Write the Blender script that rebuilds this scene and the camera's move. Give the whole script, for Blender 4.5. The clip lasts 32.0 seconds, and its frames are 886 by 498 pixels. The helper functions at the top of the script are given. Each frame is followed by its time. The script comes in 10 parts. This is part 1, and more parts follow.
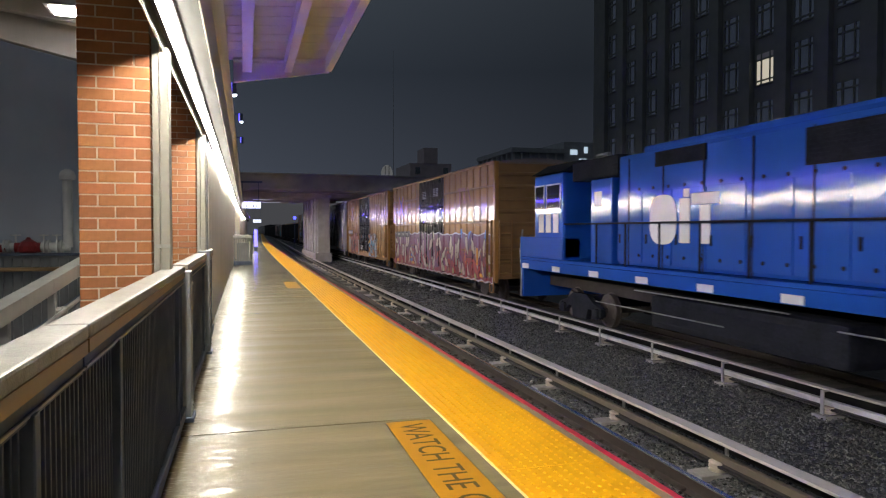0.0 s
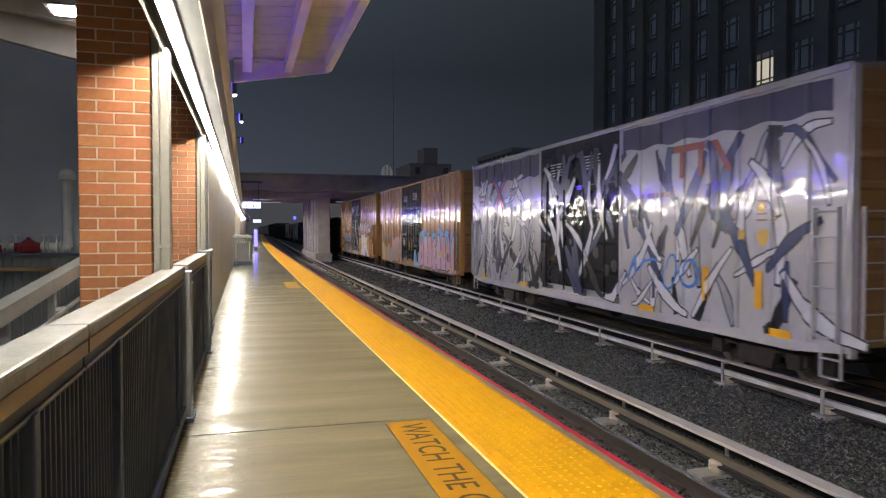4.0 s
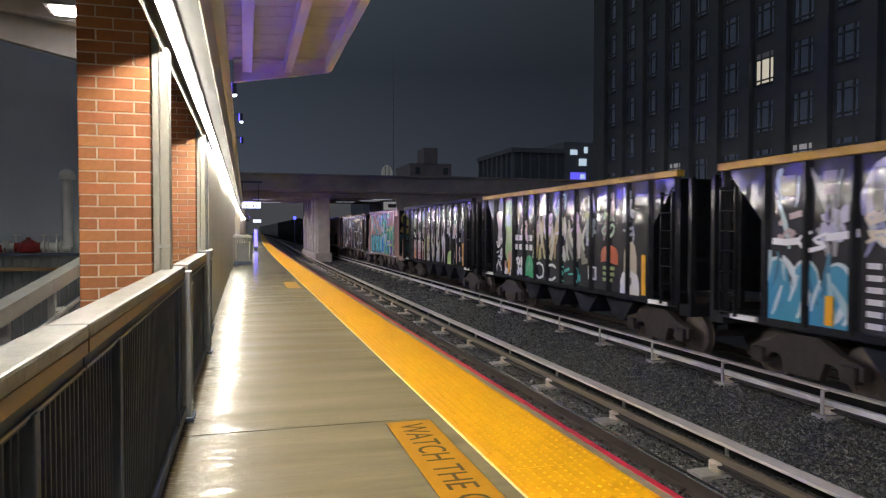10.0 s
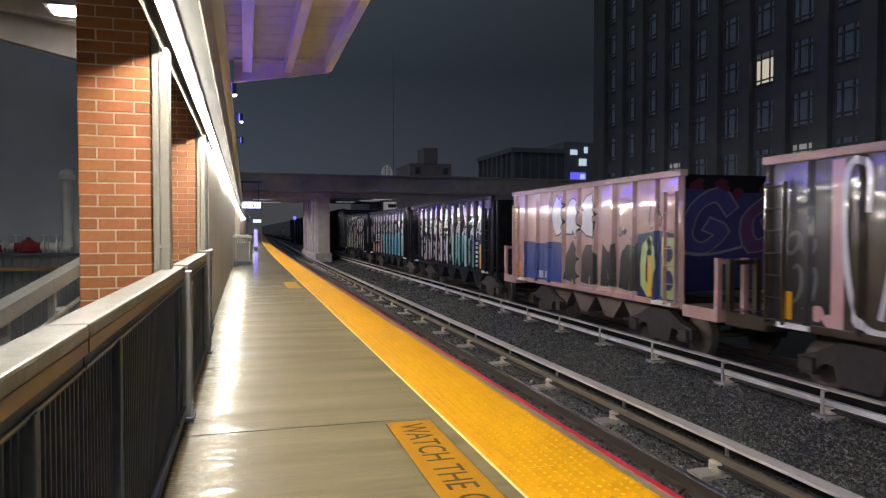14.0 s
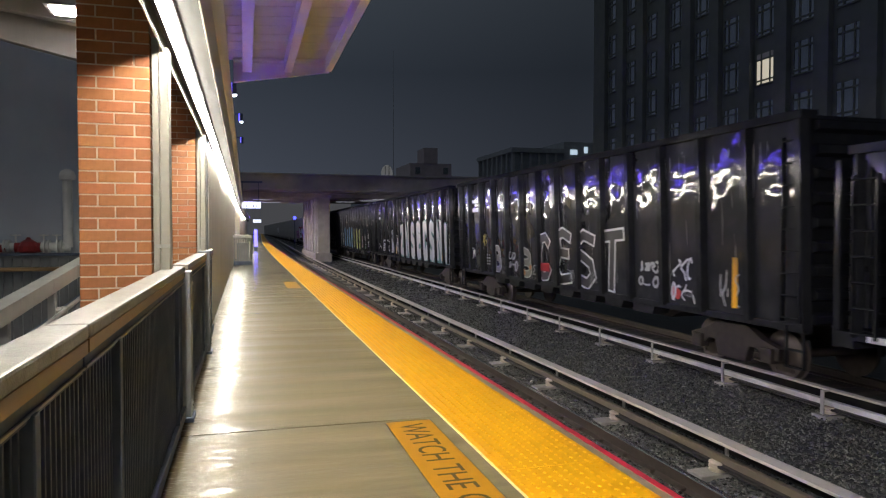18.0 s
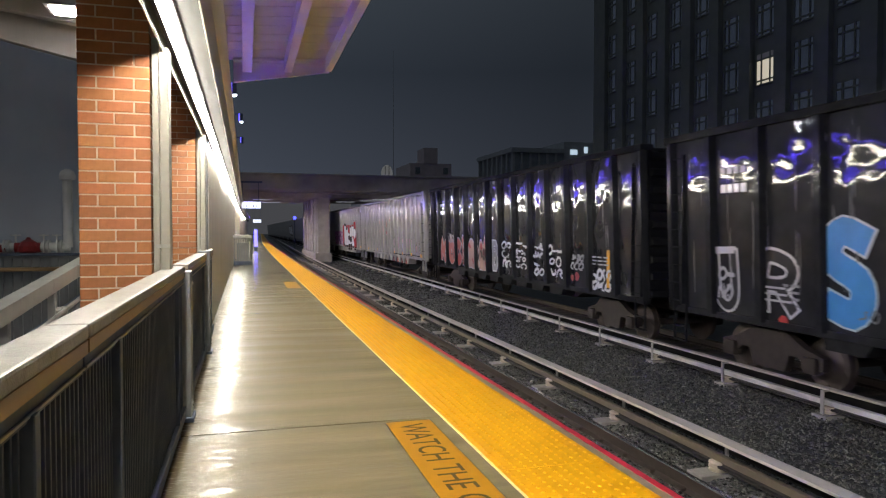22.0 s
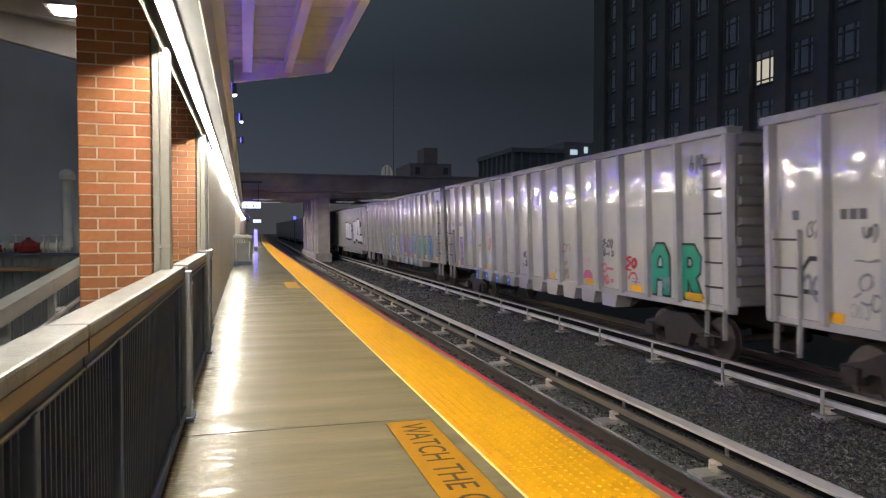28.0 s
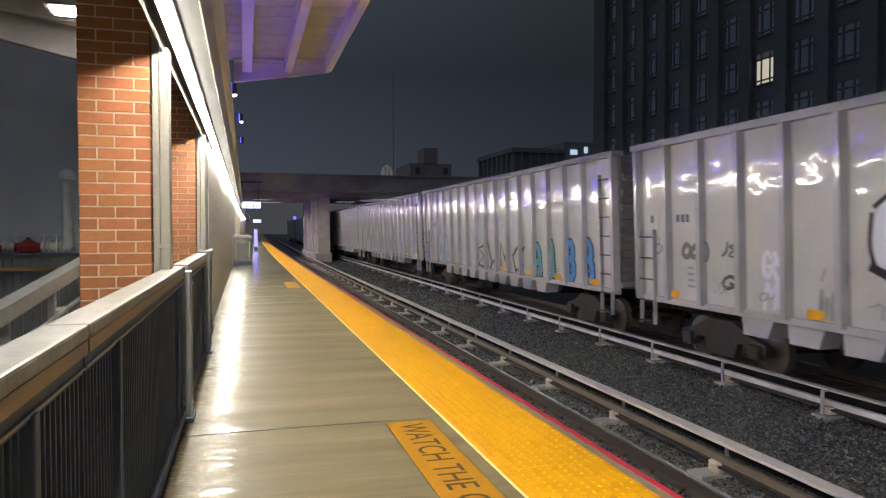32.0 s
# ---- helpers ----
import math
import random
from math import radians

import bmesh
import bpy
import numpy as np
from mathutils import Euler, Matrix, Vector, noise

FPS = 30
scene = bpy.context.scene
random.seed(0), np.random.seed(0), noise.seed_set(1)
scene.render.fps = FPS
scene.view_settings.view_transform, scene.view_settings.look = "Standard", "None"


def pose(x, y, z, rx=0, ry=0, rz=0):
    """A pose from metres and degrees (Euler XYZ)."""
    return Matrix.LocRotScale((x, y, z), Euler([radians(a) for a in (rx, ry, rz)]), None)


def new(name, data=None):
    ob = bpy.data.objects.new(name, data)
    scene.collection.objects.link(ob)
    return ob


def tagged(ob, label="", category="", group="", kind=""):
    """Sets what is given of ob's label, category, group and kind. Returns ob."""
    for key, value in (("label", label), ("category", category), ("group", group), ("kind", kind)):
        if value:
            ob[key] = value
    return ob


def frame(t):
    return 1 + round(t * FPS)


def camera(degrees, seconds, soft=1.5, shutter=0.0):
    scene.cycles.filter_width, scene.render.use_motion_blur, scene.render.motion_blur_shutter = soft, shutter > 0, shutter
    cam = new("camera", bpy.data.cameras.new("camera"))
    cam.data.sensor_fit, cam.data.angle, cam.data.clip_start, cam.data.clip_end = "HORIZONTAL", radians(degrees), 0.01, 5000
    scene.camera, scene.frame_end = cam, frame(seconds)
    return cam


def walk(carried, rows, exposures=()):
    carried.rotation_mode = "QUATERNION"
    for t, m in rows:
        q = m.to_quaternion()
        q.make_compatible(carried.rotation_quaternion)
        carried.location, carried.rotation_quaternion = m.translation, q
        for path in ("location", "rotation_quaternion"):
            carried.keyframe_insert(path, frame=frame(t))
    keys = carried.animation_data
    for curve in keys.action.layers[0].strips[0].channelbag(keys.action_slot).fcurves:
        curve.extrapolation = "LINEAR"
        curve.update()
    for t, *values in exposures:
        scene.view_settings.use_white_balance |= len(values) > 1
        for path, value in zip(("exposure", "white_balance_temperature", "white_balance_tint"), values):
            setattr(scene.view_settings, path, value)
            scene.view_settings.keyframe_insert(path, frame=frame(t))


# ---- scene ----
# The camera stands on the platform, on a tripod.
EYE = (0.0, 0.0, 1.276)
YAW, PITCH = 16.0, 1.596
cam = camera(65.45, 32.0, soft=1.2, shutter=0.16)
CAM_POSE = pose(EYE[0], EYE[1], EYE[2], 90 - PITCH, 0, -YAW)
walk(cam, [(0.0, CAM_POSE), (32.0, CAM_POSE)], exposures=[(0.0, 0.0), (32.0, 0.0)])

# ---- light: a dim overcast night sky, all else comes from the station's own lamps ----
world = bpy.data.worlds.new("night")
scene.world = world
world.use_nodes = True
wt = world.node_tree
sky_co = wt.nodes.new("ShaderNodeTexCoord")
sky_sep = wt.nodes.new("ShaderNodeSeparateXYZ")
sky_ramp = wt.nodes.new("ShaderNodeValToRGB")
wt.links.new(sky_co.outputs["Generated"], sky_sep.inputs[0])
wt.links.new(sky_sep.outputs["Z"], sky_ramp.inputs[0])
# the town's glow lies over the line and fades towards the east
town = wt.nodes.new("ShaderNodeMapRange")
town.inputs["From Min"].default_value, town.inputs["From Max"].default_value = -0.12, 0.44
town.inputs["To Min"].default_value, town.inputs["To Max"].default_value = 1.85, 0.86
town_mix = wt.nodes.new("ShaderNodeVectorMath")
town_mix.operation = "SCALE"
wt.links.new(sky_sep.outputs["X"], town.inputs["Value"])
wt.links.new(sky_ramp.outputs[0], town_mix.inputs[0])
wt.links.new(town.outputs[0], town_mix.inputs["Scale"])
wt.links.new(town_mix.outputs[0], wt.nodes["Background"].inputs[0])
sky_ramp.color_ramp.elements[0].position, sky_ramp.color_ramp.elements[0].color = 0.0, (0.078, 0.080, 0.096, 1)
sky_ramp.color_ramp.elements[1].position, sky_ramp.color_ramp.elements[1].color = 0.22, (0.0178, 0.0222, 0.0300, 1)
zenith = sky_ramp.color_ramp.elements.new(1.0)
zenith.color = (0.080, 0.096, 0.110, 1)
haze = sky_ramp.color_ramp.elements.new(0.06)
haze.color = (0.031, 0.036, 0.048, 1)
wt.nodes["Background"].inputs[1].default_value = 1.0
LED_POWER, BLUE_POWER = 138.0, 56.0

RAIL = -1.22          # top of the rails
BALLAST = -1.41       # ground between the tracks
TRACK = 9.40          # middle of the train's track
SPEED = 12.2          # metres a second, towards the camera


def bend(y):
    """How far the platform and its track have curved to the east at y."""
    if y < 25:
        return 0.0
    if y < 85:
        return 0.000167 * (y - 25) ** 2
    return 0.6 + 0.02 * (y - 85)


# ---- materials ----
MATS = {}


def mat(name, color, rough=0.5, metal=0.0, grain=8.0, vary=0.12, bump=0.0, bump_scale=60.0, stain=0.0, stain_color=(0.05, 0.04, 0.03),
        rough_vary=0.0, rough_scale=2.0, island=0.0, island_hue=0.0, wave=0.0, wave_scale=1.2, wave_detail=1.2, coat=0.0, coat_rough=0.05, coat_vary=0.0, stretch=(1, 1, 1), ior=1.5):
    m = bpy.data.materials.new(name)
    m.use_nodes = True
    nt = m.node_tree
    n, l = nt.nodes, nt.links
    b = n["Principled BSDF"]
    tex = n.new("ShaderNodeTexCoord")
    mp = n.new("ShaderNodeMapping")
    mp.inputs["Scale"].default_value = stretch
    l.new(tex.outputs["Object"], mp.inputs[0])
    co = mp.outputs[0]
    n1 = n.new("ShaderNodeTexNoise")
    n1.inputs["Scale"].default_value = grain
    n1.inputs["Detail"].default_value = 6
    l.new(co, n1.inputs["Vector"])
    n2 = n.new("ShaderNodeTexNoise")
    n2.inputs["Scale"].default_value = grain * 0.13
    n2.inputs["Detail"].default_value = 4
    l.new(co, n2.inputs["Vector"])
    add = n.new("ShaderNodeMath")
    add.operation = "ADD"
    l.new(n1.outputs["Fac"], add.inputs[0])
    l.new(n2.outputs["Fac"], add.inputs[1])
    rng = n.new("ShaderNodeMapRange")
    rng.inputs["From Min"].default_value, rng.inputs["From Max"].default_value = 0.6, 1.4
    rng.inputs["To Min"].default_value, rng.inputs["To Max"].default_value = 1 - vary, 1 + vary
    l.new(add.outputs[0], rng.inputs["Value"])
    val = rng.outputs[0]
    if island:
        oi = n.new("ShaderNodeObjectInfo")
        geo = n.new("ShaderNodeNewGeometry")
        sm = n.new("ShaderNodeMath")
        sm.operation = "ADD"
        l.new(oi.outputs["Random"], sm.inputs[0])
        l.new(geo.outputs["Random Per Island"], sm.inputs[1])
        fr = n.new("ShaderNodeMath")
        fr.operation = "FRACT"
        l.new(sm.outputs[0], fr.inputs[0])
        r2 = n.new("ShaderNodeMapRange")
        r2.inputs["To Min"].default_value, r2.inputs["To Max"].default_value = 1 - island, 1 + island
        l.new(fr.outputs[0], r2.inputs["Value"])
        mu = n.new("ShaderNodeMath")
        mu.operation = "MULTIPLY"
        l.new(val, mu.inputs[0])
        l.new(r2.outputs[0], mu.inputs[1])
        val = mu.outputs[0]
    hs = n.new("ShaderNodeHueSaturation")
    hs.inputs["Color"].default_value = (*color, 1)
    l.new(val, hs.inputs["Value"])
    if island_hue:
        rh = n.new("ShaderNodeMapRange")
        rh.inputs["To Min"].default_value, rh.inputs["To Max"].default_value = 0.5 - island_hue, 0.5 + island_hue
        l.new(oi.outputs["Random"], rh.inputs["Value"])
        l.new(rh.outputs[0], hs.inputs["Hue"])
    out = hs.outputs[0]
    if stain:
        n3 = n.new("ShaderNodeTexNoise")
        n3.inputs["Scale"].default_value = grain * 0.25
        n3.inputs["Detail"].default_value = 9
        n3.inputs["Roughness"].default_value = 0.65
        l.new(co, n3.inputs["Vector"])
        r3 = n.new("ShaderNodeMapRange")
        r3.inputs["From Min"].default_value, r3.inputs["From Max"].default_value = 0.52, 0.7
        r3.inputs["To Max"].default_value = stain
        l.new(n3.outputs["Fac"], r3.inputs["Value"])
        mx = n.new("ShaderNodeMix")
        mx.data_type = "RGBA"
        l.new(r3.outputs[0], mx.inputs["Factor"])
        l.new(out, mx.inputs["A"])
        mx.inputs["B"].default_value = (*stain_color, 1)
        out = mx.outputs["Result"]
    l.new(out, b.inputs["Base Color"])
    b.inputs["Roughness"].default_value = rough
    b.inputs["Metallic"].default_value = metal
    b.inputs["IOR"].default_value = ior
    if coat:
        b.inputs["Coat Weight"].default_value = coat
        b.inputs["Coat Roughness"].default_value = coat_rough
    if coat_vary:
        n7 = n.new("ShaderNodeTexNoise")
        n7.inputs["Scale"].default_value = 9.0
        n7.inputs["Detail"].default_value = 5
        n7.inputs["Roughness"].default_value = 0.7
        l.new(co, n7.inputs["Vector"])
        r7 = n.new("ShaderNodeMapRange")
        r7.inputs["From Min"].default_value, r7.inputs["From Max"].default_value = 0.43, 0.57
        r7.inputs["To Min"].default_value, r7.inputs["To Max"].default_value = coat_rough, coat_rough + coat_vary
        l.new(n7.outputs["Fac"], r7.inputs["Value"])
        l.new(r7.outputs[0], b.inputs["Coat Roughness"])
    if rough_vary:
        n4 = n.new("ShaderNodeTexNoise")
        n4.inputs["Scale"].default_value = rough_scale
        n4.inputs["Detail"].default_value = 6
        l.new(co, n4.inputs["Vector"])
        r4 = n.new("ShaderNodeMapRange")
        r4.inputs["From Min"].default_value, r4.inputs["From Max"].default_value = 0.35, 0.65
        r4.inputs["To Min"].default_value, r4.inputs["To Max"].default_value = max(0.02, rough - rough_vary), rough + rough_vary
        l.new(n4.outputs["Fac"], r4.inputs["Value"])
        l.new(r4.outputs[0], b.inputs["Roughness"])
    normal = None
    if wave:
        n6 = n.new("ShaderNodeTexNoise")
        n6.inputs["Scale"].default_value = wave_scale
        n6.inputs["Detail"].default_value = wave_detail
        n6.inputs["Roughness"].default_value = 0.42
        l.new(tex.outputs["Object"], n6.inputs["Vector"])
        bw = n.new("ShaderNodeBump")
        bw.inputs["Strength"].default_value = 1.0
        bw.inputs["Distance"].default_value = wave
        l.new(n6.outputs["Fac"], bw.inputs["Height"])
        normal = bw.outputs[0]
    if bump:
        n5 = n.new("ShaderNodeTexNoise")
        n5.inputs["Scale"].default_value = bump_scale
        n5.inputs["Detail"].default_value = 5
        l.new(co, n5.inputs["Vector"])
        bp = n.new("ShaderNodeBump")
        bp.inputs["Strength"].default_value = 1.0
        bp.inputs["Distance"].default_value = bump
        l.new(n5.outputs["Fac"], bp.inputs["Height"])
        if normal:
            l.new(normal, bp.inputs["Normal"])
        normal = bp.outputs[0]
    if normal:
        l.new(normal, b.inputs["Normal"])
        if coat:
            l.new(normal, b.inputs["Coat Normal"])
    MATS[name] = m
    return m


def glow(name, color, power, base=(0.8, 0.8, 0.8)):
    m = bpy.data.materials.new(name)
    m.use_nodes = True
    b = m.node_tree.nodes["Principled BSDF"]
    b.inputs["Base Color"].default_value = (*base, 1)
    b.inputs["Emission Color"].default_value = (*color, 1)
    b.inputs["Emission Strength"].default_value = power
    MATS[name] = m
    return m


CONCRETE = mat("wet_concrete", (0.175, 0.147, 0.088), 0.42, grain=7, vary=0.26, bump=0.0013, bump_scale=42, stain=0.55, stain_color=(0.085, 0.069, 0.045),
               rough_vary=0.12, rough_scale=1.6, stretch=(0.28, 2.0, 1), coat=0.2, coat_rough=0.04, coat_vary=0.26, wave=0.0013, wave_scale=24.0, wave_detail=3.0, ior=1.33)


def standing_water(m):
    """A film of rain lies in patches on the low side of the slabs, by the fence, and thins out towards the edge."""
    n, l = m.node_tree.nodes, m.node_tree.links
    b = n["Principled BSDF"]
    tex = n.new("ShaderNodeTexCoord")
    sep = n.new("ShaderNodeSeparateXYZ")
    l.new(tex.outputs["Object"], sep.inputs[0])
    mp = n.new("ShaderNodeMapping")
    mp.inputs["Scale"].default_value = (1.8, 5.0, 1)
    l.new(tex.outputs["Object"], mp.inputs[0])
    nz = n.new("ShaderNodeTexNoise")
    nz.inputs["Scale"].default_value = 2.4
    nz.inputs["Detail"].default_value = 7
    nz.inputs["Roughness"].default_value = 0.66
    l.new(mp.outputs[0], nz.inputs["Vector"])
    fall = n.new("ShaderNodeMapRange")
    fall.inputs["From Min"].default_value, fall.inputs["From Max"].default_value = -0.40, 0.10
    fall.inputs["To Min"].default_value, fall.inputs["To Max"].default_value = 0.18, -0.17
    l.new(sep.outputs["X"], fall.inputs["Value"])
    away = n.new("ShaderNodeMapRange")
    away.inputs["From Min"].default_value, away.inputs["From Max"].default_value = 6.0, 22.0
    away.inputs["To Max"].default_value = 0.30
    l.new(sep.outputs["Y"], away.inputs["Value"])
    ad0 = n.new("ShaderNodeMath")
    ad0.operation = "ADD"
    l.new(fall.outputs[0], ad0.inputs[0])
    l.new(away.outputs[0], ad0.inputs[1])
    ad = n.new("ShaderNodeMath")
    ad.operation = "ADD"
    l.new(nz.outputs["Fac"], ad.inputs[0])
    l.new(ad0.outputs[0], ad.inputs[1])
    wet = n.new("ShaderNodeMapRange")
    wet.inputs["From Min"].default_value, wet.inputs["From Max"].default_value = 0.5, 0.56
    l.new(ad.outputs[0], wet.inputs["Value"])
    cw = n.new("ShaderNodeMapRange")
    cw.inputs["To Min"].default_value, cw.inputs["To Max"].default_value = 0.03, 0.9
    l.new(wet.outputs[0], cw.inputs["Value"])
    l.new(cw.outputs[0], b.inputs["Coat Weight"])
    b.inputs["Coat IOR"].default_value = 1.33
    was = b.inputs["Coat Roughness"].links[0].from_socket
    mx = n.new("ShaderNodeMix")
    l.new(wet.outputs[0], mx.inputs["Factor"])
    l.new(was, mx.inputs["A"])
    mp2 = n.new("ShaderNodeMapping")
    mp2.inputs["Scale"].default_value = (14, 70, 1)
    l.new(tex.outputs["Object"], mp2.inputs[0])
    n2 = n.new("ShaderNodeTexNoise")
    n2.inputs["Scale"].default_value = 1.0
    n2.inputs["Detail"].default_value = 4
    l.new(mp2.outputs[0], n2.inputs["Vector"])
    rr = n.new("ShaderNodeMapRange")
    rr.inputs["From Min"].default_value, rr.inputs["From Max"].default_value = 0.42, 0.6
    rr.inputs["To Min"].default_value, rr.inputs["To Max"].default_value = 0.04, 0.30
    l.new(n2.outputs["Fac"], rr.inputs["Value"])
    l.new(rr.outputs[0], mx.inputs["B"])
    l.new(mx.outputs["Result"], b.inputs["Coat Roughness"])
    b.inputs["Specular IOR Level"].default_value = 0.14
    col = b.inputs["Base Color"].links[0].from_socket
    dk = n.new("ShaderNodeMix")
    dk.data_type = "RGBA"
    l.new(wet.outputs[0], dk.inputs["Factor"])
    l.new(col, dk.inputs["A"])
    hs = n.new("ShaderNodeHueSaturation")
    hs.inputs["Value"].default_value = 0.74
    hs.inputs["Saturation"].default_value = 1.1
    l.new(col, hs.inputs["Color"])
    l.new(hs.outputs[0], dk.inputs["B"])
    l.new(dk.outputs["Result"], b.inputs["Base Color"])


standing_water(CONCRETE)
KERB = mat("edge_concrete", (0.20, 0.165, 0.125), 0.35, grain=12, vary=0.15, bump=0.001, bump_scale=80)
JOINT = mat("joint_filler", (0.08, 0.07, 0.055), 0.6, grain=20)
YELLOW = mat("tactile_yellow", (0.62, 0.30, 0.001), 0.5, ior=1.33, grain=9, vary=0.08, stain=0.18, stain_color=(0.40, 0.18, 0.006), bump=0.0004, bump_scale=150)
SIGN_Y = mat("sign_orange", (0.42, 0.195, 0.006), 0.35, grain=14, vary=0.1, stain=0.2, stain_color=(0.4, 0.2, 0.02))
WHITE_LINE = mat("pale_edge_line", (0.85, 0.72, 0.35), 0.4, grain=30)
INK = mat("dark_ink", (0.045, 0.028, 0.02), 0.5, grain=30)
RED_EDGE = mat("red_edge_paint", (0.52, 0.015, 0.045), 0.4, grain=20, vary=0.15, stain=0.25, stain_color=(0.25, 0.03, 0.04))
BALLAST_M = mat("ballast_ground", (0.05, 0.049, 0.048), 0.45, grain=30, vary=0.5, bump=0.03, bump_scale=18)
STONE = mat("wet_ballast_stone", (0.094, 0.095, 0.086), 0.08, grain=25, vary=0.3, island=0.85, bump=0.003, bump_scale=60)
RAIL_RUST = mat("rusty_rail", (0.045, 0.034, 0.027), 0.7, metal=0.3, grain=15, vary=0.25, bump=0.001)
RAIL_HEAD = mat("polished_rail", (0.55, 0.53, 0.5), 0.22, metal=1.0, grain=10, vary=0.1)
THIRD_TAN = mat("third_rail_tan", (0.17, 0.14, 0.10), 0.42, metal=0.2, grain=8, vary=0.25, stain=0.4, stain_color=(0.1, 0.08, 0.06))
THIRD = mat("third_rail_steel", (0.62, 0.6, 0.58), 0.35, metal=0.15, grain=8, vary=0.2, stain=0.4, stain_color=(0.12, 0.08, 0.05))
COVER = mat("cover_board_grey", (0.58, 0.53, 0.49), 0.38, grain=4, vary=0.14, stain=0.35, stain_color=(0.34, 0.23, 0.2), stretch=(1, 0.3, 1))
# near-black without gloss: paints the shade in the gap under the cover board
COVER_SHADE = mat("cover_gap_shade", (0.010, 0.010, 0.010), 0.9, grain=8, ior=1.05)
PORCELAIN = mat("insulator_porcelain", (0.5, 0.43, 0.33), 0.3, grain=10, vary=0.2, stain=0.4, stain_color=(0.15, 0.1, 0.06))
PAD = mat("pale_tie_pad", (0.3, 0.285, 0.26), 0.45, grain=14, vary=0.25, bump=0.002, bump_scale=40)
TIE = mat("wet_timber_tie", (0.085, 0.075, 0.065), 0.4, grain=14, vary=0.3, bump=0.004, bump_scale=30, stretch=(0.3, 3, 1))
CHAIR = mat("galvanised_bracket", (0.4, 0.39, 0.37), 0.45, metal=0.6, grain=14, vary=0.2)
BRICK = mat("brick_orange", (0.47, 0.18, 0.068), 0.6, grain=30, vary=0.18, island=0.16, island_hue=0.007, bump=0.001, bump_scale=70, stain=0.25, stain_color=(0.3, 0.13, 0.09))
MORTAR = mat("pale_mortar", (0.66, 0.54, 0.43), 0.8, grain=40, vary=0.15, bump=0.002, bump_scale=120)
STEEL_W = mat("painted_steel_cream", (0.37, 0.355, 0.31), 0.3, grain=6, vary=0.06)
STEEL_G = mat("galvanised_steel", (0.42, 0.42, 0.41), 0.35, metal=0.65, grain=8, vary=0.16, stain=0.2, stain_color=(0.25, 0.25, 0.25))
RAIL_CAP = mat("speckled_wet_cap", (0.22, 0.215, 0.20), 0.35, grain=60, vary=0.42, bump=0.0015, bump_scale=180)
WOOD = mat("brown_rail_edge", (0.30, 0.19, 0.095), 0.4, grain=10, vary=0.2, stretch=(1, 0.15, 1))
FENCE = mat("black_fence_steel", (0.086, 0.108, 0.165), 0.55, ior=1.3, grain=10, vary=0.3, bump=0.0006)
POST_G = mat("grey_post_paint", (0.20, 0.215, 0.235), 0.4, grain=8, vary=0.15)
PANEL_G = mat("grey_wall_panel", (0.6, 0.57, 0.53), 0.42, grain=3, vary=0.1, stain=0.2, stain_color=(0.22, 0.2, 0.18))
ROOF_M = mat("canopy_white_paint", (0.68, 0.64, 0.62), 0.45, grain=3, vary=0.08, stain=0.12, stain_color=(0.4, 0.36, 0.3))
DECK_M = mat("canopy_deck_cream", (0.60, 0.545, 0.42), 0.5, grain=5, vary=0.1, stain=0.2, stain_color=(0.35, 0.28, 0.18))
DARK_SOFFIT = mat("soffit_grey", (0.42, 0.415, 0.43), 0.6, grain=3, vary=0.12)
BRIDGE_M = mat("bridge_concrete", (0.42, 0.38, 0.35), 0.7, grain=2, vary=0.25, stain=0.5, stain_color=(0.12, 0.1, 0.08), bump=0.004, bump_scale=20)
FAR_WALL = mat("far_masonry", (0.32, 0.33, 0.34), 0.8, grain=1.5, vary=0.2)
FAR_BRICK = mat("far_pinkish_brick", (0.46, 0.38, 0.38), 0.8, grain=1.5, vary=0.2)
FAR_DARK = mat("far_dark_wall", (0.22, 0.24, 0.25), 0.8, grain=1.5, vary=0.2)
TOWER_M = mat("dark_tower_masonry", (0.165, 0.175, 0.165), 0.8, grain=1.2, vary=0.2)
WINDOW_D = mat("dark_window_glass", (0.5, 0.53, 0.6), 0.12, metal=0.9, grain=1, vary=0.3)
BOX_Y = mat("boxcar_mustard", (0.42, 0.212, 0.044), 0.45, grain=2.2, vary=0.2, stain=0.45, stain_color=(0.30, 0.14, 0.035), wave=0.021, wave_scale=2.6, wave_detail=0.4, coat=1.0, coat_rough=0.05)
BOX_SILVER = mat("boxcar_silver_paint", (0.46, 0.45, 0.465), 0.28, grain=2.2, vary=0.16, stain=0.4, stain_color=(0.2, 0.19, 0.19), wave=0.016, wave_scale=2.0, coat=1.0, coat_rough=0.055)
BOX_POST = mat("boxcar_post_brown", (0.32, 0.165, 0.05), 0.4, grain=4, vary=0.2, stain=0.3, stain_color=(0.2, 0.1, 0.04), coat=0.8, coat_rough=0.08)
BOX_END = mat("boxcar_end_brown", (0.27, 0.155, 0.055), 0.5, grain=3, vary=0.2, stain=0.4, stain_color=(0.1, 0.06, 0.03))
BOX_ROOF = mat("boxcar_roof_zinc", (0.30, 0.27, 0.25), 0.45, metal=0.4, grain=3, vary=0.2, stain=0.4, stain_color=(0.2, 0.1, 0.05))
BLACK_P = mat("glossy_black_paint", (0.024, 0.025, 0.028), 0.6, ior=1.15, grain=3, vary=0.4, stain=0.3, stain_color=(0.045, 0.038, 0.032), wave=0.034, wave_scale=2.0, wave_detail=1.2, coat=1.0, coat_rough=0.065)
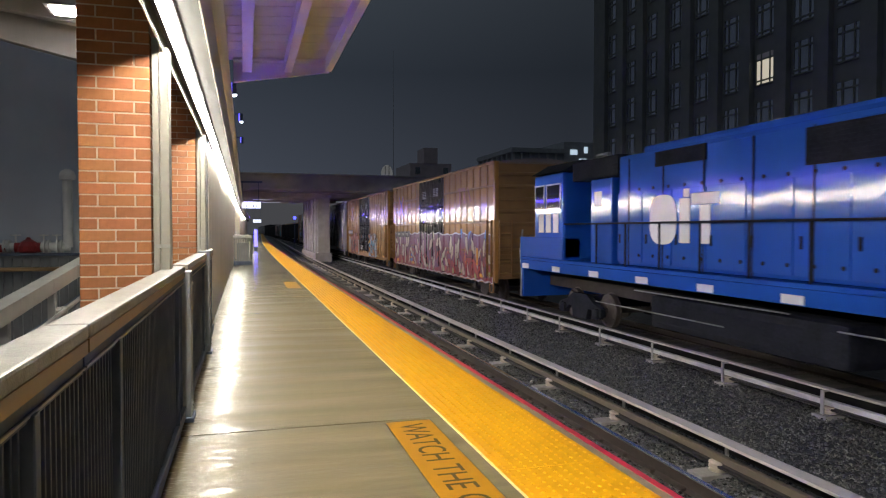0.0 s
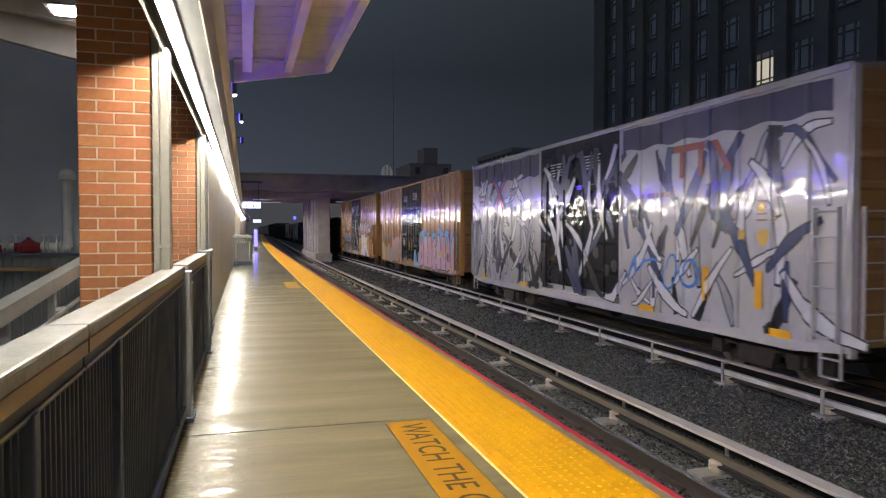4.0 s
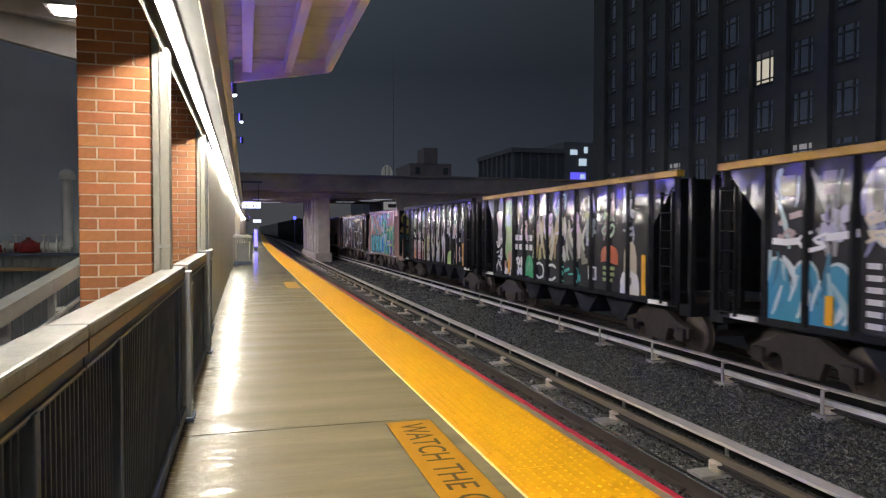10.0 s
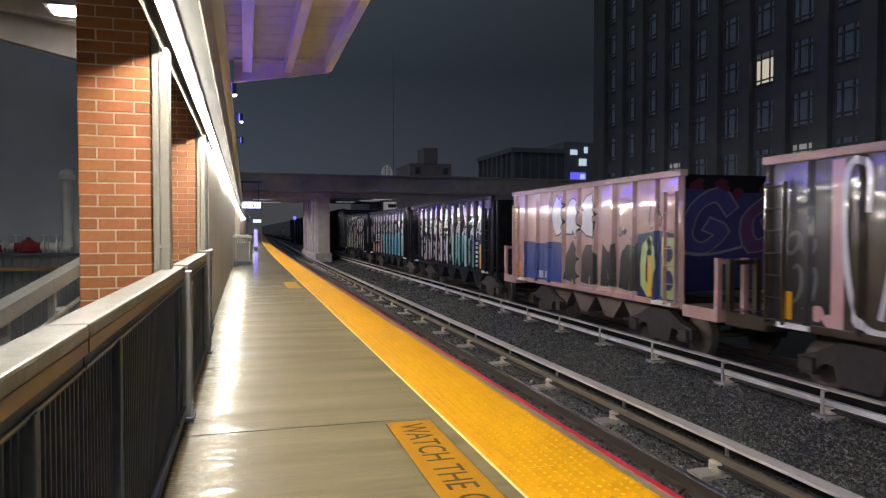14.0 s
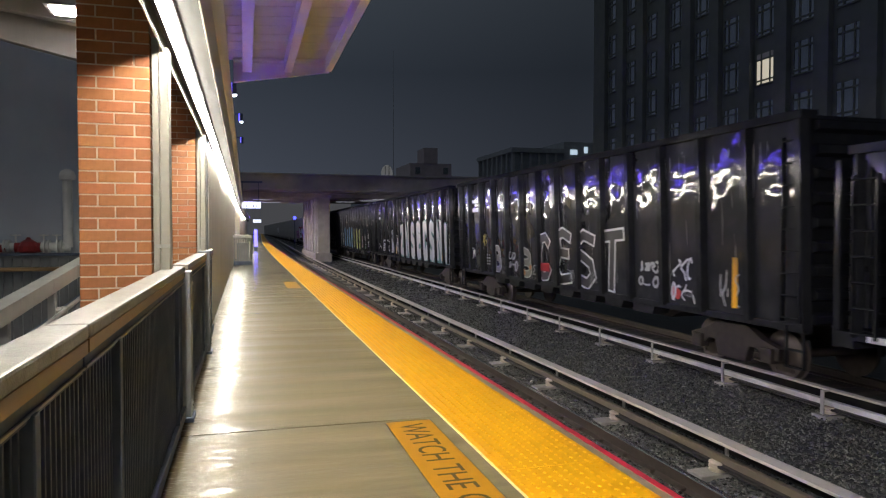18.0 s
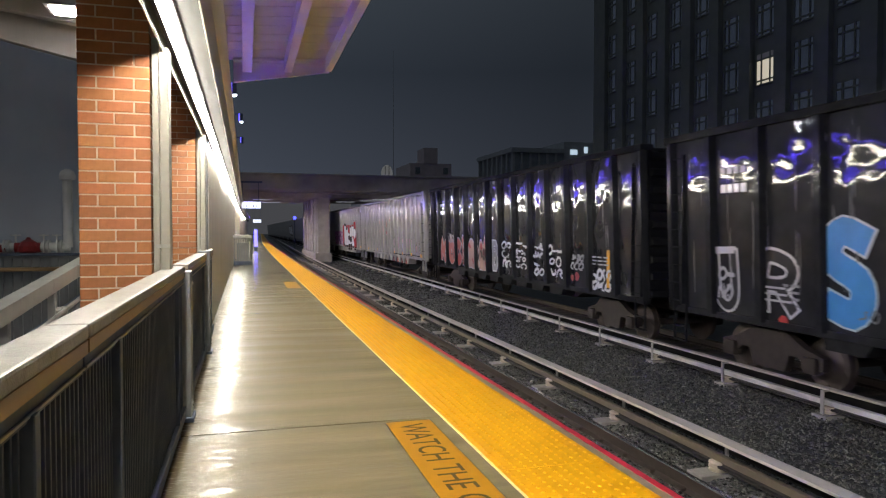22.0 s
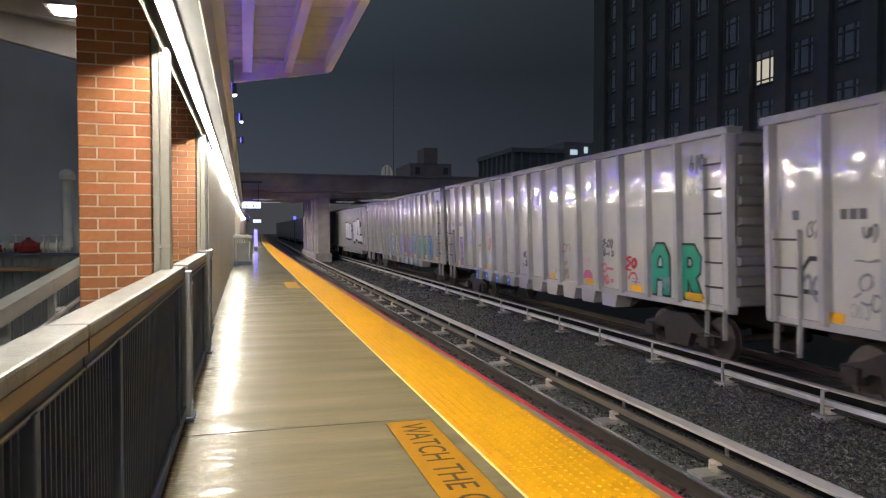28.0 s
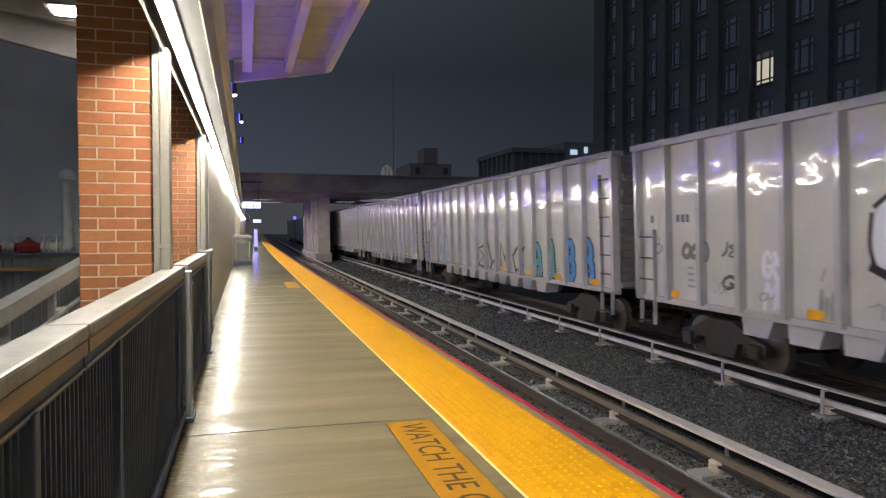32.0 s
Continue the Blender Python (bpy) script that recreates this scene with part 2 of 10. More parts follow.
BLACK_H = mat("dull_black_hopper_paint", (0.028, 0.029, 0.033), 0.5, ior=1.2, grain=3, vary=0.4, stain=0.4, stain_color=(0.05, 0.043, 0.038), wave=0.024, wave_scale=1.9, coat=1.0, coat_rough=0.065, coat_vary=0.10)
BLACK_RIB = mat("black_rib_paint", (0.020, 0.021, 0.023), 0.6, ior=1.08, grain=5, vary=0.4, stain=0.3, stain_color=(0.03, 0.025, 0.02), coat=0.35, coat_rough=0.16)
WHITE_P = mat("car_grey_white_paint", (0.525, 0.512, 0.438), 0.45, grain=2, vary=0.12, stain=0.3, stain_color=(0.48, 0.43, 0.39), wave=0.026, wave_scale=2.4, wave_detail=0.8, coat=1.0, coat_rough=0.035)
WHITE_RIB = mat("car_rib_paint", (0.42, 0.402, 0.38), 0.3, grain=3, vary=0.12, stain=0.25, stain_color=(0.3, 0.25, 0.22), coat=0.8, coat_rough=0.10)
PINK_P = mat("faded_pink_paint", (0.50, 0.315, 0.27), 0.3, grain=2.5, vary=0.2, stain=0.4, stain_color=(0.2, 0.12, 0.1), wave=0.014, wave_scale=2.0, coat=1.0, coat_rough=0.06)
BROWN_P = mat("dark_brown_paint", (0.040, 0.029, 0.017), 0.28, grain=2.5, vary=0.3, stain=0.3, stain_color=(0.04, 0.03, 0.025), wave=0.030, wave_scale=1.6, coat=1.0, coat_rough=0.06)
CHORD_Y = mat("yellow_top_chord", (0.56, 0.32, 0.045), 0.45, grain=6, vary=0.25, stain=0.4, stain_color=(0.2, 0.1, 0.04))
TRUCK = mat("rusty_truck_iron", (0.036, 0.028, 0.024), 0.8, metal=0.2, grain=9, vary=0.4, bump=0.003, bump_scale=30)
POCKET = mat("grimy_hopper_pocket", (0.085, 0.06, 0.047), 0.6, grain=5, vary=0.35, stain=0.5, stain_color=(0.04, 0.03, 0.025))
WHEEL = mat("wheel_steel", (0.10, 0.082, 0.07), 0.5, metal=0.5, grain=9, vary=0.3)
# stained pale car paint, darkened for the shade between the cars
WHITE_END = mat("shaded_grey_end_paint", (0.30, 0.28, 0.262), 0.45, grain=3, vary=0.25, stain=0.5, stain_color=(0.16, 0.135, 0.115), coat=0.4, coat_rough=0.15)
RUNG_M = mat("dark_rung_iron", (0.075, 0.058, 0.048), 0.5, grain=8, vary=0.3, stain=0.3, stain_color=(0.12, 0.07, 0.04))
LOCO_B = mat("locomotive_blue", (0.012, 0.085, 0.42), 0.6, ior=1.15, grain=2, vary=0.12, stain=0.15, stain_color=(0.01, 0.03, 0.18), wave=0.022, wave_scale=0.8, coat=1.0, coat_rough=0.10)
LOCO_D = mat("locomotive_dark_grille", (0.022, 0.024, 0.030), 0.8, ior=1.1, grain=20, vary=0.4)
LOCO_W = mat("reflective_white", (0.8, 0.78, 0.76), 0.4, grain=10, vary=0.06)
DARK_WEB = mat("dark_rail_web", (0.018, 0.016, 0.015), 0.85, grain=12, vary=0.3)
GLASS_D = mat("cab_glass", (0.02, 0.025, 0.03), 0.06, grain=2)
VALVE_R = mat("valve_red", (0.28, 0.02, 0.018), 0.3, grain=10, vary=0.15)
PIPE_W = mat("pipe_grey_paint", (0.80, 0.79, 0.77), 0.4, grain=8, vary=0.15, stain=0.3, stain_color=(0.25, 0.2, 0.15))
BIN_M = mat("bin_grey_steel", (0.24, 0.24, 0.23), 0.35, metal=0.5, grain=8, vary=0.15)
LED = glow("led_white", (1.0, 0.94, 0.80), LED_POWER)
BLUE = glow("led_blue", (0.10, 0.06, 1.0), BLUE_POWER)
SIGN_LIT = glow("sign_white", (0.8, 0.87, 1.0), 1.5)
SHOP_LIT = glow("shop_window_light", (0.66, 0.84, 1.0), 0.7)
SIGN_BLUE = glow("sign_blue", (0.12, 0.10, 1.0), 0.9)
LIT_WIN = glow("lit_window", (1.0, 0.88, 0.66), 0.5)
POLE_LENS = glow("pole_lens", (0.95, 0.97, 1.0), 700.0)
POLE_BLUE = glow("pole_blue", (0.08, 0.06, 1.0), 2.5)
BRIDGE_FILL = glow("bridge_fill_glow", (0.85, 0.88, 1.0), 0.55)
LIT_DIM = glow("dim_window", (0.75, 0.72, 0.66), 0.18)

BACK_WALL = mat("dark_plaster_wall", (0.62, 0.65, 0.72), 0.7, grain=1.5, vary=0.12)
# darker than the canopy paint, so faces beside the bright tubes look shaded
TROUGH_DARK = mat("shaded_trough_dark", (0.06, 0.06, 0.06), 0.9, grain=4, vary=0.1, ior=1.05)
TROUGH = mat("shaded_trough_grey", (0.16, 0.157, 0.15), 0.9, grain=4, vary=0.1, ior=1.06)

# ---- mesh helpers ----


def box(bm, x0, x1, y0, y1, z0, z1):
    v = [bm.verts.new(p) for p in ((x0, y0, z0), (x1, y0, z0), (x1, y1, z0), (x0, y1, z0), (x0, y0, z1), (x1, y0, z1), (x1, y1, z1), (x0, y1, z1))]
    for f in ((3, 2, 1, 0), (4, 5, 6, 7), (0, 1, 5, 4), (1, 2, 6, 5), (2, 3, 7, 6), (3, 0, 4, 7)):
        bm.faces.new([v[i] for i in f])
    return bm


def soft_box(bm, x0, x1, y0, y1, z0, z1, r=0.01):
    """A box with its edges bevelled."""
    t = bmesh.new()
    box(t, x0, x1, y0, y1, z0, z1)
    bmesh.ops.bevel(t, geom=t.edges[:], offset=r, segments=2, affect="EDGES", profile=0.6)
    merge(bm, t)
    return bm


def merge(bm, t, m=None):
    vs = {}
    for v in t.verts:
        vs[v] = bm.verts.new(m @ v.co if m else v.co)
    for f in t.faces:
        bm.faces.new([vs[v] for v in f.verts])
    t.free()


def tube(bm, p0, p1, r, n=10, r2=None):
    """A closed cylinder or cone from p0 to p1."""
    p0, p1 = Vector(p0), Vector(p1)
    r2 = r if r2 is None else r2
    d = (p1 - p0).normalized()
    a = d.orthogonal().normalized()
    b = d.cross(a)
    r0, r1 = [], []
    for i in range(n):
        t = 2 * math.pi * i / n
        o = a * math.cos(t) + b * math.sin(t)
        r0.append(bm.verts.new(p0 + o * r))
        r1.append(bm.verts.new(p1 + o * r2))
    for i in range(n):
        j = (i + 1) % n
        bm.faces.new((r0[i], r0[j], r1[j], r1[i]))
    bm.faces.new(r0[::-1])
    bm.faces.new(r1)
    return bm


def lathe(bm, c, profile, n=16):
    """Turns (radius, height) pairs round the upright through c."""
    rings = []
    for r, z in profile:
        rings.append([bm.verts.new((c[0] + r * math.cos(2 * math.pi * i / n), c[1] + r * math.sin(2 * math.pi * i / n), c[2] + z)) for i in range(n)])
    for a, b in zip(rings, rings[1:]):
        for i in range(n):
            j = (i + 1) % n
            bm.faces.new((a[i], a[j], b[j], b[i]))
    bm.faces.new(rings[0][::-1])
    bm.faces.new(rings[-1])
    return bm


def slab(bm, outline, axis, lo, hi):
    """Extrudes a flat outline of pairs along one axis: pairs are (y, z) for x, (x, z) for y, (x, y) for z."""
    def at(p, k):
        return {"x": (k, p[0], p[1]), "y": (p[0], k, p[1]), "z": (p[0], p[1], k)}[axis]
    a = [bm.verts.new(at(p, lo)) for p in outline]
    b = [bm.verts.new(at(p, hi)) for p in outline]
    n = len(outline)
    for i in range(n):
        j = (i + 1) % n
        bm.faces.new((a[i], a[j], b[j], b[i]))
    bm.faces.new(a[::-1])
    bm.faces.new(b)
    return bm


def sweep(bm, outline, ys, curve=True):
    """Carries a closed (x, z) outline along y, round the platform's bend."""
    rings = [[bm.verts.new((x + (bend(y) if curve else 0), y, z)) for x, z in outline] for y in ys]
    n = len(outline)
    for a, b in zip(rings, rings[1:]):
        for i in range(n):
            j = (i + 1) % n
            bm.faces.new((a[i], a[j], b[j], b[i]))
    bm.faces.new(rings[0][::-1])
    bm.faces.new(rings[-1])
    return bm


def steps(y0, y1, fine=4.0):
    out, y = [y0], y0
    while y < y1 - 1e-6:
        y = min(y1, 25.0 if y < 25 < y1 else y + fine)
        out.append(y)
    return out


def mesh_of(name, bm, material, smooth=False):
    bmesh.ops.recalc_face_normals(bm, faces=bm.faces[:])
    me = bpy.data.meshes.new(name)
    bm.to_mesh(me)
    bm.free()
    for m in material if isinstance(material, (list, tuple)) else [material]:
        me.materials.append(m)
    if smooth:
        for p in me.polygons:
            p.use_smooth = True
    return me


def part(name, bm, material, parent, label="", smooth=False):
    ob = new(name, mesh_of(name, bm, material, smooth))
    ob.parent = parent
    if label:
        tagged(ob, label=label)
    return ob


def piece(name, me, parent, where=(0, 0, 0)):
    ob = new(name, me)
    ob.parent = parent
    ob.location = where
    return ob


def thing(name, where, label, category, group="", kind=""):
    ob = new(name)
    ob.empty_display_size = 0.2
    ob.matrix_basis = where if isinstance(where, Matrix) else Matrix.Translation(where)
    return tagged(ob, label, category, group, kind)


def solid(name, bm, material, label, category="", kind="", group="", smooth=False):
    return tagged(new(name, mesh_of(name, bm, material, smooth)), label, category, group, kind)


def text_mesh(words, size, material, extrude=0.0006, spacing=1.0):
    cu = bpy.data.curves.new("lettering", "FONT")
    cu.body, cu.size, cu.extrude, cu.space_character = words, size, extrude, spacing
    cu.resolution_u = 3
    ob = bpy.data.objects.new("lettering", cu)
    scene.collection.objects.link(ob)
    bpy.context.view_layer.update()
    me = bpy.data.meshes.new_from_object(ob.evaluated_get(bpy.context.evaluated_depsgraph_get()))
    bpy.data.objects.remove(ob)
    me.materials.clear()
    me.materials.append(material)
    return me


# ---- the setting: ground, tracks, platform ----
bm = bmesh.new()
gx = [-900, -60, -12, 2.3, 5.2, 8.0, 12, 30, 90, 1500]
gy = [-900, -60, -10, 0, 12, 30, 70, 150, 400, 3000]
gv = [[bm.verts.new((x, y, BALLAST - (0.0 if -12 < x < 30 else 0.05))) for x in gx] for y in gy]
for a, b in zip(gv, gv[1:]):
    for i in range(len(gx) - 1):
        bm.faces.new((a[i], a[i + 1], b[i + 1], b[i]))
solid("ground", bm, BALLAST_M, "dark wet ballast ground between the tracks", "ground", kind="structure")

# Loose stones over the ballast.
rng = random.Random(4)


def stone_field(count, x0, x1, y0, y1, s0, s1, power):
    vs, fs = [], []
    for _ in range(count):
        x = rng.uniform(x0, x1)
        y = y0 + (y1 - y0) * rng.random() ** power
        s = rng.uniform(s0, s1)
        k = len(vs)
        rz = rng.uniform(0, 6.28)
        c, d = math.cos(rz), math.sin(rz)
        h = s * rng.uniform(0.5, 0.9)
        for (a, b, e) in ((1, 0.1, 0.2), (0.2, 0.9, 0.3), (-0.9, 0.2, 0.15), (-0.1, -1, 0.25), (0.35, 0.2, 1), (-0.3, -0.25, 0.9), (0, 0, -0.6)):
            a, b, e = a + rng.uniform(-.25, .25), b + rng.uniform(-.25, .25), e + rng.uniform(-.15, .15)
            vs.append((x + s * (a * c - b * d), y + s * (a * d + b * c), BALLAST + 0.012 + h * e))
        fs += [tuple(k + i for i in f) for f in ((0, 1, 4), (1, 2, 4), (2, 5, 4), (2, 3, 5), (3, 0, 5), (0, 4, 5), (1, 0, 6), (2, 1, 6), (3, 2, 6), (0, 3, 6))]
    return vs, [tuple(f) for f in fs]


me = bpy.data.meshes.new("ballast_stones")
v1, f1 = stone_field(46000, 4.45, 8.6, 3.2, 26, 0.013, 0.029, 1.5)
v2, f2 = stone_field(14000, 3.0, 4.9, 3.6, 22, 0.014, 0.029, 1.4)
v3, f3 = stone_field(5000, 5.0, 8.4, 24, 60, 0.03, 0.05, 1.3)
allv, allf = list(v1), list(f1)
for vv, ff in ((v2, f2), (v3, f3)):
    k = len(allv)
    allv += vv
    allf += [tuple(i + k for i in f) for f in ff]
me.from_pydata(allv, [], allf)
me.update()
me.materials.append(STONE)
tagged(new("ballast_stones", me), "dark wet crushed ballast stones between the tracks", "ballast", kind="stuff")

# Platform: slabs with recessed joints.
platform = thing("platform_floor", (0, 0, 0), "wet beige concrete platform with joints", "platform", kind="structure")
JOINT_Y = 4.5
cuts = [JOINT_Y + 4.46 * i for i in range(-10, 50)]
for a, b in zip(cuts, cuts[1:]):
    bm = bmesh.new()
    y0, y1 = a + 0.006, b - 0.006
    sweep(bm, [(-0.55, 0), (1.283, 0), (1.283, -0.28), (-0.55, -0.28)], steps(y0, y1))
    part("slab", bm, CONCRETE, platform)
bm = bmesh.new()
sweep(bm, [(-0.56, -0.012), (1.99, -0.012), (1.99, -0.5), (-0.56, -0.5)], steps(-40, 222))
part("joint_bed", bm, JOINT, platform)
for a, b in zip(cuts, cuts[1:]):
    bm = bmesh.new()
    sweep(bm, [(1.896, 0.0), (1.955, 0.0), (1.955, -0.3), (1.896, -0.3)], steps(a + 0.006, b - 0.006))
    part("edge_strip", bm, KERB, platform)
bm = bmesh.new()
sweep(bm, [(1.957, 0.001), (2.005, -0.004), (2.005, -0.14), (1.957, -0.14)], steps(-40, 222))
part("red_edge", bm, RED_EDGE, platform, "red painted rubbing edge of the platform")
bm = bmesh.new()
sweep(bm, [(1.55, -0.5), (1.85, -0.5), (1.85, BALLAST - 0.1), (1.55, BALLAST - 0.1)], steps(-40, 222))
part("platform_wall", bm, BRIDGE_M, platform)
bm = bmesh.new()
sweep(bm, [(1.272, 0.001), (1.289, 0.001), (1.289, -0.02), (1.272, -0.02)], steps(-40, 222))
part("edge_line", bm, WHITE_LINE, platform, "pale line along the tactile strip")

# Tactile tiles with their domes; straight ones share one mesh.
tactile = thing("tactile_strip", (0, 0, 0), "yellow tactile warning strip with raised domes", "tactile paving", kind="structure")
TILE = 4.46 / 4


def tile_mesh(dome):
    vs, fs = [], []
    for (x, z) in ((0, -0.02), (0.603, -0.02), (0.603, 0.004), (0, 0.004)):
        vs += [(x, 0.002, z), (x, TILE - 0.002, z)]
    fs += [(0, 1, 3, 2), (2, 3, 5, 4), (4, 5, 7, 6), (6, 7, 1, 0), (0, 2, 4, 6), (1, 7, 5, 3)]
    nx, ny = 10, round(TILE / 0.0603)
    for j in range(ny):
        for i in range(nx):
            cx, cy = 0.03 + i * 0.0603, (j + 0.5) * TILE / ny
            k = len(vs)
            n = 8 if dome else 5
            for r, z in ((0.0125, 0.004), (0.0065, 0.0092)):
                for a in range(n):
                    t = 2 * math.pi * a / n
                    vs.append((cx + r * math.cos(t), cy + r * math.sin(t), z))
            for a in range(n):
                b = (a + 1) % n
                fs.append((k + a, k + b, k + n + b, k + n + a))
            fs.append(tuple(k + n + a for a in range(n)))
    m = bpy.data.meshes.new("tactile_tile")
    m.from_pydata(vs, [], fs)
    m.materials.append(YELLOW)
    m.update()
    return m


near_tile, far_tile = tile_mesh(True), tile_mesh(False)
for k in range(-8, 46):
    y = JOINT_Y + k * TILE
    ob = piece("tactile_tile", near_tile if y < 14 else far_tile, tactile, (1.29 + bend(y), y, 0))
    if y > 25:
        ob.rotation_euler[2] = -math.atan2(bend(y + TILE) - bend(y), TILE)
bm = bmesh.new()
sweep(bm, [(1.29, 0.004), (1.893, 0.004), (1.893, -0.02), (1.29, -0.02)], steps(JOINT_Y + 46 * TILE, 222))
part("far_strip", bm, YELLOW, tactile)

# Painted notices on the platform floor.


def floor_notice(y_far, words):
    t = thing("floor_notice", (0.88, y_far, 0.0), "orange floor notice with dark lettering on the platform", "notice", "floor notices")
    length = 1.86
    b = bmesh.new()
    box(b, 0, 0.30, -length, 0, 0.0005, 0.0035)
    part("panel", b, SIGN_Y, t)
    b = bmesh.new()
    box(b, -0.006, 0.0, -length, 0, 0.0005, 0.0036)
    box(b, 0.30, 0.306, -length, 0, 0.0005, 0.0036)
    part("border", b, INK, t)
    if words:
        me = text_mesh(words, 0.215, INK, 0.0004)
        xs = [v.co.x for v in me.vertices]
        k = (length - 0.24) / (max(xs) - min(xs))
        ys = [v.co.y for v in me.vertices]
        ky = 0.165 / (max(ys) - min(ys))
        for v in me.vertices:
            x, y = (v.co.x - min(xs)) * k, (v.co.y - min(ys)) * ky
            v.co = (0.068 + y, -0.07 - x, 0.0046 + v.co.z)
        ob = new("lettering", me)
        ob.parent = t
    return t


floor_notice(4.44, "WATCH THE GAP")
floor_notice(17.2, "")

# Running rails, ties and third rails.


def rail_profile(x, z):
    return [(x - 0.07, z - 0.18), (x + 0.07, z - 0.18), (x + 0.07, z - 0.165), (x + 0.012, z - 0.14), (x + 0.012, z - 0.045), (x + 0.036, z - 0.035),
            (x + 0.036, z - 0.0142), (x - 0.036, z - 0.0142), (x - 0.036, z - 0.035), (x - 0.012, z - 0.045), (x - 0.012, z - 0.14), (x - 0.07, z - 0.165)]


tie_bm = bmesh.new()
soft_box(tie_bm, -1.3, 1.3, -0.11, 0.11, -0.16, 0.0, 0.012)
tie_mesh = mesh_of("tie", tie_bm, TIE)
clip_bm = bmesh.new()
box(clip_bm, -0.10, -0.045, -0.05, 0.05, 0, 0.03)
box(clip_bm, 0.045, 0.10, -0.05, 0.05, 0, 0.03)
clip_mesh = mesh_of("rail_clip", clip_bm, RAIL_RUST)
for name, center, curve, far in (("near_track", 3.58, True, 170), ("far_track", TRACK, False, 420)):
    tr = thing(name, (0, 0, 0), "railway track of steel rails on timber ties", "track", kind="structure")
    for side in (-1, 1):
        x = center + side * 0.753
        bm = bmesh.new()
        sweep(bm, rail_profile(x, RAIL), steps(-30, far, 6), curve)
        part("rail", bm, RAIL_RUST, tr)
        bm = bmesh.new()
        sweep(bm, [(x - 0.027, RAIL), (x + 0.027, RAIL), (x + 0.0365, RAIL - 0.009), (x + 0.0365, RAIL - 0.014), (x - 0.0365, RAIL - 0.014), (x - 0.0365, RAIL - 0.009)], steps(-30, far, 6), curve)
        part("rail_head", bm, RAIL_HEAD, tr, "polished running surface of the rail")
    for i in range(75):
        y = 1.0 + i * 0.56
        piece("tie", tie_mesh, tr, (center + (bend(y) if curve else 0), y, BALLAST + 0.012))
        if center < 5 and y < 30:
            piece("rail_clip", clip_mesh, tr, (center + 0.753 + bend(y), y, BALLAST + 0.03))


def third_rail(name, x, side, y_first, spacing, curve, far):
    """side: +1 where the cover's arm stands on the camera's side of the rail."""
    t = thing(name, (0, 0, 0), "third rail under a grey cover board on porcelain insulators", "third rail", "third rails", "structure")
    z = RAIL
    bm = bmesh.new()
    h = 0.034 if side < 0 else 0.045
    sweep(bm, [(x - h, z - 0.015), (x + h, z - 0.015), (x + h, z + 0.055), (x + h - 0.009, z + 0.062), (x - h + 0.009, z + 0.062), (x - h, z + 0.055)], steps(-12, far, 6), curve)
    part("conductor_rail", bm, THIRD_TAN if side < 0 else THIRD, t)
    bm = bmesh.new()
    sweep(bm, [(x - 0.06, z - 0.075), (x + 0.06, z - 0.075), (x + 0.06, z - 0.06), (x + 0.02, z - 0.05), (x + 0.02, z - 0.0155), (x - 0.02, z - 0.0155), (x - 0.02, z - 0.05), (x - 0.06, z - 0.06)], steps(-12, far, 6), curve)
    part("rail_web", bm, DARK_WEB, t)
    top = z + 0.215
    bm = bmesh.new()
    if side < 0:
        sweep(bm, [(x - 0.055, top), (x + 0.145, top - 0.012), (x + 0.145, top - 0.035), (x - 0.055, top - 0.03)], steps(-12, far, 6), curve)
    else:
        sweep(bm, [(x - 0.03, top), (x + 0.13, top - 0.006), (x + 0.13, top - 0.04), (x - 0.03, top - 0.022)], steps(-12, far, 6), curve)
    part("cover_board", bm, COVER, t, "weathered grey cover board")
    # added sheet behind the rail, coloured as the shade under the board
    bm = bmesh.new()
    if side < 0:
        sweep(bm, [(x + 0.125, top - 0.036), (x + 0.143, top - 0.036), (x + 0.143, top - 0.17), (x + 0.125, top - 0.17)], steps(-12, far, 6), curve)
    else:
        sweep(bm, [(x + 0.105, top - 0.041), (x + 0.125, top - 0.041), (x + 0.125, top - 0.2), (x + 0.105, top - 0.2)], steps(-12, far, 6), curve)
    part("cover_skirt", bm, COVER_SHADE, t)
    ib = bmesh.new()
    lathe(ib, (0, 0, 0), [(0.09, 0), (0.1, 0.015), (0.085, 0.03), (0.1, 0.045), (0.1, 0.06), (0.075, 0.075), (0.1, 0.085), (0.1, 0.1), (0.07, 0.115)], 14)
    im = mesh_of("insulator", ib, PORCELAIN, True)
    pb = bmesh.new()
    soft_box(pb, -0.30 if side < 0 else -0.2, 0.30 if side < 0 else 0.55, -0.13, 0.13, -0.05, 0.045, 0.01)
    pm = mesh_of("tie_end", pb, PAD)
    ab = bmesh.new()
    if side < 0:
        box(ab, 0.10, 0.125, -0.02, 0.02, 0.0, 0.30)
        box(ab, -0.04, 0.12, -0.025, 0.025, 0.0, 0.012)
    else:
        soft_box(ab, -0.145, -0.125, -0.03, 0.03, 0.0, 0.375, 0.006)
        box(ab, -0.13, 0.12, -0.02, 0.02, 0.352, 0.37)
        soft_box(ab, -0.16, 0.06, -0.05, 0.05, -0.012, 0.012, 0.005)
    am = mesh_of("cover_bracket", ab, CHAIR)
    for i in range(24):
        y = y_first + i * spacing
        xo = x + (bend(y) if curve else 0)
        piece("insulator", im, t, (xo, y, BALLAST + 0.06))
        piece("tie_end", pm, t, (xo, y, BALLAST + 0.015))
        piece("cover_bracket", am, t, (xo, y, BALLAST + 0.03))
    return t


third_rail("third_rail_near", 4.94, -1, 4.2, 2.14, True, 170)
third_rail("third_rail_far", 8.02, 1, 5.75, 2.14, False, 420)

# ---- fence along the back of the platform ----
FX = -0.40


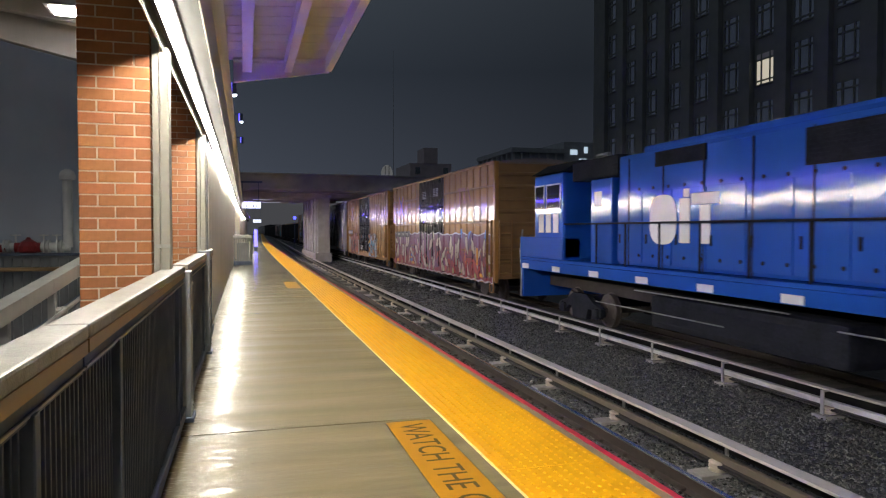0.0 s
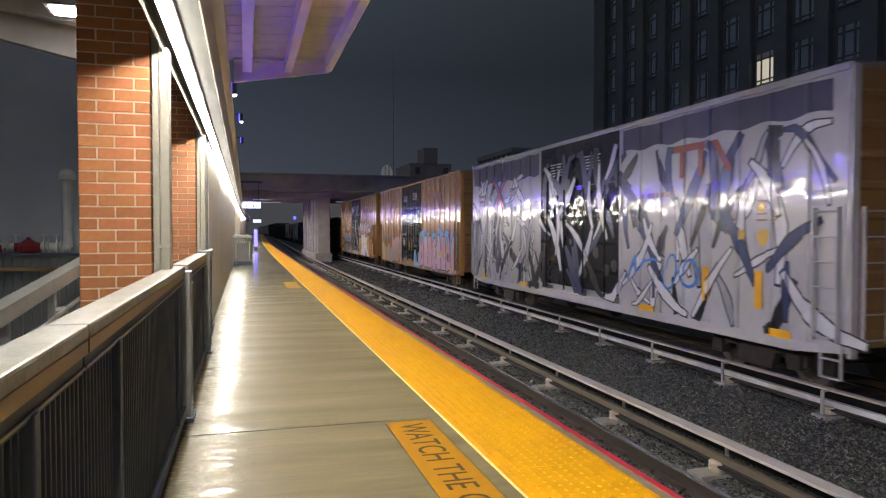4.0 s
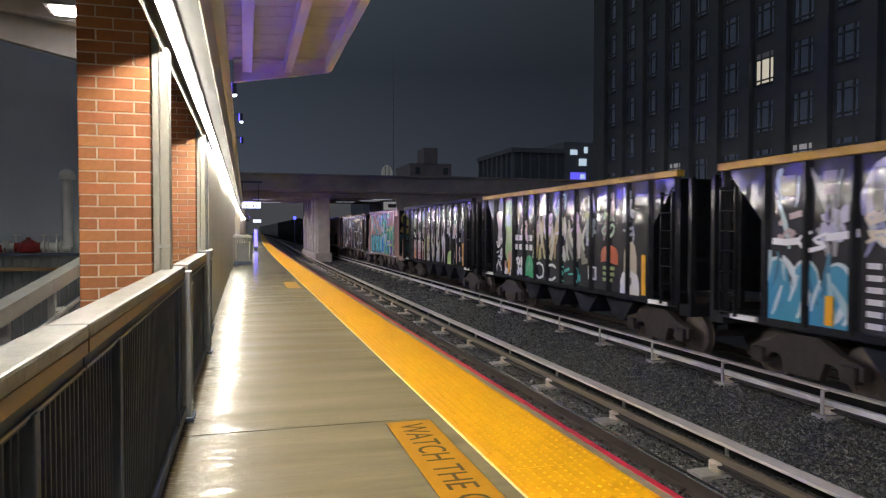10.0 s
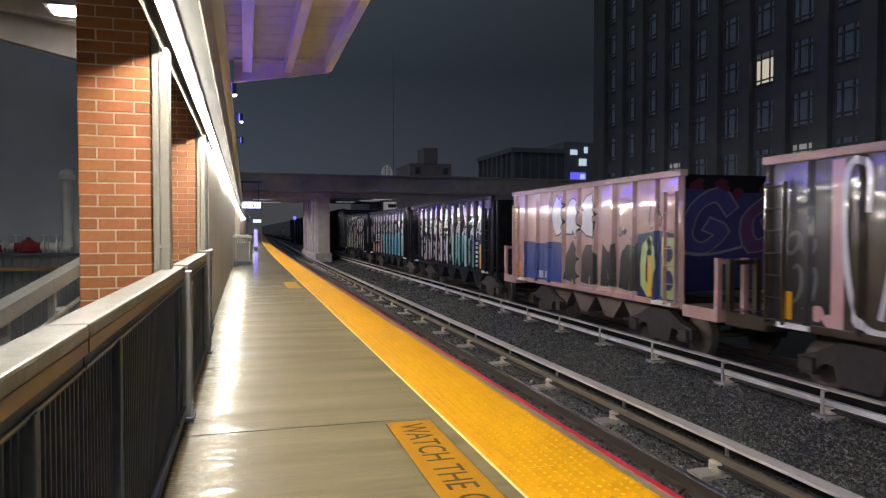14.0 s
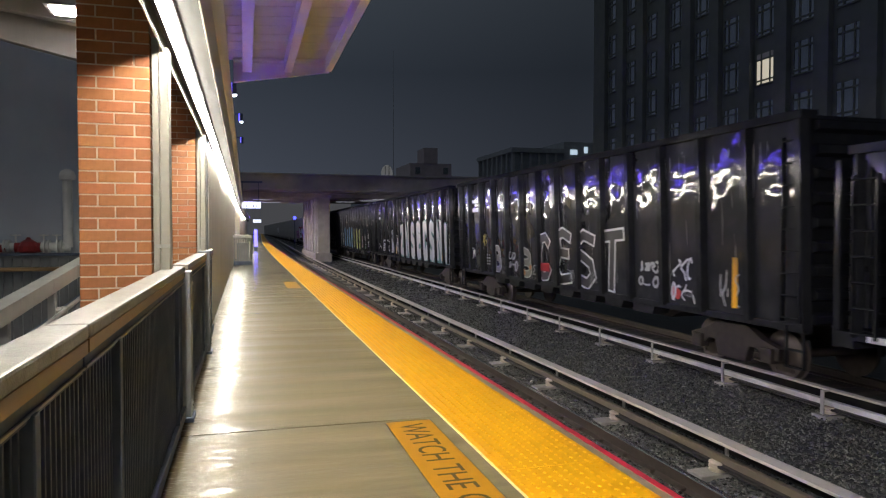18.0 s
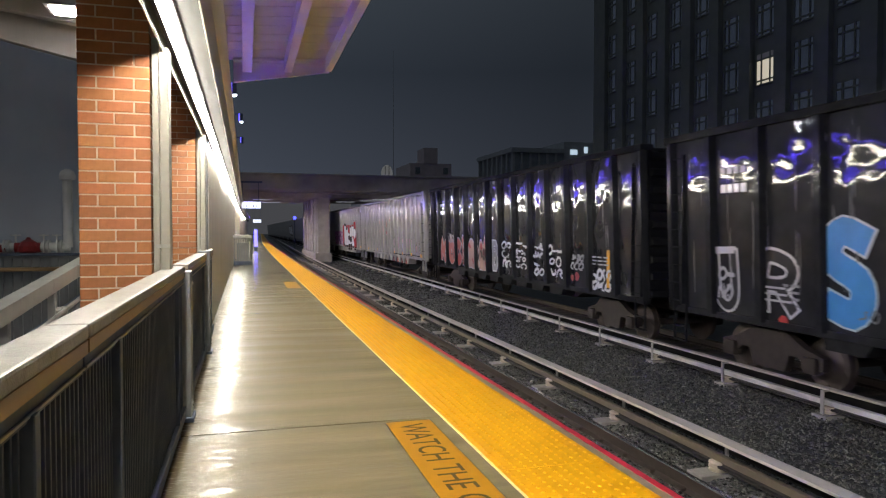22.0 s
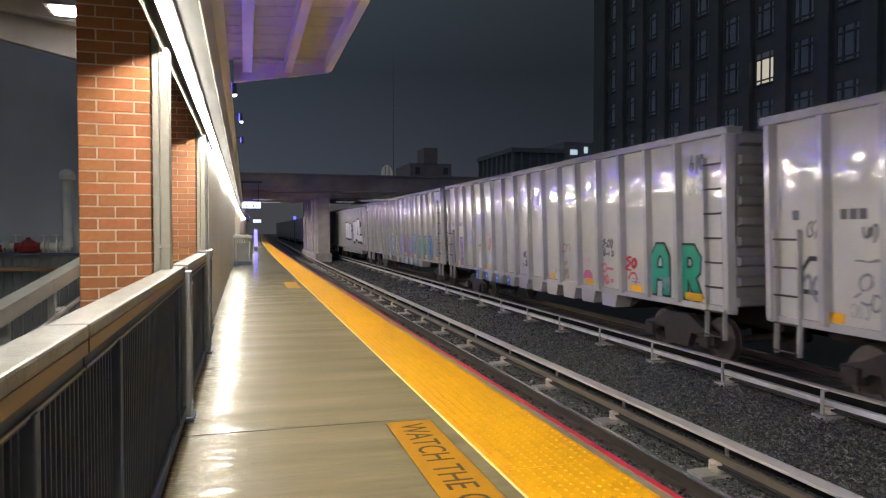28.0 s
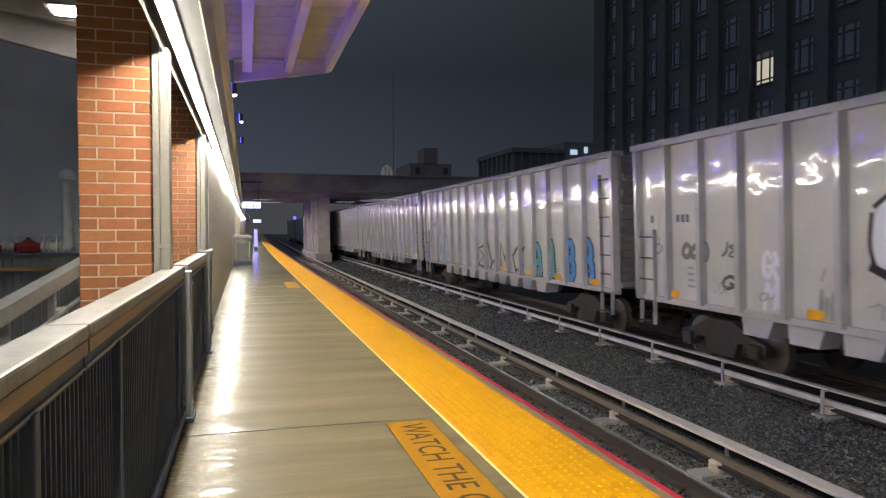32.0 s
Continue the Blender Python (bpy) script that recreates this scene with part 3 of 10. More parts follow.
def fence_panel(y0, y1, name="fence"):
    t = thing(name, (FX, y0, 0), "black slatted steel fence with a pale capped top rail", "fence", "platform fence panels")
    n = y1 - y0
    bm = bmesh.new()
    soft_box(bm, -0.085, 0.022, 0, n, 1.002, 1.04, 0.008)
    part("top_rail", bm, RAIL_CAP, t, "pale wet speckled rail cap")
    bm = bmesh.new()
    box(bm, -0.07, 0.020, 0.004, n - 0.004, 0.966, 1.001)
    part("rail_edge", bm, WOOD, t, "brown edge under the cap")
    bm = bmesh.new()
    soft_box(bm, -0.03, 0.008, 0.004, n - 0.004, 0.915, 0.962, 0.004)
    part("upper_bar", bm, FENCE, t)
    bm = bmesh.new()
    soft_box(bm, 0.0085, 0.014, 0.004, n - 0.004, 0.926, 0.933, 0.002)
    part("trim_bead", bm, CHAIR, t)
    bm = bmesh.new()
    soft_box(bm, -0.035, 0.02, 0.004, n - 0.004, 0.05, 0.12, 0.006)
    part("bottom_bar", bm, FENCE, t)
    bm = bmesh.new()
    box(bm, -0.034, -0.026, 0.004, n - 0.004, 0.12, 0.914)
    part("backing_sheet", bm, FENCE, t)
    sb = bmesh.new()
    soft_box(sb, -0.008, 0.008, -0.006, 0.006, 0.12, 0.914, 0.002)
    sm = mesh_of("slat", sb, FENCE)
    k = int(n / 0.042)
    for i in range(k):
        piece("slat", sm, t, (-0.008, (i + 0.5) * n / k, 0))
    for y in (0.45, n - 0.45):
        bm = bmesh.new()
        soft_box(bm, -0.02, 0.022, y - 0.018, y + 0.018, 0.03, 0.93, 0.004)
        part("stile", bm, FENCE, t)
    return t


fence_panel(-1.2, 1.9)
fence_panel(1.91, 4.78)


def fence_post(y, h, x=FX):
    t = thing("fence_post", (x, y, 0), "grey painted steel fence post on a base plate", "post", "fence posts")
    bm = bmesh.new()
    soft_box(bm, -0.065, 0.05, -0.03, 0.14, 0.03, h, 0.008)
    part("post", bm, POST_G, t)
    bm = bmesh.new()
    soft_box(bm, -0.08, 0.065, -0.05, 0.16, 0.0, 0.03, 0.006)
    part("base_plate", bm, FENCE, t)
    for z in (0.1, h - 0.08):
        bm = bmesh.new()
        tube(bm, (0.048, 0.05, z), (0.06, 0.05, z), 0.014, 6)
        part("bolt", bm, CHAIR, t)


fence_post(4.86, 1.0)
fence_panel(5.02, 7.4)
fence_post(7.46, 1.06)
fence_panel(7.62, 8.9)

# ---- brick columns with steel posts ----


def brick_column(y, label):
    x0, x1, d, top = -0.915, -0.53, 0.385, 3.05
    t = thing("brick_column", (x0, y, -0.6), label, "column", "brick columns")
    bm = bmesh.new()
    w = x1 - x0
    box(bm, 0.0025, w - 0.0025, 0.0025, d - 0.0025, 0, top + 0.6)
    part("mortar_core", bm, MORTAR, t, "pale mortar joints")
    course, j = 0.0677, 0.0075
    meshes = {}

    def brick(sx, sy):
        key = (round(sx, 3), round(sy, 3))
        if key not in meshes:
            b = bmesh.new()
            box(b, 0, sx, 0, sy, 0, course - j)
            bmesh.ops.bevel(b, geom=b.edges[:], offset=0.003, segments=1, affect="EDGES")
            meshes[key] = mesh_of("brick", b, BRICK)
        return meshes[key]
    rows = int((top + 0.6) / course)
    for r in range(6, rows):
        z = r * course - 0.016
        if r % 2 == 0:
            spans = [(0, 0.095), (0.104, 0.295), (0.304, w)]
        else:
            spans = [(0, w / 2 - j / 2), (w / 2 + j / 2, w)]
        for a, b in spans:
            piece("brick", brick(b - a, 0.1), t, (a, 0, z))
        for a, b in ([(0.108, d)] if r % 2 == 0 else [(0.108, 0.24), (0.249, d)]):
            piece("brick", brick(0.1, b - a), t, (w - 0.1, a, z))
    return t


def steel_post(y):
    t = thing("canopy_post", (-0.475, y + 0.02, 0), "cream painted steel canopy post beside the brick column", "post", "canopy posts")
    bm = bmesh.new()
    soft_box(bm, -0.045, -0.008, -0.02, 0.18, 0, 2.40, 0.006)
    part("flange", bm, STEEL_W, t)
    bm = bmesh.new()
    soft_box(bm, -0.006, 0.045, 0.0, 0.14, 0, 2.352, 0.006)
    part("web", bm, STEEL_W, t)
    bm = bmesh.new()
    soft_box(bm, -0.03, 0.05, -0.026, -0.018, 1.17, 1.19, 0.002)
    part("splice_strap", bm, STEEL_G, t)


for y in (4.37, 8.22):
    brick_column(y, "orange brick column with pale mortar joints, shaded at its top")
    steel_post(y)
# ---- canopy, light line and wall along the platform ----
beam = thing("canopy_beam", (0, 0, 0), "grey canopy edge beam over the brick columns", "beam", kind="structure")
# outer_lip is added to keep the tubes' light off the beam's underside
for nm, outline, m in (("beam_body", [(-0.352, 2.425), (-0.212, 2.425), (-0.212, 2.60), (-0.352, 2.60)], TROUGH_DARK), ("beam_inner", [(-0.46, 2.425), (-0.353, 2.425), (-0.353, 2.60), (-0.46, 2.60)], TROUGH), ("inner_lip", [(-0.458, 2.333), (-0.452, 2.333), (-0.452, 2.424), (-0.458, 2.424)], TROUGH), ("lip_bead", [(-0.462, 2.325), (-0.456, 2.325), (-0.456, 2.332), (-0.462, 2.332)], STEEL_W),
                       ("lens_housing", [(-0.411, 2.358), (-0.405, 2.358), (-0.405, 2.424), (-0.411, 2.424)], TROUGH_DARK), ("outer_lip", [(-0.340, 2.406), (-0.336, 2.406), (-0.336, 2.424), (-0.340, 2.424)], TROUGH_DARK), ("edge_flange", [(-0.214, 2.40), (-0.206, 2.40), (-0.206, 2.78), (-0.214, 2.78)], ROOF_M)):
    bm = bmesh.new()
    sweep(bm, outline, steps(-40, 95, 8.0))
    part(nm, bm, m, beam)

lightline = thing("platform_light_line", (0, 0, 0), "long bright white lighting strip under the canopy edge", "light")
y = -40.0
while y < 70:
    n = 2.4
    bm = bmesh.new()
    sweep(bm, [(-0.402, 2.360), (-0.362, 2.360), (-0.354, 2.424), (-0.402, 2.424)], [y, y + n - 0.03])
    part("light_tube", bm, LED, lightline)
    y += n

blue_line = thing("blue_accent_light", (0, 0, 0), "blue accent lighting strip set behind a lip of the beam", "light")
y = -40.0
while y < 92:
    bm = bmesh.new()
    sweep(bm, [(-0.235, 2.872), (-0.21, 2.872), (-0.21, 2.896), (-0.235, 2.896)], [y, y + 3.1])
    part("blue_tube", bm, BLUE, blue_line)
    y += 3.14
bm = bmesh.new()
sweep(bm, [(-0.262, 2.811), (-0.24, 2.811), (-0.24, 2.949), (-0.262, 2.949)], steps(-40, 94, 8.0))
part("back_plate", bm, ROOF_M, blue_line)
bm = bmesh.new()
sweep(bm, [(-0.30, 2.784), (-0.13, 2.784), (-0.13, 2.81), (-0.30, 2.81)], steps(-40, 94, 8.0))
part("light_shelf", bm, ROOF_M, blue_line)
bm = bmesh.new()
sweep(bm, [(-0.24, 2.899), (-0.175, 2.899), (-0.175, 2.905), (-0.24, 2.905)], steps(-40, 94, 8.0))
part("upper_lip", bm, ROOF_M, blue_line)

# The wing of the canopy that reaches out over the platform.
CEND = 10.0
canopy = thing("canopy_wing", (0, 0, 0), "pale canopy wing with longitudinal beams, tinted by blue light", "canopy", kind="structure")
bm = bmesh.new()
slab(bm, [(-0.25, 3.60), (1.20, 3.70), (1.20, 3.76), (-0.25, 3.66)], "y", -40, CEND - 0.04)
part("deck", bm, DECK_M, canopy, "cream ribbed roof deck")
for i in range(17):
    y = 3.6 + i * 0.36
    bm = bmesh.new()
    slab(bm, [(-0.2, 3.598), (1.1, 3.688), (1.1, 3.699), (-0.2, 3.603)], "y", y, y + 0.2)
    part("deck_rib", bm, DECK_M, canopy)
for x0, x1 in ((-0.02, 0.105), (0.535, 0.64)):
    bm = bmesh.new()
    soft_box(bm, x0, x1, -40, CEND - 0.13, 3.43 + 0.03 * (x0 > 0.3), 3.62 + 0.04 * (x0 > 0.3), 0.006)
    part("purlin", bm, ROOF_M, canopy)
bm = bmesh.new()
slab(bm, [(-0.14, 3.30), (1.165, 3.515), (1.165, 3.80), (-0.14, 3.72)], "y", CEND - 0.06, CEND)
part("end_fascia", bm, ROOF_M, canopy)
bm = bmesh.new()
slab(bm, [(-0.14, 3.57), (1.10, 3.625), (1.10, 3.66), (-0.14, 3.60)], "y", CEND - 0.20, CEND - 0.061)
part("end_flange", bm, ROOF_M, canopy)
bm = bmesh.new()
slab(bm, [(1.105, 3.52), (1.20, 3.53), (1.20, 3.80), (1.105, 3.80)], "y", -40, CEND - 0.061)
part("edge_fascia", bm, ROOF_M, canopy)
bm = bmesh.new()
box(bm, -0.262, -0.24, -40, CEND - 0.05, 2.95, 3.66)
part("upstand", bm, ROOF_M, canopy)

# Shelter roof over the ramp, and its lamp.
roof = thing("ceiling", (0, 0, 0), "grey shelter roof over the ramp", "ceiling", kind="structure")
bm = bmesh.new()
slab(bm, [(-0.54, 2.96), (-2.6, 3.26), (-5.5, 3.6), (-5.5, 3.72), (-2.6, 3.38), (-0.54, 3.08)], "y", -3, 6.5)
part("roof_slab", bm, DARK_SOFFIT, roof)
bm = bmesh.new()
slab(bm, [(-0.93, 2.62), (-1.96, 2.86), (-5.5, 3.42), (-5.5, 3.62), (-2.6, 3.26), (-0.93, 3.01)], "y", 6.5, 6.62)
part("roof_fascia", bm, DARK_SOFFIT, roof)
bm = bmesh.new()
box(bm, -0.95, -0.53, -3, 40, 3.06, 3.2)
part("roof_beam", bm, DARK_SOFFIT, roof)
for y in (2.4, 4.4, 6.0):
    bm = bmesh.new()
    slab(bm, [(-0.95, 2.84), (-2.6, 3.08), (-5.4, 3.4), (-5.4, 3.56), (-2.6, 3.25), (-0.95, 2.98)], "y", y, y + 0.1)
    part("rafter", bm, DARK_SOFFIT, roof)
lamp = thing("shelter_lamp", (-1.245, 5.6, 2.85), "flat square lamp under the shelter roof", "lamp")
bm = bmesh.new()
soft_box(bm, -0.11, 0.11, -0.14, 0.14, 0.03, 0.14, 0.01)
part("housing", bm, STEEL_G, lamp)
bm = bmesh.new()
soft_box(bm, -0.08, 0.08, -0.10, 0.10, 0.0, 0.03, 0.008)
part("diffuser", bm, glow("lamp_diffuser", (1.0, 0.95, 0.86), 260.0), lamp)
for x0, x1, y0, y1 in ((-0.11, -0.082, -0.14, 0.14), (0.082, 0.11, -0.14, 0.14), (-0.081, 0.081, -0.14, -0.102), (-0.081, 0.081, 0.102, 0.14)):
    bm = bmesh.new()
    box(bm, x0, x1, y0, y1, 0.012, 0.029)
    part("skirt", bm, STEEL_G, lamp)

# Chain that hangs beside the column.
chain = thing("hanging_chain", (-0.935, 4.5, 0), "thin rain chain hanging beside the brick column", "chain")
bm = bmesh.new()
tube(bm, (0, 0, 2.0), (0, 0, 2.95), 0.005, 6)
for i in range(18):
    lathe(bm, (0, 0, 2.0 + i * 0.053), [(0.004, 0), (0.010, 0.012), (0.004, 0.024)], 6)
part("links", bm, LOCO_W, chain)

# Panelled wall behind the far part of the platform.
wall = thing("wall_west", (0, 0, 0), "grey panelled wall along the platform", "wall", kind="structure")
ys = [8.95, 9.6, 12.2, 14.8, 17.4, 20.0, 22.6, 25.2, 27.8, 30.4, 34, 38, 42, 46, 50, 55, 60, 66, 72, 80, 90]
for a, b in zip(ys, ys[1:]):
    bm = bmesh.new()
    sweep(bm, [(-0.55, 0.02), (-0.43, 0.02), (-0.43, 2.33), (-0.55, 2.33)], [a + 0.012, b - 0.012])
    part("wall_panel", bm, PANEL_G, wall)
bm = bmesh.new()
sweep(bm, [(-0.54, 0.0), (-0.445, 0.0), (-0.445, 2.3), (-0.54, 2.3)], steps(8.96, 90))
part("wall_core", bm, FENCE, wall)
bm = bmesh.new()
sweep(bm, [(-0.56, 2.335), (-0.425, 2.335), (-0.425, 2.36), (-0.56, 2.36)], steps(8.95, 90))
part("wall_coping", bm, FENCE, wall)
bm = bmesh.new()
box(bm, -0.53, -0.435, 8.70, 8.94, 0.0, 2.16)
solid("service_cabinet", bm, POST_G, "tall grey steel service cabinet against the wall", "cabinet")
for k, y in enumerate((31.5, 34.0, 36.5, 39.0, 41.5)):
    bm = bmesh.new()
    x = bend(y)
    soft_box(bm, -0.428 + x, -0.34 + x, y, y + 0.25, 0.0, 2.3, 0.008)
    solid("wall_pier", bm, STEEL_W, "cream pier of the platform wall", "pier", group="wall piers")

# Litter bin.
litter = thing("litter_bin", (-0.085, 26.2, 0), "grey steel litter bin on the platform", "bin")
bm = bmesh.new()
soft_box(bm, -0.33, 0.33, -0.3, 0.3, 0.95, 1.1, 0.03)
part("hood", bm, BIN_M, litter)
bm = bmesh.new()
soft_box(bm, -0.2, 0.2, -0.18, 0.18, 0.14, 0.80, 0.02)
part("liner", bm, POST_G, litter)
sl = bmesh.new()
soft_box(sl, -0.012, 0.012, -0.006, 0.006, 0.14, 0.95, 0.003)
slm = mesh_of("bar", sl, BIN_M)
for i in range(10):
    piece("bar", slm, litter, (-0.27 + i * 0.06, -0.25, 0))
for i in range(8):
    piece("bar", slm, litter, (0.27, -0.21 + i * 0.06, 0))
bm = bmesh.new()
soft_box(bm, -0.33, 0.33, -0.3, 0.3, 0.0, 0.14, 0.02)
part("base", bm, FENCE, litter)
for x in (-0.3, 0.3):
    bm = bmesh.new()
    soft_box(bm, x - 0.02, x + 0.02, -0.02, 0.02, 0.14, 0.95, 0.004)
    part("upright", bm, BIN_M, litter)

# Hanging departure signs.
for y, x0, x1, z0, z1 in ((40.0, -0.24, 0.83, 2.48, 2.84), (92.0, 0.75, 1.75, 2.2, 2.6)):
    s = thing("departure_sign", (bend(y) * 0.3, y, 0), "hanging lit white departure sign", "sign", "departure signs")
    bm = bmesh.new()
    soft_box(bm, x0 - 0.03, x1 + 0.03, 0.02, 0.2, z0 - 0.03, z1 + 0.03, 0.01)
    part("housing", bm, FENCE, s)
    bm = bmesh.new()
    box(bm, x0, x1, 0.0, 0.019, z0, z1)
    part("face", bm, SIGN_LIT, s, "glowing white sign face")
    for k in range(5):
        bm = bmesh.new()
        xa = x0 + (x1 - x0) * (0.10 + 0.17 * k)
        box(bm, xa, xa + (x1 - x0) * 0.05, -0.006, -0.001, z0 + 0.06, z1 - 0.16)
        part("dark_bar", bm, INK, s)
    for x in (x0 + 0.1, x1 - 0.1):
        bm = bmesh.new()
        tube(bm, (x, 0.1, z1), (x, 0.1, 3.9), 0.02, 6)
        part("hanger", bm, FENCE, s)
    bm = bmesh.new()
    box(bm, -0.5, x1 + 0.1, 0.05, 0.15, 3.9, 4.0)
    part("arm", bm, FENCE, s)
    bm = bmesh.new()
    tube(bm, (-0.48, 0.1, 0), (-0.48, 0.1, 3.98), 0.05, 8)
    part("pole", bm, FENCE, s)

# Small pole lights beyond the wall, white below and blue at the side.
for y, px_, z in ((15.0, -0.21, 4.06), (21.0, -0.10, 4.40), (28.0, -0.1, 4.62)):
    t = thing("pole_light", (px_, y, 0), "small pole light with white lens and blue side glow", "lamp", "pole lights")
    bm = bmesh.new()
    tube(bm, (-0.42, 0.1, 0), (-0.42, 0.1, z + 0.3), 0.035, 8)
    tube(bm, (-0.42, 0.1, z + 0.25), (0.0, 0.1, z + 0.25), 0.02, 8)
    part("pole", bm, FENCE, t)
    bm = bmesh.new()
    soft_box(bm, -0.03, 0.06, 0, 0.12, z + 0.02, z + 0.26, 0.01)
    part("housing", bm, FENCE, t)
    bm = bmesh.new()
    soft_box(bm, 0.0, 0.045, 0.01, 0.06, z - 0.006, z + 0.019, 0.004)
    part("lens", bm, POLE_LENS if y < 25 else FENCE, t)
    bm = bmesh.new()
    box(bm, -0.06, -0.031, 0.0, 0.06, z + 0.05, z + 0.26)
    part("blue_lens", bm, POLE_BLUE, t)

# Blue emergency lamp beyond the bridge.
bl = thing("blue_signal_lamp", (5.95, 88.0, BALLAST - 0.02), "blue emergency lamp on a slim pole beside the track", "lamp")
bm = bmesh.new()
tube(bm, (0, 0, 0), (0, 0, 4.0), 0.05, 8)
part("pole", bm, FENCE, bl)
bm = bmesh.new()
lathe(bm, (0, 0, 4.0), [(0.1, 0), (0.16, 0.06), (0.16, 0.3), (0.08, 0.4)], 12)
part("blue_globe", bm, glow("globe_blue", (0.07, 0.08, 1.0), 4.0, (0.02, 0.02, 0.2)), bl)

# Blue help point further along the platform.
hp = thing("help_point", (0.62, 44.0, 0), "blue glowing help point pillar on the platform", "help point")
bm = bmesh.new()
soft_box(bm, -0.11, 0.11, -0.08, 0.08, 0.0, 0.25, 0.01)
part("base", bm, FENCE, hp)
bm = bmesh.new()
soft_box(bm, -0.10, 0.10, -0.07, 0.07, 0.25, 1.28, 0.01)
part("lit_body", bm, glow("help_blue", (0.12, 0.10, 1.0), 5.0, (0.01, 0.01, 0.06)), hp)
bm = bmesh.new()
soft_box(bm, -0.11, 0.11, -0.08, 0.08, 1.28, 1.36, 0.01)
part("cap", bm, FENCE, hp)

# ---- the ramp side behind the fence ----
bm = bmesh.new()
box(bm, -14, -0.57, -8, 40, -0.95, -0.6)
solid("ramp_floor", bm, KERB, "lower concrete ramp floor behind the fence", "floor", kind="structure")
ramp_rail = thing("ramp_handrail", (-1.5, 0, 0), "wide galvanised ramp handrail on bracketed posts", "handrail")


def along(y, z):
    return z + (y - 4.97) * 0.0853


for ya, yb in ((2.0, 6.0), (6.01, 9.6)):
    bm = bmesh.new()
    slab(bm, [(ya, along(ya, 0.69)), (yb, along(yb, 0.69)), (yb, along(yb, 0.80)), (ya, along(ya, 0.80))], "x", -0.06, 0.06)
    part("rail_plate", bm, STEEL_G, ramp_rail)
for y in (5.05, 6.2, 7.6, 9.0):
    bm = bmesh.new()
    soft_box(bm, -0.03, 0.03, y - 0.03, y + 0.03, -0.6, along(y, 0.69), 0.006)
    part("rail_post", bm, STEEL_G, ramp_rail)
    bm = bmesh.new()
    tube(bm, (0.03, y, along(y, 0.52)), (0.11, y, along(y, 0.52)), 0.03, 8)
    lathe(bm, (0.08, y, along(y, 0.46)), [(0.02, 0), (0.035, 0.03), (0.035, 0.06), (0.02, 0.09)], 8)
    part("bracket", bm, STEEL_G, ramp_rail)
for dz in (0.52, 0.30):
    bm = bmesh.new()
    tube(bm, (0.09, 2.0, along(2.0, dz)), (0.09, 9.6, along(9.6, dz)), 0.018, 8)
    part("pipe_rail", bm, STEEL_G, ramp_rail)
bm = bmesh.new()
slab(bm, [(2.0, -0.6), (9.6, -0.6), (9.6, along(9.6, 0.25)), (2.0, along(2.0, 0.25))], "x", -0.3, -0.26)
part("ramp_screen", bm, FENCE, ramp_rail)
ps = bmesh.new()
box(ps, -0.255, -0.235, -0.008, 0.008, -0.5, 0.2)
pm = mesh_of("screen_slat", ps, POST_G)
for i in range(115):
    y = 2.6 + i * 0.058
    piece("screen_slat", pm, ramp_rail, (0, y, along(y, 0.0)))

lane = thing("boundary_screen", (0, 10.0, 0), "dark slatted boundary screen with a tan coping bar", "screen")
bm = bmesh.new()
box(bm, -9, -0.6, 0.3, 0.38, -0.6, 0.93)
part("sheet", bm, POST_G, lane)
bm = bmesh.new()
soft_box(bm, -9, -0.6, 0.2, 0.42, 0.93, 0.965, 0.008)
part("coping", bm, FENCE, lane)
bm = bmesh.new()
soft_box(bm, -9, -2.3, 0.0, 0.12, 0.74, 0.79, 0.008)
part("tan_bar", bm, WOOD, lane)
sb = bmesh.new()
box(sb, -0.02, 0.02, 0.27, 0.3, -0.6, 0.9)
sm = mesh_of("slat", sb, POST_G)
for i in range(34):
    piece("slat", sm, lane, (-4.4 + i * 0.11, 0, 0))

pipes = thing("sprinkler_pipework", (-0.125, 10.55, 0.955), "grey fire main pipework with a tall standpipe", "pipework")
bm = bmesh.new()
tube(bm, (-2.22, 0, 0.08), (-2.22, 0, 1.06), 0.062, 14)
part("standpipe", bm, PIPE_W, pipes, smooth=False)
bm = bmesh.new()
lathe(bm, (-2.22, 0, 1.0), [(0.062, 0), (0.1, 0.01), (0.105, 0.06), (0.085, 0.12), (0.03, 0.155)], 14)
part("vent_cap", bm, PIPE_W, pipes)
bm = bmesh.new()
tube(bm, (-4.6, 0, 0.09), (-2.2, 0, 0.09), 0.06, 12)
part("main_pipe", bm, PIPE_W, pipes)
bm = bmesh.new()
for x in (-3.0, -2.95, -2.52, -2.47, -2.36, -2.31):
    tube(bm, (x, 0, 0.09), (x + 0.022, 0, 0.09), 0.095, 14)
part("flanges", bm, PIPE_W, pipes)
for x in (-2.86, -2.52, -2.36):
    bm = bmesh.new()
    tube(bm, (x, 0, 0.12), (x, 0, 0.26), 0.012, 8)
    lathe(bm, (x, 0, 0.24), [(0.06, 0), (0.06, 0.015)], 12)
    part("valve_stem", bm, PIPE_W, pipes)
bm = bmesh.new()
lathe(bm, (-2.70, -0.02, 0.0), [(0.10, 0), (0.14, 0.03), (0.13, 0.1), (0.09, 0.16), (0.04, 0.19), (0.02, 0.22)], 14)
tube(bm, (-2.86, -0.02, 0.08), (-2.55, -0.02, 0.08), 0.07, 12)
part("alarm_valve", bm, VALVE_R, pipes, "red painted alarm valve", smooth=False)
bm = bmesh.new()
lathe(bm, (-3.05, -0.02, 0.02), [(0.07, 0), (0.09, 0.05), (0.05, 0.1)], 12)
part("small_valve", bm, VALVE_R, pipes, "small red valve")
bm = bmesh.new()
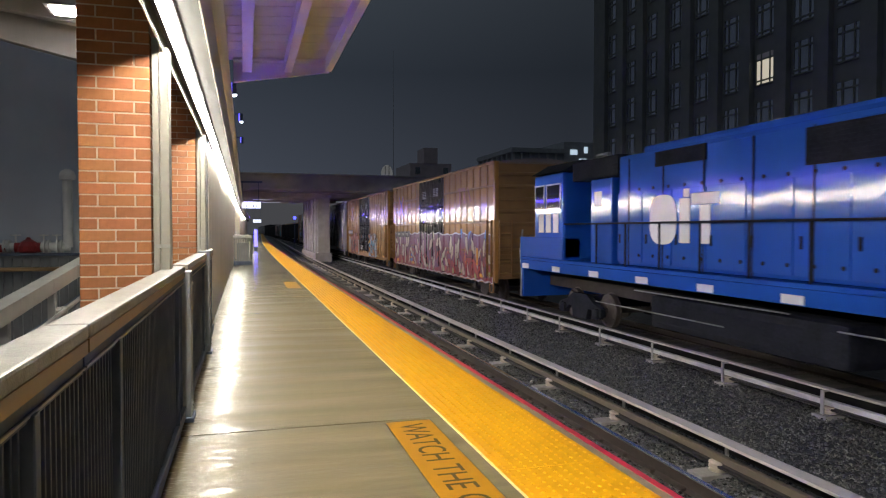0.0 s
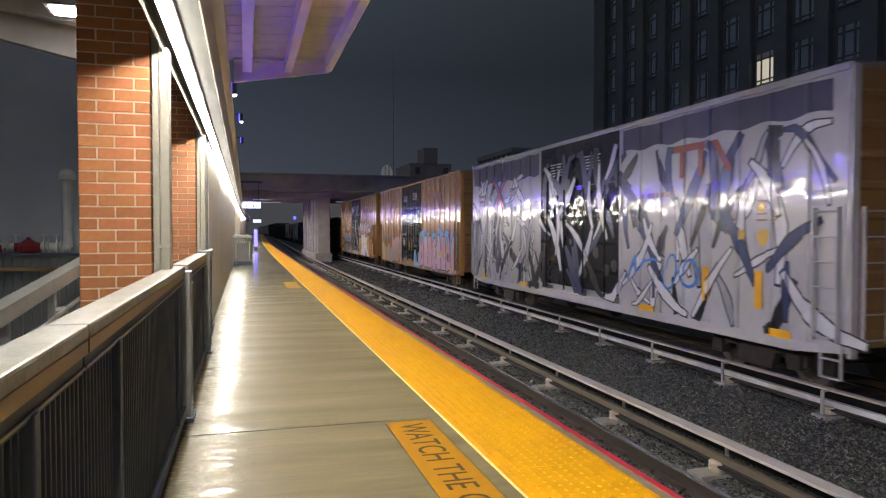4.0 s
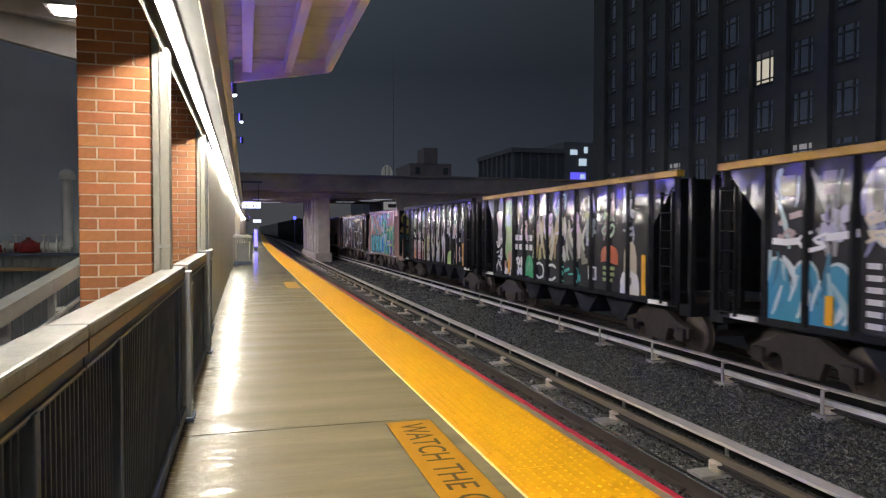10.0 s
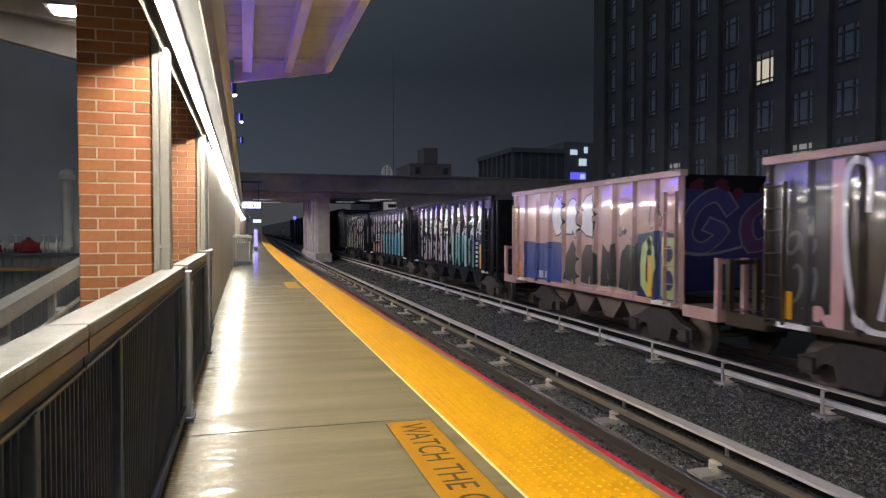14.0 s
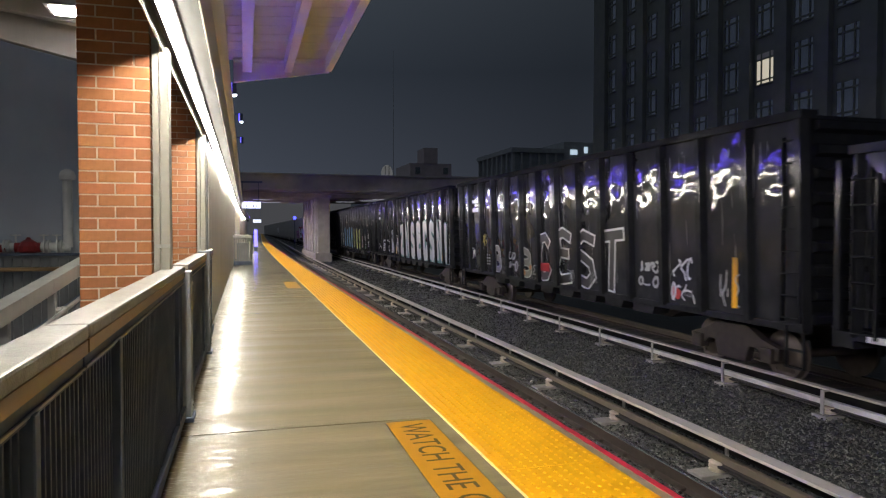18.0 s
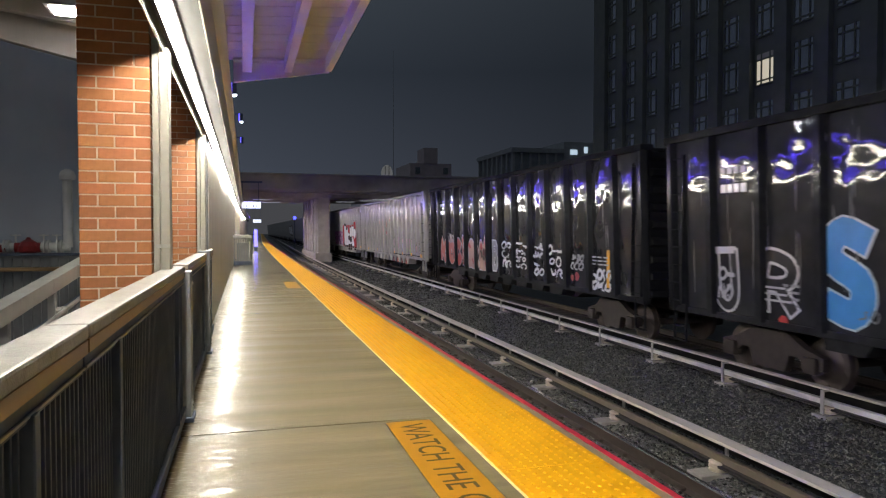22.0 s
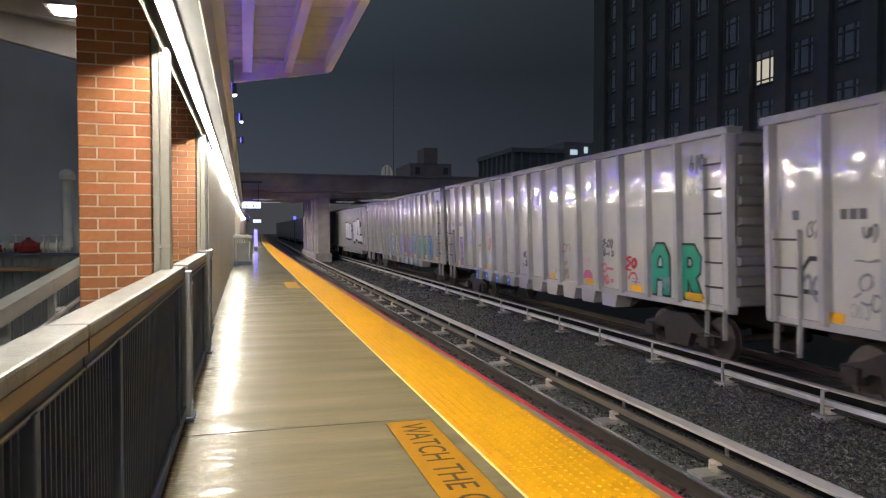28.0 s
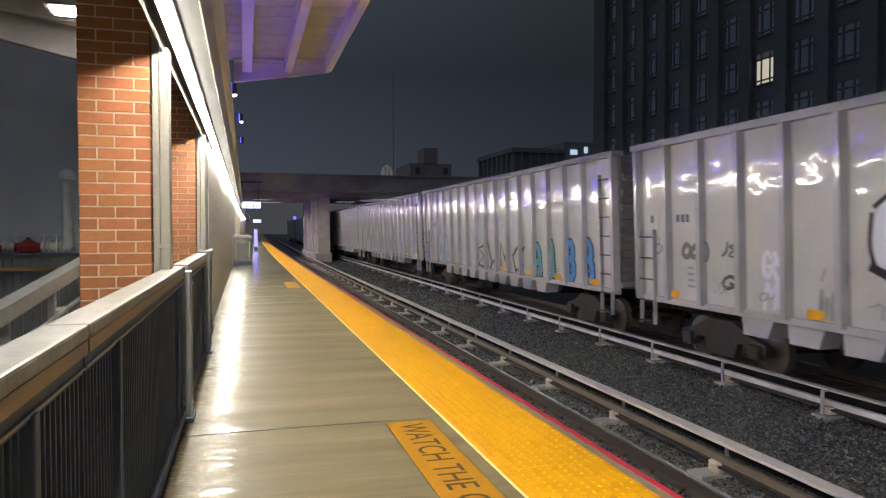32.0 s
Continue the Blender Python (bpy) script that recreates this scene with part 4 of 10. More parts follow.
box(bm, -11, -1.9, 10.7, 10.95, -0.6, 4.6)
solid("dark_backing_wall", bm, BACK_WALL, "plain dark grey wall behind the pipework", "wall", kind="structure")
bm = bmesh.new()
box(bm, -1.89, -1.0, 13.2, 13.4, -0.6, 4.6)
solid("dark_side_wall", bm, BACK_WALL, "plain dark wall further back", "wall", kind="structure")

# ---- bridge over the tracks ----
bridge = thing("road_bridge", (0, 0, 0), "brown concrete road bridge over the tracks", "bridge")
bm = bmesh.new()
box(bm, -30, 60, 58, 73, 4.35, 4.95)
part("deck", bm, BRIDGE_M, bridge)
bm = bmesh.new()
box(bm, -30, 60, 57.8, 58.1, 4.5, 5.75)
part("parapet", bm, BRIDGE_M, bridge)
bm = bmesh.new()
soft_box(bm, -30, 60, 57.65, 58.2, 5.75, 5.9, 0.03)
part("parapet_cap", bm, BRIDGE_M, bridge)
for y in (58.6, 61.5, 64.5, 67.5, 70.5):
    bm = bmesh.new()
    box(bm, -30, 60, y, y + 0.4, 3.95, 4.36)
    part("girder", bm, BRIDGE_M, bridge)
pier = thing("bridge_pier", (0, 0, 0), "tan concrete bridge pier with fluted pilasters", "pier")
bm = bmesh.new()
soft_box(bm, 5.85, 6.85, 58.4, 72, BALLAST - 0.05, 3.95, 0.04)
part("pier_body", bm, BRIDGE_M, pier)
bm = bmesh.new()
soft_box(bm, 5.6, 7.0, 58.1, 72.4, BALLAST - 0.05, BALLAST + 0.75, 0.05)
part("pier_plinth", bm, BRIDGE_M, pier)
for i in range(6):
    bm = bmesh.new()
    y = 58.8 + i * 2.3
    soft_box(bm, 5.66, 5.86, y, y + 0.9, BALLAST + 0.75, 3.95, 0.05)
    part("pilaster", bm, BRIDGE_M, pier)
bm = bmesh.new()
box(bm, 12.6, 30, 58.5, 72, BALLAST - 0.05, 3.95)
solid("bridge_abutment", bm, BRIDGE_M, "concrete bridge abutment beyond the train", "abutment")
# Fill lamps added to brighten the bridge, which glows in the mist.
for x, y in ((11.4, 58.8), (9.0, 64.7), (10.8, 61.7), (1.5, 61.7), (2.4, 67.7)):
    t = thing("bridge_fill_light", (x, y, 3.895), "slim fill lamp added under the bridge deck", "lamp", "bridge lamps")
    bm = bmesh.new()
    box(bm, -0.9, 0.9, -0.06, 0.06, 0.0, 0.06)
    part("housing", bm, STEEL_G, t)
    bm = bmesh.new()
    box(bm, -0.85, 0.85, -0.05, 0.05, -0.03, -0.002)
    part("tube_lens", bm, BRIDGE_FILL, t)
t = thing("bridge_notice", (12.2, 58.7, 2.75), "pale lit notice box under the bridge", "sign")
bm = bmesh.new()
soft_box(bm, -0.7, 0.7, 0, 0.12, 0, 0.95, 0.02)
part("case", bm, LIT_DIM, t)
bm = bmesh.new()
box(bm, -0.3, 0.4, -0.01, -0.003, 0.45, 0.75)
part("dark_bar", bm, INK, t)
bm = bmesh.new()
tube(bm, (0, 0.1, 0.9), (0, 0.1, 1.22), 0.04, 8)
part("hanger", bm, FENCE, t)

# ---- far side: tower block, low houses, mast ----
tower = thing("tower_block", (30, 0, 0), "dark tower block with few lit windows", "building")
bm = bmesh.new()
box(bm, 0.25, 22, 14, 56.3, BALLAST, 46)
part("wall", bm, TOWER_M, tower)
bays = [52.75 - 2.98 * i for i in range(13)]
for i, y in enumerate(bays):
    bm = bmesh.new()
    box(bm, -0.1, 0.24, y + 1.0, y + 1.98, BALLAST, 46)
    part("pilaster", bm, TOWER_M, tower)
wf = bmesh.new()
for (a, b, c, d) in ((-0.8, 0.8, 0, 0.09), (-0.8, 0.8, 1.91, 2.0), (-0.8, -0.7, 0.09, 1.91), (0.7, 0.8, 0.09, 1.91), (-0.46, -0.36, 0.09, 1.91), (0.24, 0.36, 0.09, 1.91), (-0.7, 0.7, 0.24, 0.34), (-0.7, 0.7, 1.5, 1.6)):
    box(wf, -0.02, 0.06, a, b, c, d)
wfm = mesh_of("window_frame", wf, TOWER_M)
wp = bmesh.new()
box(wp, 0.02, 0.045, -0.75, 0.75, 0.05, 1.95)
wpm = mesh_of("pane", wp, WINDOW_D)
wp = bmesh.new()
box(wp, 0.02, 0.045, -0.75, 0.75, 0.05, 1.95)
wpl = mesh_of("pane", wp, LIT_WIN)
wp = bmesh.new()
box(wp, 0.02, 0.045, -0.75, 0.75, 0.05, 1.95)
wpd = mesh_of("pane", wp, LIT_DIM)
bb = bmesh.new()
box(bb, 0.0, 0.018, -0.7, 0.7, 1.5, 1.9)
blind_mesh = mesh_of("blind", bb, PANEL_G)
FLOOR0, STOREY = 4.2, 2.92
for i, y in enumerate(bays):
    for k in range(0, 9):
        z = FLOOR0 + k * STOREY
        w = new("window")
        w.parent = tower
        w.location = (0.19, y, z)
        lit = wpl if (i, k) == (6, 2) else wpd if (i, k) in ((7, 0), (3, 0)) else wpm
        piece("window_frame", wfm, w)
        piece("pane", lit, w)
        if lit is wpl:
            piece("blind", blind_mesh, w)
blocks = thing("far_low_building", (0, 0, 0), "dark low building with a columned front", "building")
bm = bmesh.new()
box(bm, 40.2, 48.5, 100, 116, BALLAST, 13.3)
part("wall", bm, FAR_DARK, blocks)
bm = bmesh.new()
box(bm, 39.6, 48.55, 99.6, 116.4, 13.3, 14.0)
part("cornice", bm, FAR_WALL, blocks)
for i in range(8):
    bm = bmesh.new()
    box(bm, 39.8, 40.2, 99.8 + i * 2.25, 100.3 + i * 2.25, 5, 13.3)
    part("column", bm, FAR_WALL, blocks)
for i in range(5):
    bm = bmesh.new()
    box(bm, 41.2 + i * 1.45, 41.5 + i * 1.45, 99.75, 100, 5, 13.3)
    part("column", bm, FAR_WALL, blocks)
brick = thing("far_stepped_building", (0, 0, 0), "dim brick building with a stepped parapet", "building")
bm = bmesh.new()
box(bm, 23.6, 30.0, 100, 110, BALLAST, 11.2)
part("wall", bm, FAR_BRICK, brick)
bm = bmesh.new()
box(bm, 25.7, 27.8, 99.9, 104, 11.2, 13.5)
part("parapet_step", bm, FAR_BRICK, brick)
bm = bmesh.new()
box(bm, 30.0, 39.6, 103, 112, BALLAST, 9.6)
part("wing", bm, FAR_BRICK, brick)
for x in (24.4, 28.7):
    bm = bmesh.new()
    box(bm, x, x + 0.75, 99.94, 99.99, 9.6, 10.6)
    part("window", bm, WINDOW_D, brick)
house = thing("far_brick_house", (0, 0, 0), "dim brick building with an arched window", "building")
bm = bmesh.new()
box(bm, 16.5, 23.55, 100, 112, BALLAST, 9.0)
part("wall", bm, FAR_WALL, house)
bm = bmesh.new()
pts = [(19.2, 9.05)] + [(20.05 + 0.85 * math.cos(a), 9.55 + 1.25 * math.sin(a)) for a in [math.pi - math.pi * k / 8 for k in range(9)]] + [(20.9, 9.05)]
slab(bm, pts, "y", 99.7, 99.9)
part("arched_window", bm, glow("faint_window", (0.75, 0.72, 0.66), 0.10), house, "dimly lit arched window")
bm = bmesh.new()
box(bm, 20.3, 20.38, 99.6, 99.69, 9.05, 10.75)
box(bm, 19.75, 19.81, 99.6, 99.69, 9.05, 10.6)
part("glazing_bar", bm, FENCE, house)
shop = thing("lit_shop_front", (0, 0, 0), "far building corner with lit windows and blue sign", "building")
bm = bmesh.new()
box(bm, 48.6, 58, 100, 112, BALLAST, 15.2)
part("wall", bm, FAR_WALL, shop)
for (x0, x1, z0, z1, m) in ((49.7, 50.9, 13.2, 14.0, SHOP_LIT), (52.1, 52.7, 13.5, 14.5, SHOP_LIT), (51.2, 52.5, 11.5, 12.6, SHOP_LIT), (49.7, 52.4, 9.1, 10.4, SIGN_BLUE)):
    bm = bmesh.new()
    box(bm, x0, x1, 99.9, 99.99, z0, z1)
    part("lit_window", bm, m, shop)
bm = bmesh.new()
box(bm, 51.4, 52.2, 99.86, 99.895, 9.4, 10.1)
part("sign_bars", bm, SHOP_LIT, shop)
mast = thing("radio_mast", (31.6, 150, BALLAST), "thin dark mast in the distance", "mast")
bm = bmesh.new()
tube(bm, (0, 0, 0), (0, 0, 42), 0.10, 8, 0.05)
part("mast_pole", bm, STEEL_G, mast)
# A glowing sheet stands in for the misty lamplit distance beyond the bridge.
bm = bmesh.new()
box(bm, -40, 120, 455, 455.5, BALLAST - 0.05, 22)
solid("backdrop", bm, glow("mist_glow", (0.90, 0.91, 1.0), 0.062, (0.0, 0.0, 0.0)), "glowing grey sheet standing in for far lamplit mist", "backdrop", kind="structure")

# ---- the train: each vehicle's own space has y = 0 at its leading face, z = 0 on the rail, x = 0 in the middle ----
VEHICLES = []      # (thing, place along the train)
WHEELSETS = []     # (wheelset, place of its vehicle, own y)
R_WHEEL = 0.42

wb = bmesh.new()
for sx in (-1, 1):
    for (xa, xb, ra, rb) in ((0.68, 0.70, 0.45, 0.45), (0.70, 0.80, R_WHEEL, R_WHEEL - 0.01)):
        tube(wb, (sx * xa, 0, 0), (sx * xb, 0, 0), ra, 20, rb)
    tube(wb, (sx * 0.8, 0, 0), (sx * 0.84, 0, 0), 0.3, 16, 0.12)
    for k in range(5):
        a = 2 * math.pi * k / 5
        tube(wb, (sx * 0.80, 0.33 * math.cos(a), 0.33 * math.sin(a)), (sx * 0.815, 0.33 * math.cos(a), 0.33 * math.sin(a)), 0.03, 6)
tube(wb, (-1.05, 0, 0), (1.05, 0, 0), 0.075, 12)
wheelset_mesh = mesh_of("wheelset", wb, WHEEL)

tb = bmesh.new()
for sx in (-1, 1):
    x0, x1 = sorted((sx * 0.98, sx * 1.12))
    slab(tb, [(-1.12, 0.36), (-1.12, 0.56), (-0.75, 0.66), (-0.35, 0.86), (0.35, 0.86), (0.75, 0.66), (1.12, 0.56), (1.12, 0.36), (0.82, 0.36), (0.62, 0.50),
              (0.45, 0.50), (0.35, 0.22), (-0.35, 0.22), (-0.45, 0.50), (-0.62, 0.50), (-0.82, 0.36)], "x", x0, x1)
    for y in (-0.9, 0.9):
        soft_box(tb, *sorted((sx * 1.0, sx * 1.19)), y - 0.13, y + 0.13, 0.3, 0.55, 0.02)
box(tb, -1.0, 1.0, -0.2, 0.2, 0.5, 0.8)
truck_mesh = mesh_of("truck_frame", tb, TRUCK)
dark_truck_mesh = truck_mesh.copy()
dark_truck_mesh.materials[0] = LOCO_D
sb = bmesh.new()
for sx in (-1, 1):
    for dy in (-0.17, 0.0, 0.17):
        for k in range(4):
            lathe(sb, (sx * 1.05, dy, 0.27 + k * 0.065), [(0.055, 0), (0.07, 0.02), (0.07, 0.035), (0.055, 0.055)], 8)
spring_mesh = mesh_of("springs", sb, TRUCK)
cb = bmesh.new()
box(cb, -0.12, 0.12, 0, 0.75, 0.72, 0.98)
soft_box(cb, -0.2, 0.14, -0.14, 0.06, 0.70, 1.02, 0.04)
coupler_mesh = mesh_of("coupler", cb, TRUCK)


def running_gear(t, s, length, inset, wheel_z=R_WHEEL, dark=False):
    for yc in (inset, length - inset):
        piece("truck_frame", dark_truck_mesh if dark else truck_mesh, t, (0, yc, 0))
        piece("springs", spring_mesh, t, (0, yc, 0))
        for dy in (-0.9, 0.9):
            w = piece("wheelset", wheelset_mesh, t, (0, yc + dy, wheel_z))
            WHEELSETS.append((w, s, yc + dy))
    piece("coupler", coupler_mesh, t, (0, -0.72, 0))
    c = piece("coupler", coupler_mesh, t, (0, length + 0.72, 0))
    c.rotation_euler[2] = math.pi


def ladder(t, x, y, z0, z1, w=0.4, n=None, side="x", material=None):
    """A ladder of rungs on a car's side (side x) or end (side y)."""
    bm = bmesh.new()
    n = n or int((z1 - z0) / 0.36)
    off = 0.07
    for k in range(n + 1):
        z = z0 + (z1 - z0) * k / n
        if side == "x":
            tube(bm, (x - off, y, z), (x - off, y + w, z), 0.014, 6)
        else:
            tube(bm, (x, y, z), (x + w, y, z), 0.014, 6)
    for k in (0, w):
        if side == "x":
            box(bm, x - off - 0.006, x, y + k - 0.012, y + k + 0.012, z0 - 0.06, z1 + 0.06)
        else:
            box(bm, x + k - 0.012, x + k + 0.012, y - 0.01, y + 0.05, z0 - 0.06, z1 + 0.06)
    part("ladder", bm, material or STEEL_G, t)


def stirrup(t, x, y, w=0.35, material=None):
    bm = bmesh.new()
    for k in (0, w):
        box(bm, x - 0.02, x + 0.02, y + k - 0.012, y + k + 0.012, 0.42, 1.05)
    for z in (0.42, 0.68):
        box(bm, x - 0.03, x + 0.03, y - 0.012, y + w + 0.012, z, z + 0.025)
    part("stirrup", bm, material or STEEL_G, t)


PAINTS = {}
BLACK = (0.012, 0.012, 0.014)


def paint(rgb, low=None, z0=0.9, z1=2.2):
    """Spray paint; with low it fades from low at z0 to rgb at z1 of the car's own height."""
    key = (tuple(round(c, 2) for c in rgb), low, z0, z1)
    if key in PAINTS:
        return PAINTS[key]
    m = mat("spray_paint", rgb, 0.3, grain=3, vary=0.20, stain=0.30, stain_color=tuple(c * 0.62 for c in rgb), wave=0.018, wave_scale=2.2, coat=0.5, coat_rough=0.06)
    if low:
        n, l = m.node_tree.nodes, m.node_tree.links
        b = n["Principled BSDF"]
        was = b.inputs["Base Color"].links[0].from_socket
        tex = n.new("ShaderNodeTexCoord")
        sep = n.new("ShaderNodeSeparateXYZ")
        l.new(tex.outputs["Object"], sep.inputs[0])
        nz = n.new("ShaderNodeTexNoise")
        nz.inputs["Scale"].default_value = 2.2
        nz.inputs["Detail"].default_value = 3
        l.new(tex.outputs["Object"], nz.inputs["Vector"])
        ad = n.new("ShaderNodeMath")
        ad.operation = "ADD"
        l.new(sep.outputs["Z"], ad.inputs[0])
        l.new(nz.outputs["Fac"], ad.inputs[1])
        rg = n.new("ShaderNodeMapRange")
        rg.inputs["From Min"].default_value, rg.inputs["From Max"].default_value = z0 + 0.35, z1 + 0.65
        l.new(ad.outputs[0], rg.inputs["Value"])
        mx = n.new("ShaderNodeMix")
        mx.data_type = "RGBA"
        l.new(rg.outputs[0], mx.inputs["Factor"])
        mx.inputs["A"].default_value = (*low, 1)
        l.new(was, mx.inputs["B"])
        l.new(mx.outputs["Result"], b.inputs["Base Color"])
    PAINTS[key] = m
    return m


# Skeletons of the painted letters, in a unit cell; small letters name loose forms that spell nothing.
GLYPHS = {
    "A": [[(0.05, 0), (0.12, 0.8), (0.35, 1), (0.65, 1), (0.88, 0.8), (0.95, 0)], [(0.1, 0.42), (0.9, 0.42)]],
    "B": [[(0.1, 0), (0.1, 1), (0.6, 1), (0.84, 0.86), (0.84, 0.68), (0.6, 0.54), (0.16, 0.54)], [(0.6, 0.54), (0.9, 0.38), (0.9, 0.16), (0.65, 0), (0.1, 0)]],
    "C": [[(0.92, 0.86), (0.65, 1), (0.3, 0.96), (0.08, 0.6), (0.1, 0.25), (0.35, 0), (0.7, 0.02), (0.94, 0.2)]],
    "E": [[(0.95, 0.9), (0.5, 1), (0.15, 0.93), (0.28, 0.58), (0.8, 0.56)], [(0.28, 0.58), (0.04, 0.25), (0.3, 0), (0.95, 0.06)]],
    "H": [[(0.08, 0), (0.08, 1)], [(0.9, 0), (0.9, 1)], [(0.08, 0.52), (0.9, 0.52)]],
    "I": [[(0.5, 0), (0.5, 0.62)], [(0.42, 0.92), (0.58, 0.92)]],
    "J": [[(0.2, 1), (0.9, 1)], [(0.68, 1), (0.6, 0.25), (0.38, 0), (0.1, 0.2)]],
    "K": [[(0.12, 0), (0.12, 1)], [(0.9, 1), (0.2, 0.45), (0.92, 0)]],
    "L": [[(0.15, 1), (0.22, 0.12), (0.9, 0.05)]],
    "N": [[(0.08, 0), (0.12, 1), (0.85, 0.05), (0.92, 1)]],
    "O": [[(0.5, 1), (0.15, 0.85), (0.08, 0.5), (0.15, 0.15), (0.5, 0), (0.85, 0.15), (0.92, 0.5), (0.85, 0.85), (0.5, 1)]],
    "R": [[(0.08, 0), (0.1, 1), (0.65, 1), (0.9, 0.82), (0.85, 0.6), (0.6, 0.48), (0.15, 0.48)], [(0.5, 0.48), (0.92, 0)]],
    "S": [[(0.95, 0.9), (0.45, 1), (0.1, 0.85), (0.15, 0.62), (0.8, 0.42), (0.9, 0.18), (0.6, 0), (0.05, 0.08)]],
    "T": [[(0.03, 0.95), (0.97, 1)], [(0.5, 0.97), (0.45, 0)]],
    "U": [[(0.08, 1), (0.1, 0.25), (0.35, 0), (0.68, 0), (0.9, 0.25), (0.92, 1)]],
    "W": [[(0.03, 1), (0.22, 0), (0.5, 0.6), (0.78, 0), (0.97, 1)]],
    "Z": [[(0.05, 0.92), (0.92, 1), (0.1, 0.08), (0.95, 0.02)]],
    "a": [[(0.05, 0.1), (0.3, 0.95), (0.5, 0.4), (0.95, 0.85)], [(0.5, 0.4), (0.8, 0.0)]],
    "b": [[(0.9, 0.95), (0.2, 0.8), (0.75, 0.5), (0.1, 0.1), (0.9, 0.0)], [(0.1, 0.1), (0.1, 0.5)]],
    "c": [[(0.1, 0.0), (0.15, 0.7), (0.5, 1), (0.85, 0.7), (0.6, 0.35), (0.95, 0.0)]],
    "d": [[(0.1, 1), (0.4, 0.2), (0.9, 0.45), (0.85, 1)], [(0.4, 0.2), (0.2, 0.0)]],
    "e": [[(0.5, 1), (0.1, 0.6), (0.4, 0.05), (0.9, 0.3), (0.6, 0.6), (0.95, 0.95)]],
    "f": [[(0.05, 0.7), (0.95, 0.95)], [(0.35, 0.8), (0.25, 0.0)], [(0.3, 0.4), (0.9, 0.25), (0.8, 0.0)]],
    "g": [[(0.15, 0.0), (0.12, 0.95), (0.5, 0.6), (0.88, 1), (0.85, 0.05)]],
    "h": [[(0.9, 0.75), (0.5, 1), (0.1, 0.75), (0.12, 0.2), (0.55, 0), (0.9, 0.3), (0.55, 0.45)]],
}


def curve_through(pts, k=3):
    """A smooth line through the points."""
    out = []
    for i in range(len(pts) - 1):
        p0, p1, p2, p3 = (Vector(pts[max(i - 1, 0)]), Vector(pts[i]), Vector(pts[i + 1]), Vector(pts[min(i + 2, len(pts) - 1)]))
        for j in range(k):
            u = j / k
            out.append(tuple(0.5 * ((2 * p1) + (p2 - p0) * u + (2 * p0 - 5 * p1 + 4 * p2 - p3) * u * u + (3 * p1 - p0 - 3 * p2 + p3) * u ** 3)))
    return out + [tuple(pts[-1])]


def ribbon(bm, pts, w, x, cap=0.35, taper=0.0):
    """A mitred stroke of paint of width w along (y, z) points."""
    n = len(pts)
    ps = [Vector(p) for p in pts]
    dirs = [(b - a).normalized() if (b - a).length > 1e-5 else Vector((1, 0)) for a, b in zip(ps, ps[1:])]
    ps[0] = ps[0] - dirs[0] * w * cap
    ps[-1] = ps[-1] + dirs[-1] * w * cap
    rows_ = []
    for i in range(n):
        a, b = dirs[max(i - 1, 0)], dirs[min(i, n - 2)]
        na, nb = Vector((-a.y, a.x)), Vector((-b.y, b.x))
        m = na + nb
        m = m.normalized() if m.length > 0.2 else nb
        k = min(1.45, 1 / max(0.3, m.dot(nb)))
        e = w * 0.5 * k * (1 - taper * abs(2 * i / max(1, n - 1) - 1))
        rows_.append((bm.verts.new((x, *(ps[i] + m * e))), bm.verts.new((x, *(ps[i] - m * e)))))
    for p, q in zip(rows_, rows_[1:]):
        bm.faces.new((p[0], q[0], q[1], p[1]))


class Skin:
    """The painted side of a car: lays flat art on its panels, and over its posts where wrap is set."""

    def __init__(self, t, face, posts=(), depth=0.0, top=0.03, foot=0.06, lean=0.0, zb=1.0, zt=4.0, plateau=None, dy=0.0):
        self.t, self.face, self.posts, self.depth, self.top, self.foot = t, face, posts, depth, top, foot
        self.lean, self.zb, self.zt, self.plateau, self.dy = lean, zb, zt, plateau, dy

    def x(self, y, z, wrap):
        x = self.face - self.lean * (z - self.zb) / (self.zt - self.zb)
        if self.plateau and self.plateau[0] < y < self.plateau[1]:
            return min(x, self.plateau[2])
        if wrap:
            for c in self.posts:
                k = (self.foot - abs(y - c)) / (self.foot - self.top)
                if k > 0:
                    x -= self.depth * min(1.0, k)
        return x

    def lay(self, name, bm, material, wrap=False, label=""):
        if not bm.verts:
            bm.free()
            return None
        for v in bm.verts:
            v.co.y += self.dy
        y0, y1 = min(v.co.y for v in bm.verts), max(v.co.y for v in bm.verts)
        cuts_ = []
        if wrap:
            cuts_ = [c + s_ for c in self.posts for s_ in (-self.foot, -self.top, self.top, self.foot)]
        if self.plateau:
            cuts_ += [self.plateau[0] - 0.004, self.plateau[0] + 0.004, self.plateau[1] - 0.004, self.plateau[1] + 0.004]
        for y in cuts_:
            if y0 < y < y1:
                bmesh.ops.bisect_plane(bm, geom=bm.verts[:] + bm.edges[:] + bm.faces[:], plane_co=(0, y, 0), plane_no=(0, 1, 0))
        for v in bm.verts:
            v.co.x += self.x(v.co.y, v.co.z, wrap)
        me = bpy.data.meshes.new(name)
        bm.normal_update()
        for f in bm.faces:
            if f.normal.x > 0:
                f.normal_flip()
        bm.to_mesh(me)
        bm.free()
        me.materials.append(material)
        ob = new(name, me)
        ob.parent = self.t
        if label:
            tagged(ob, label=label)
        return ob


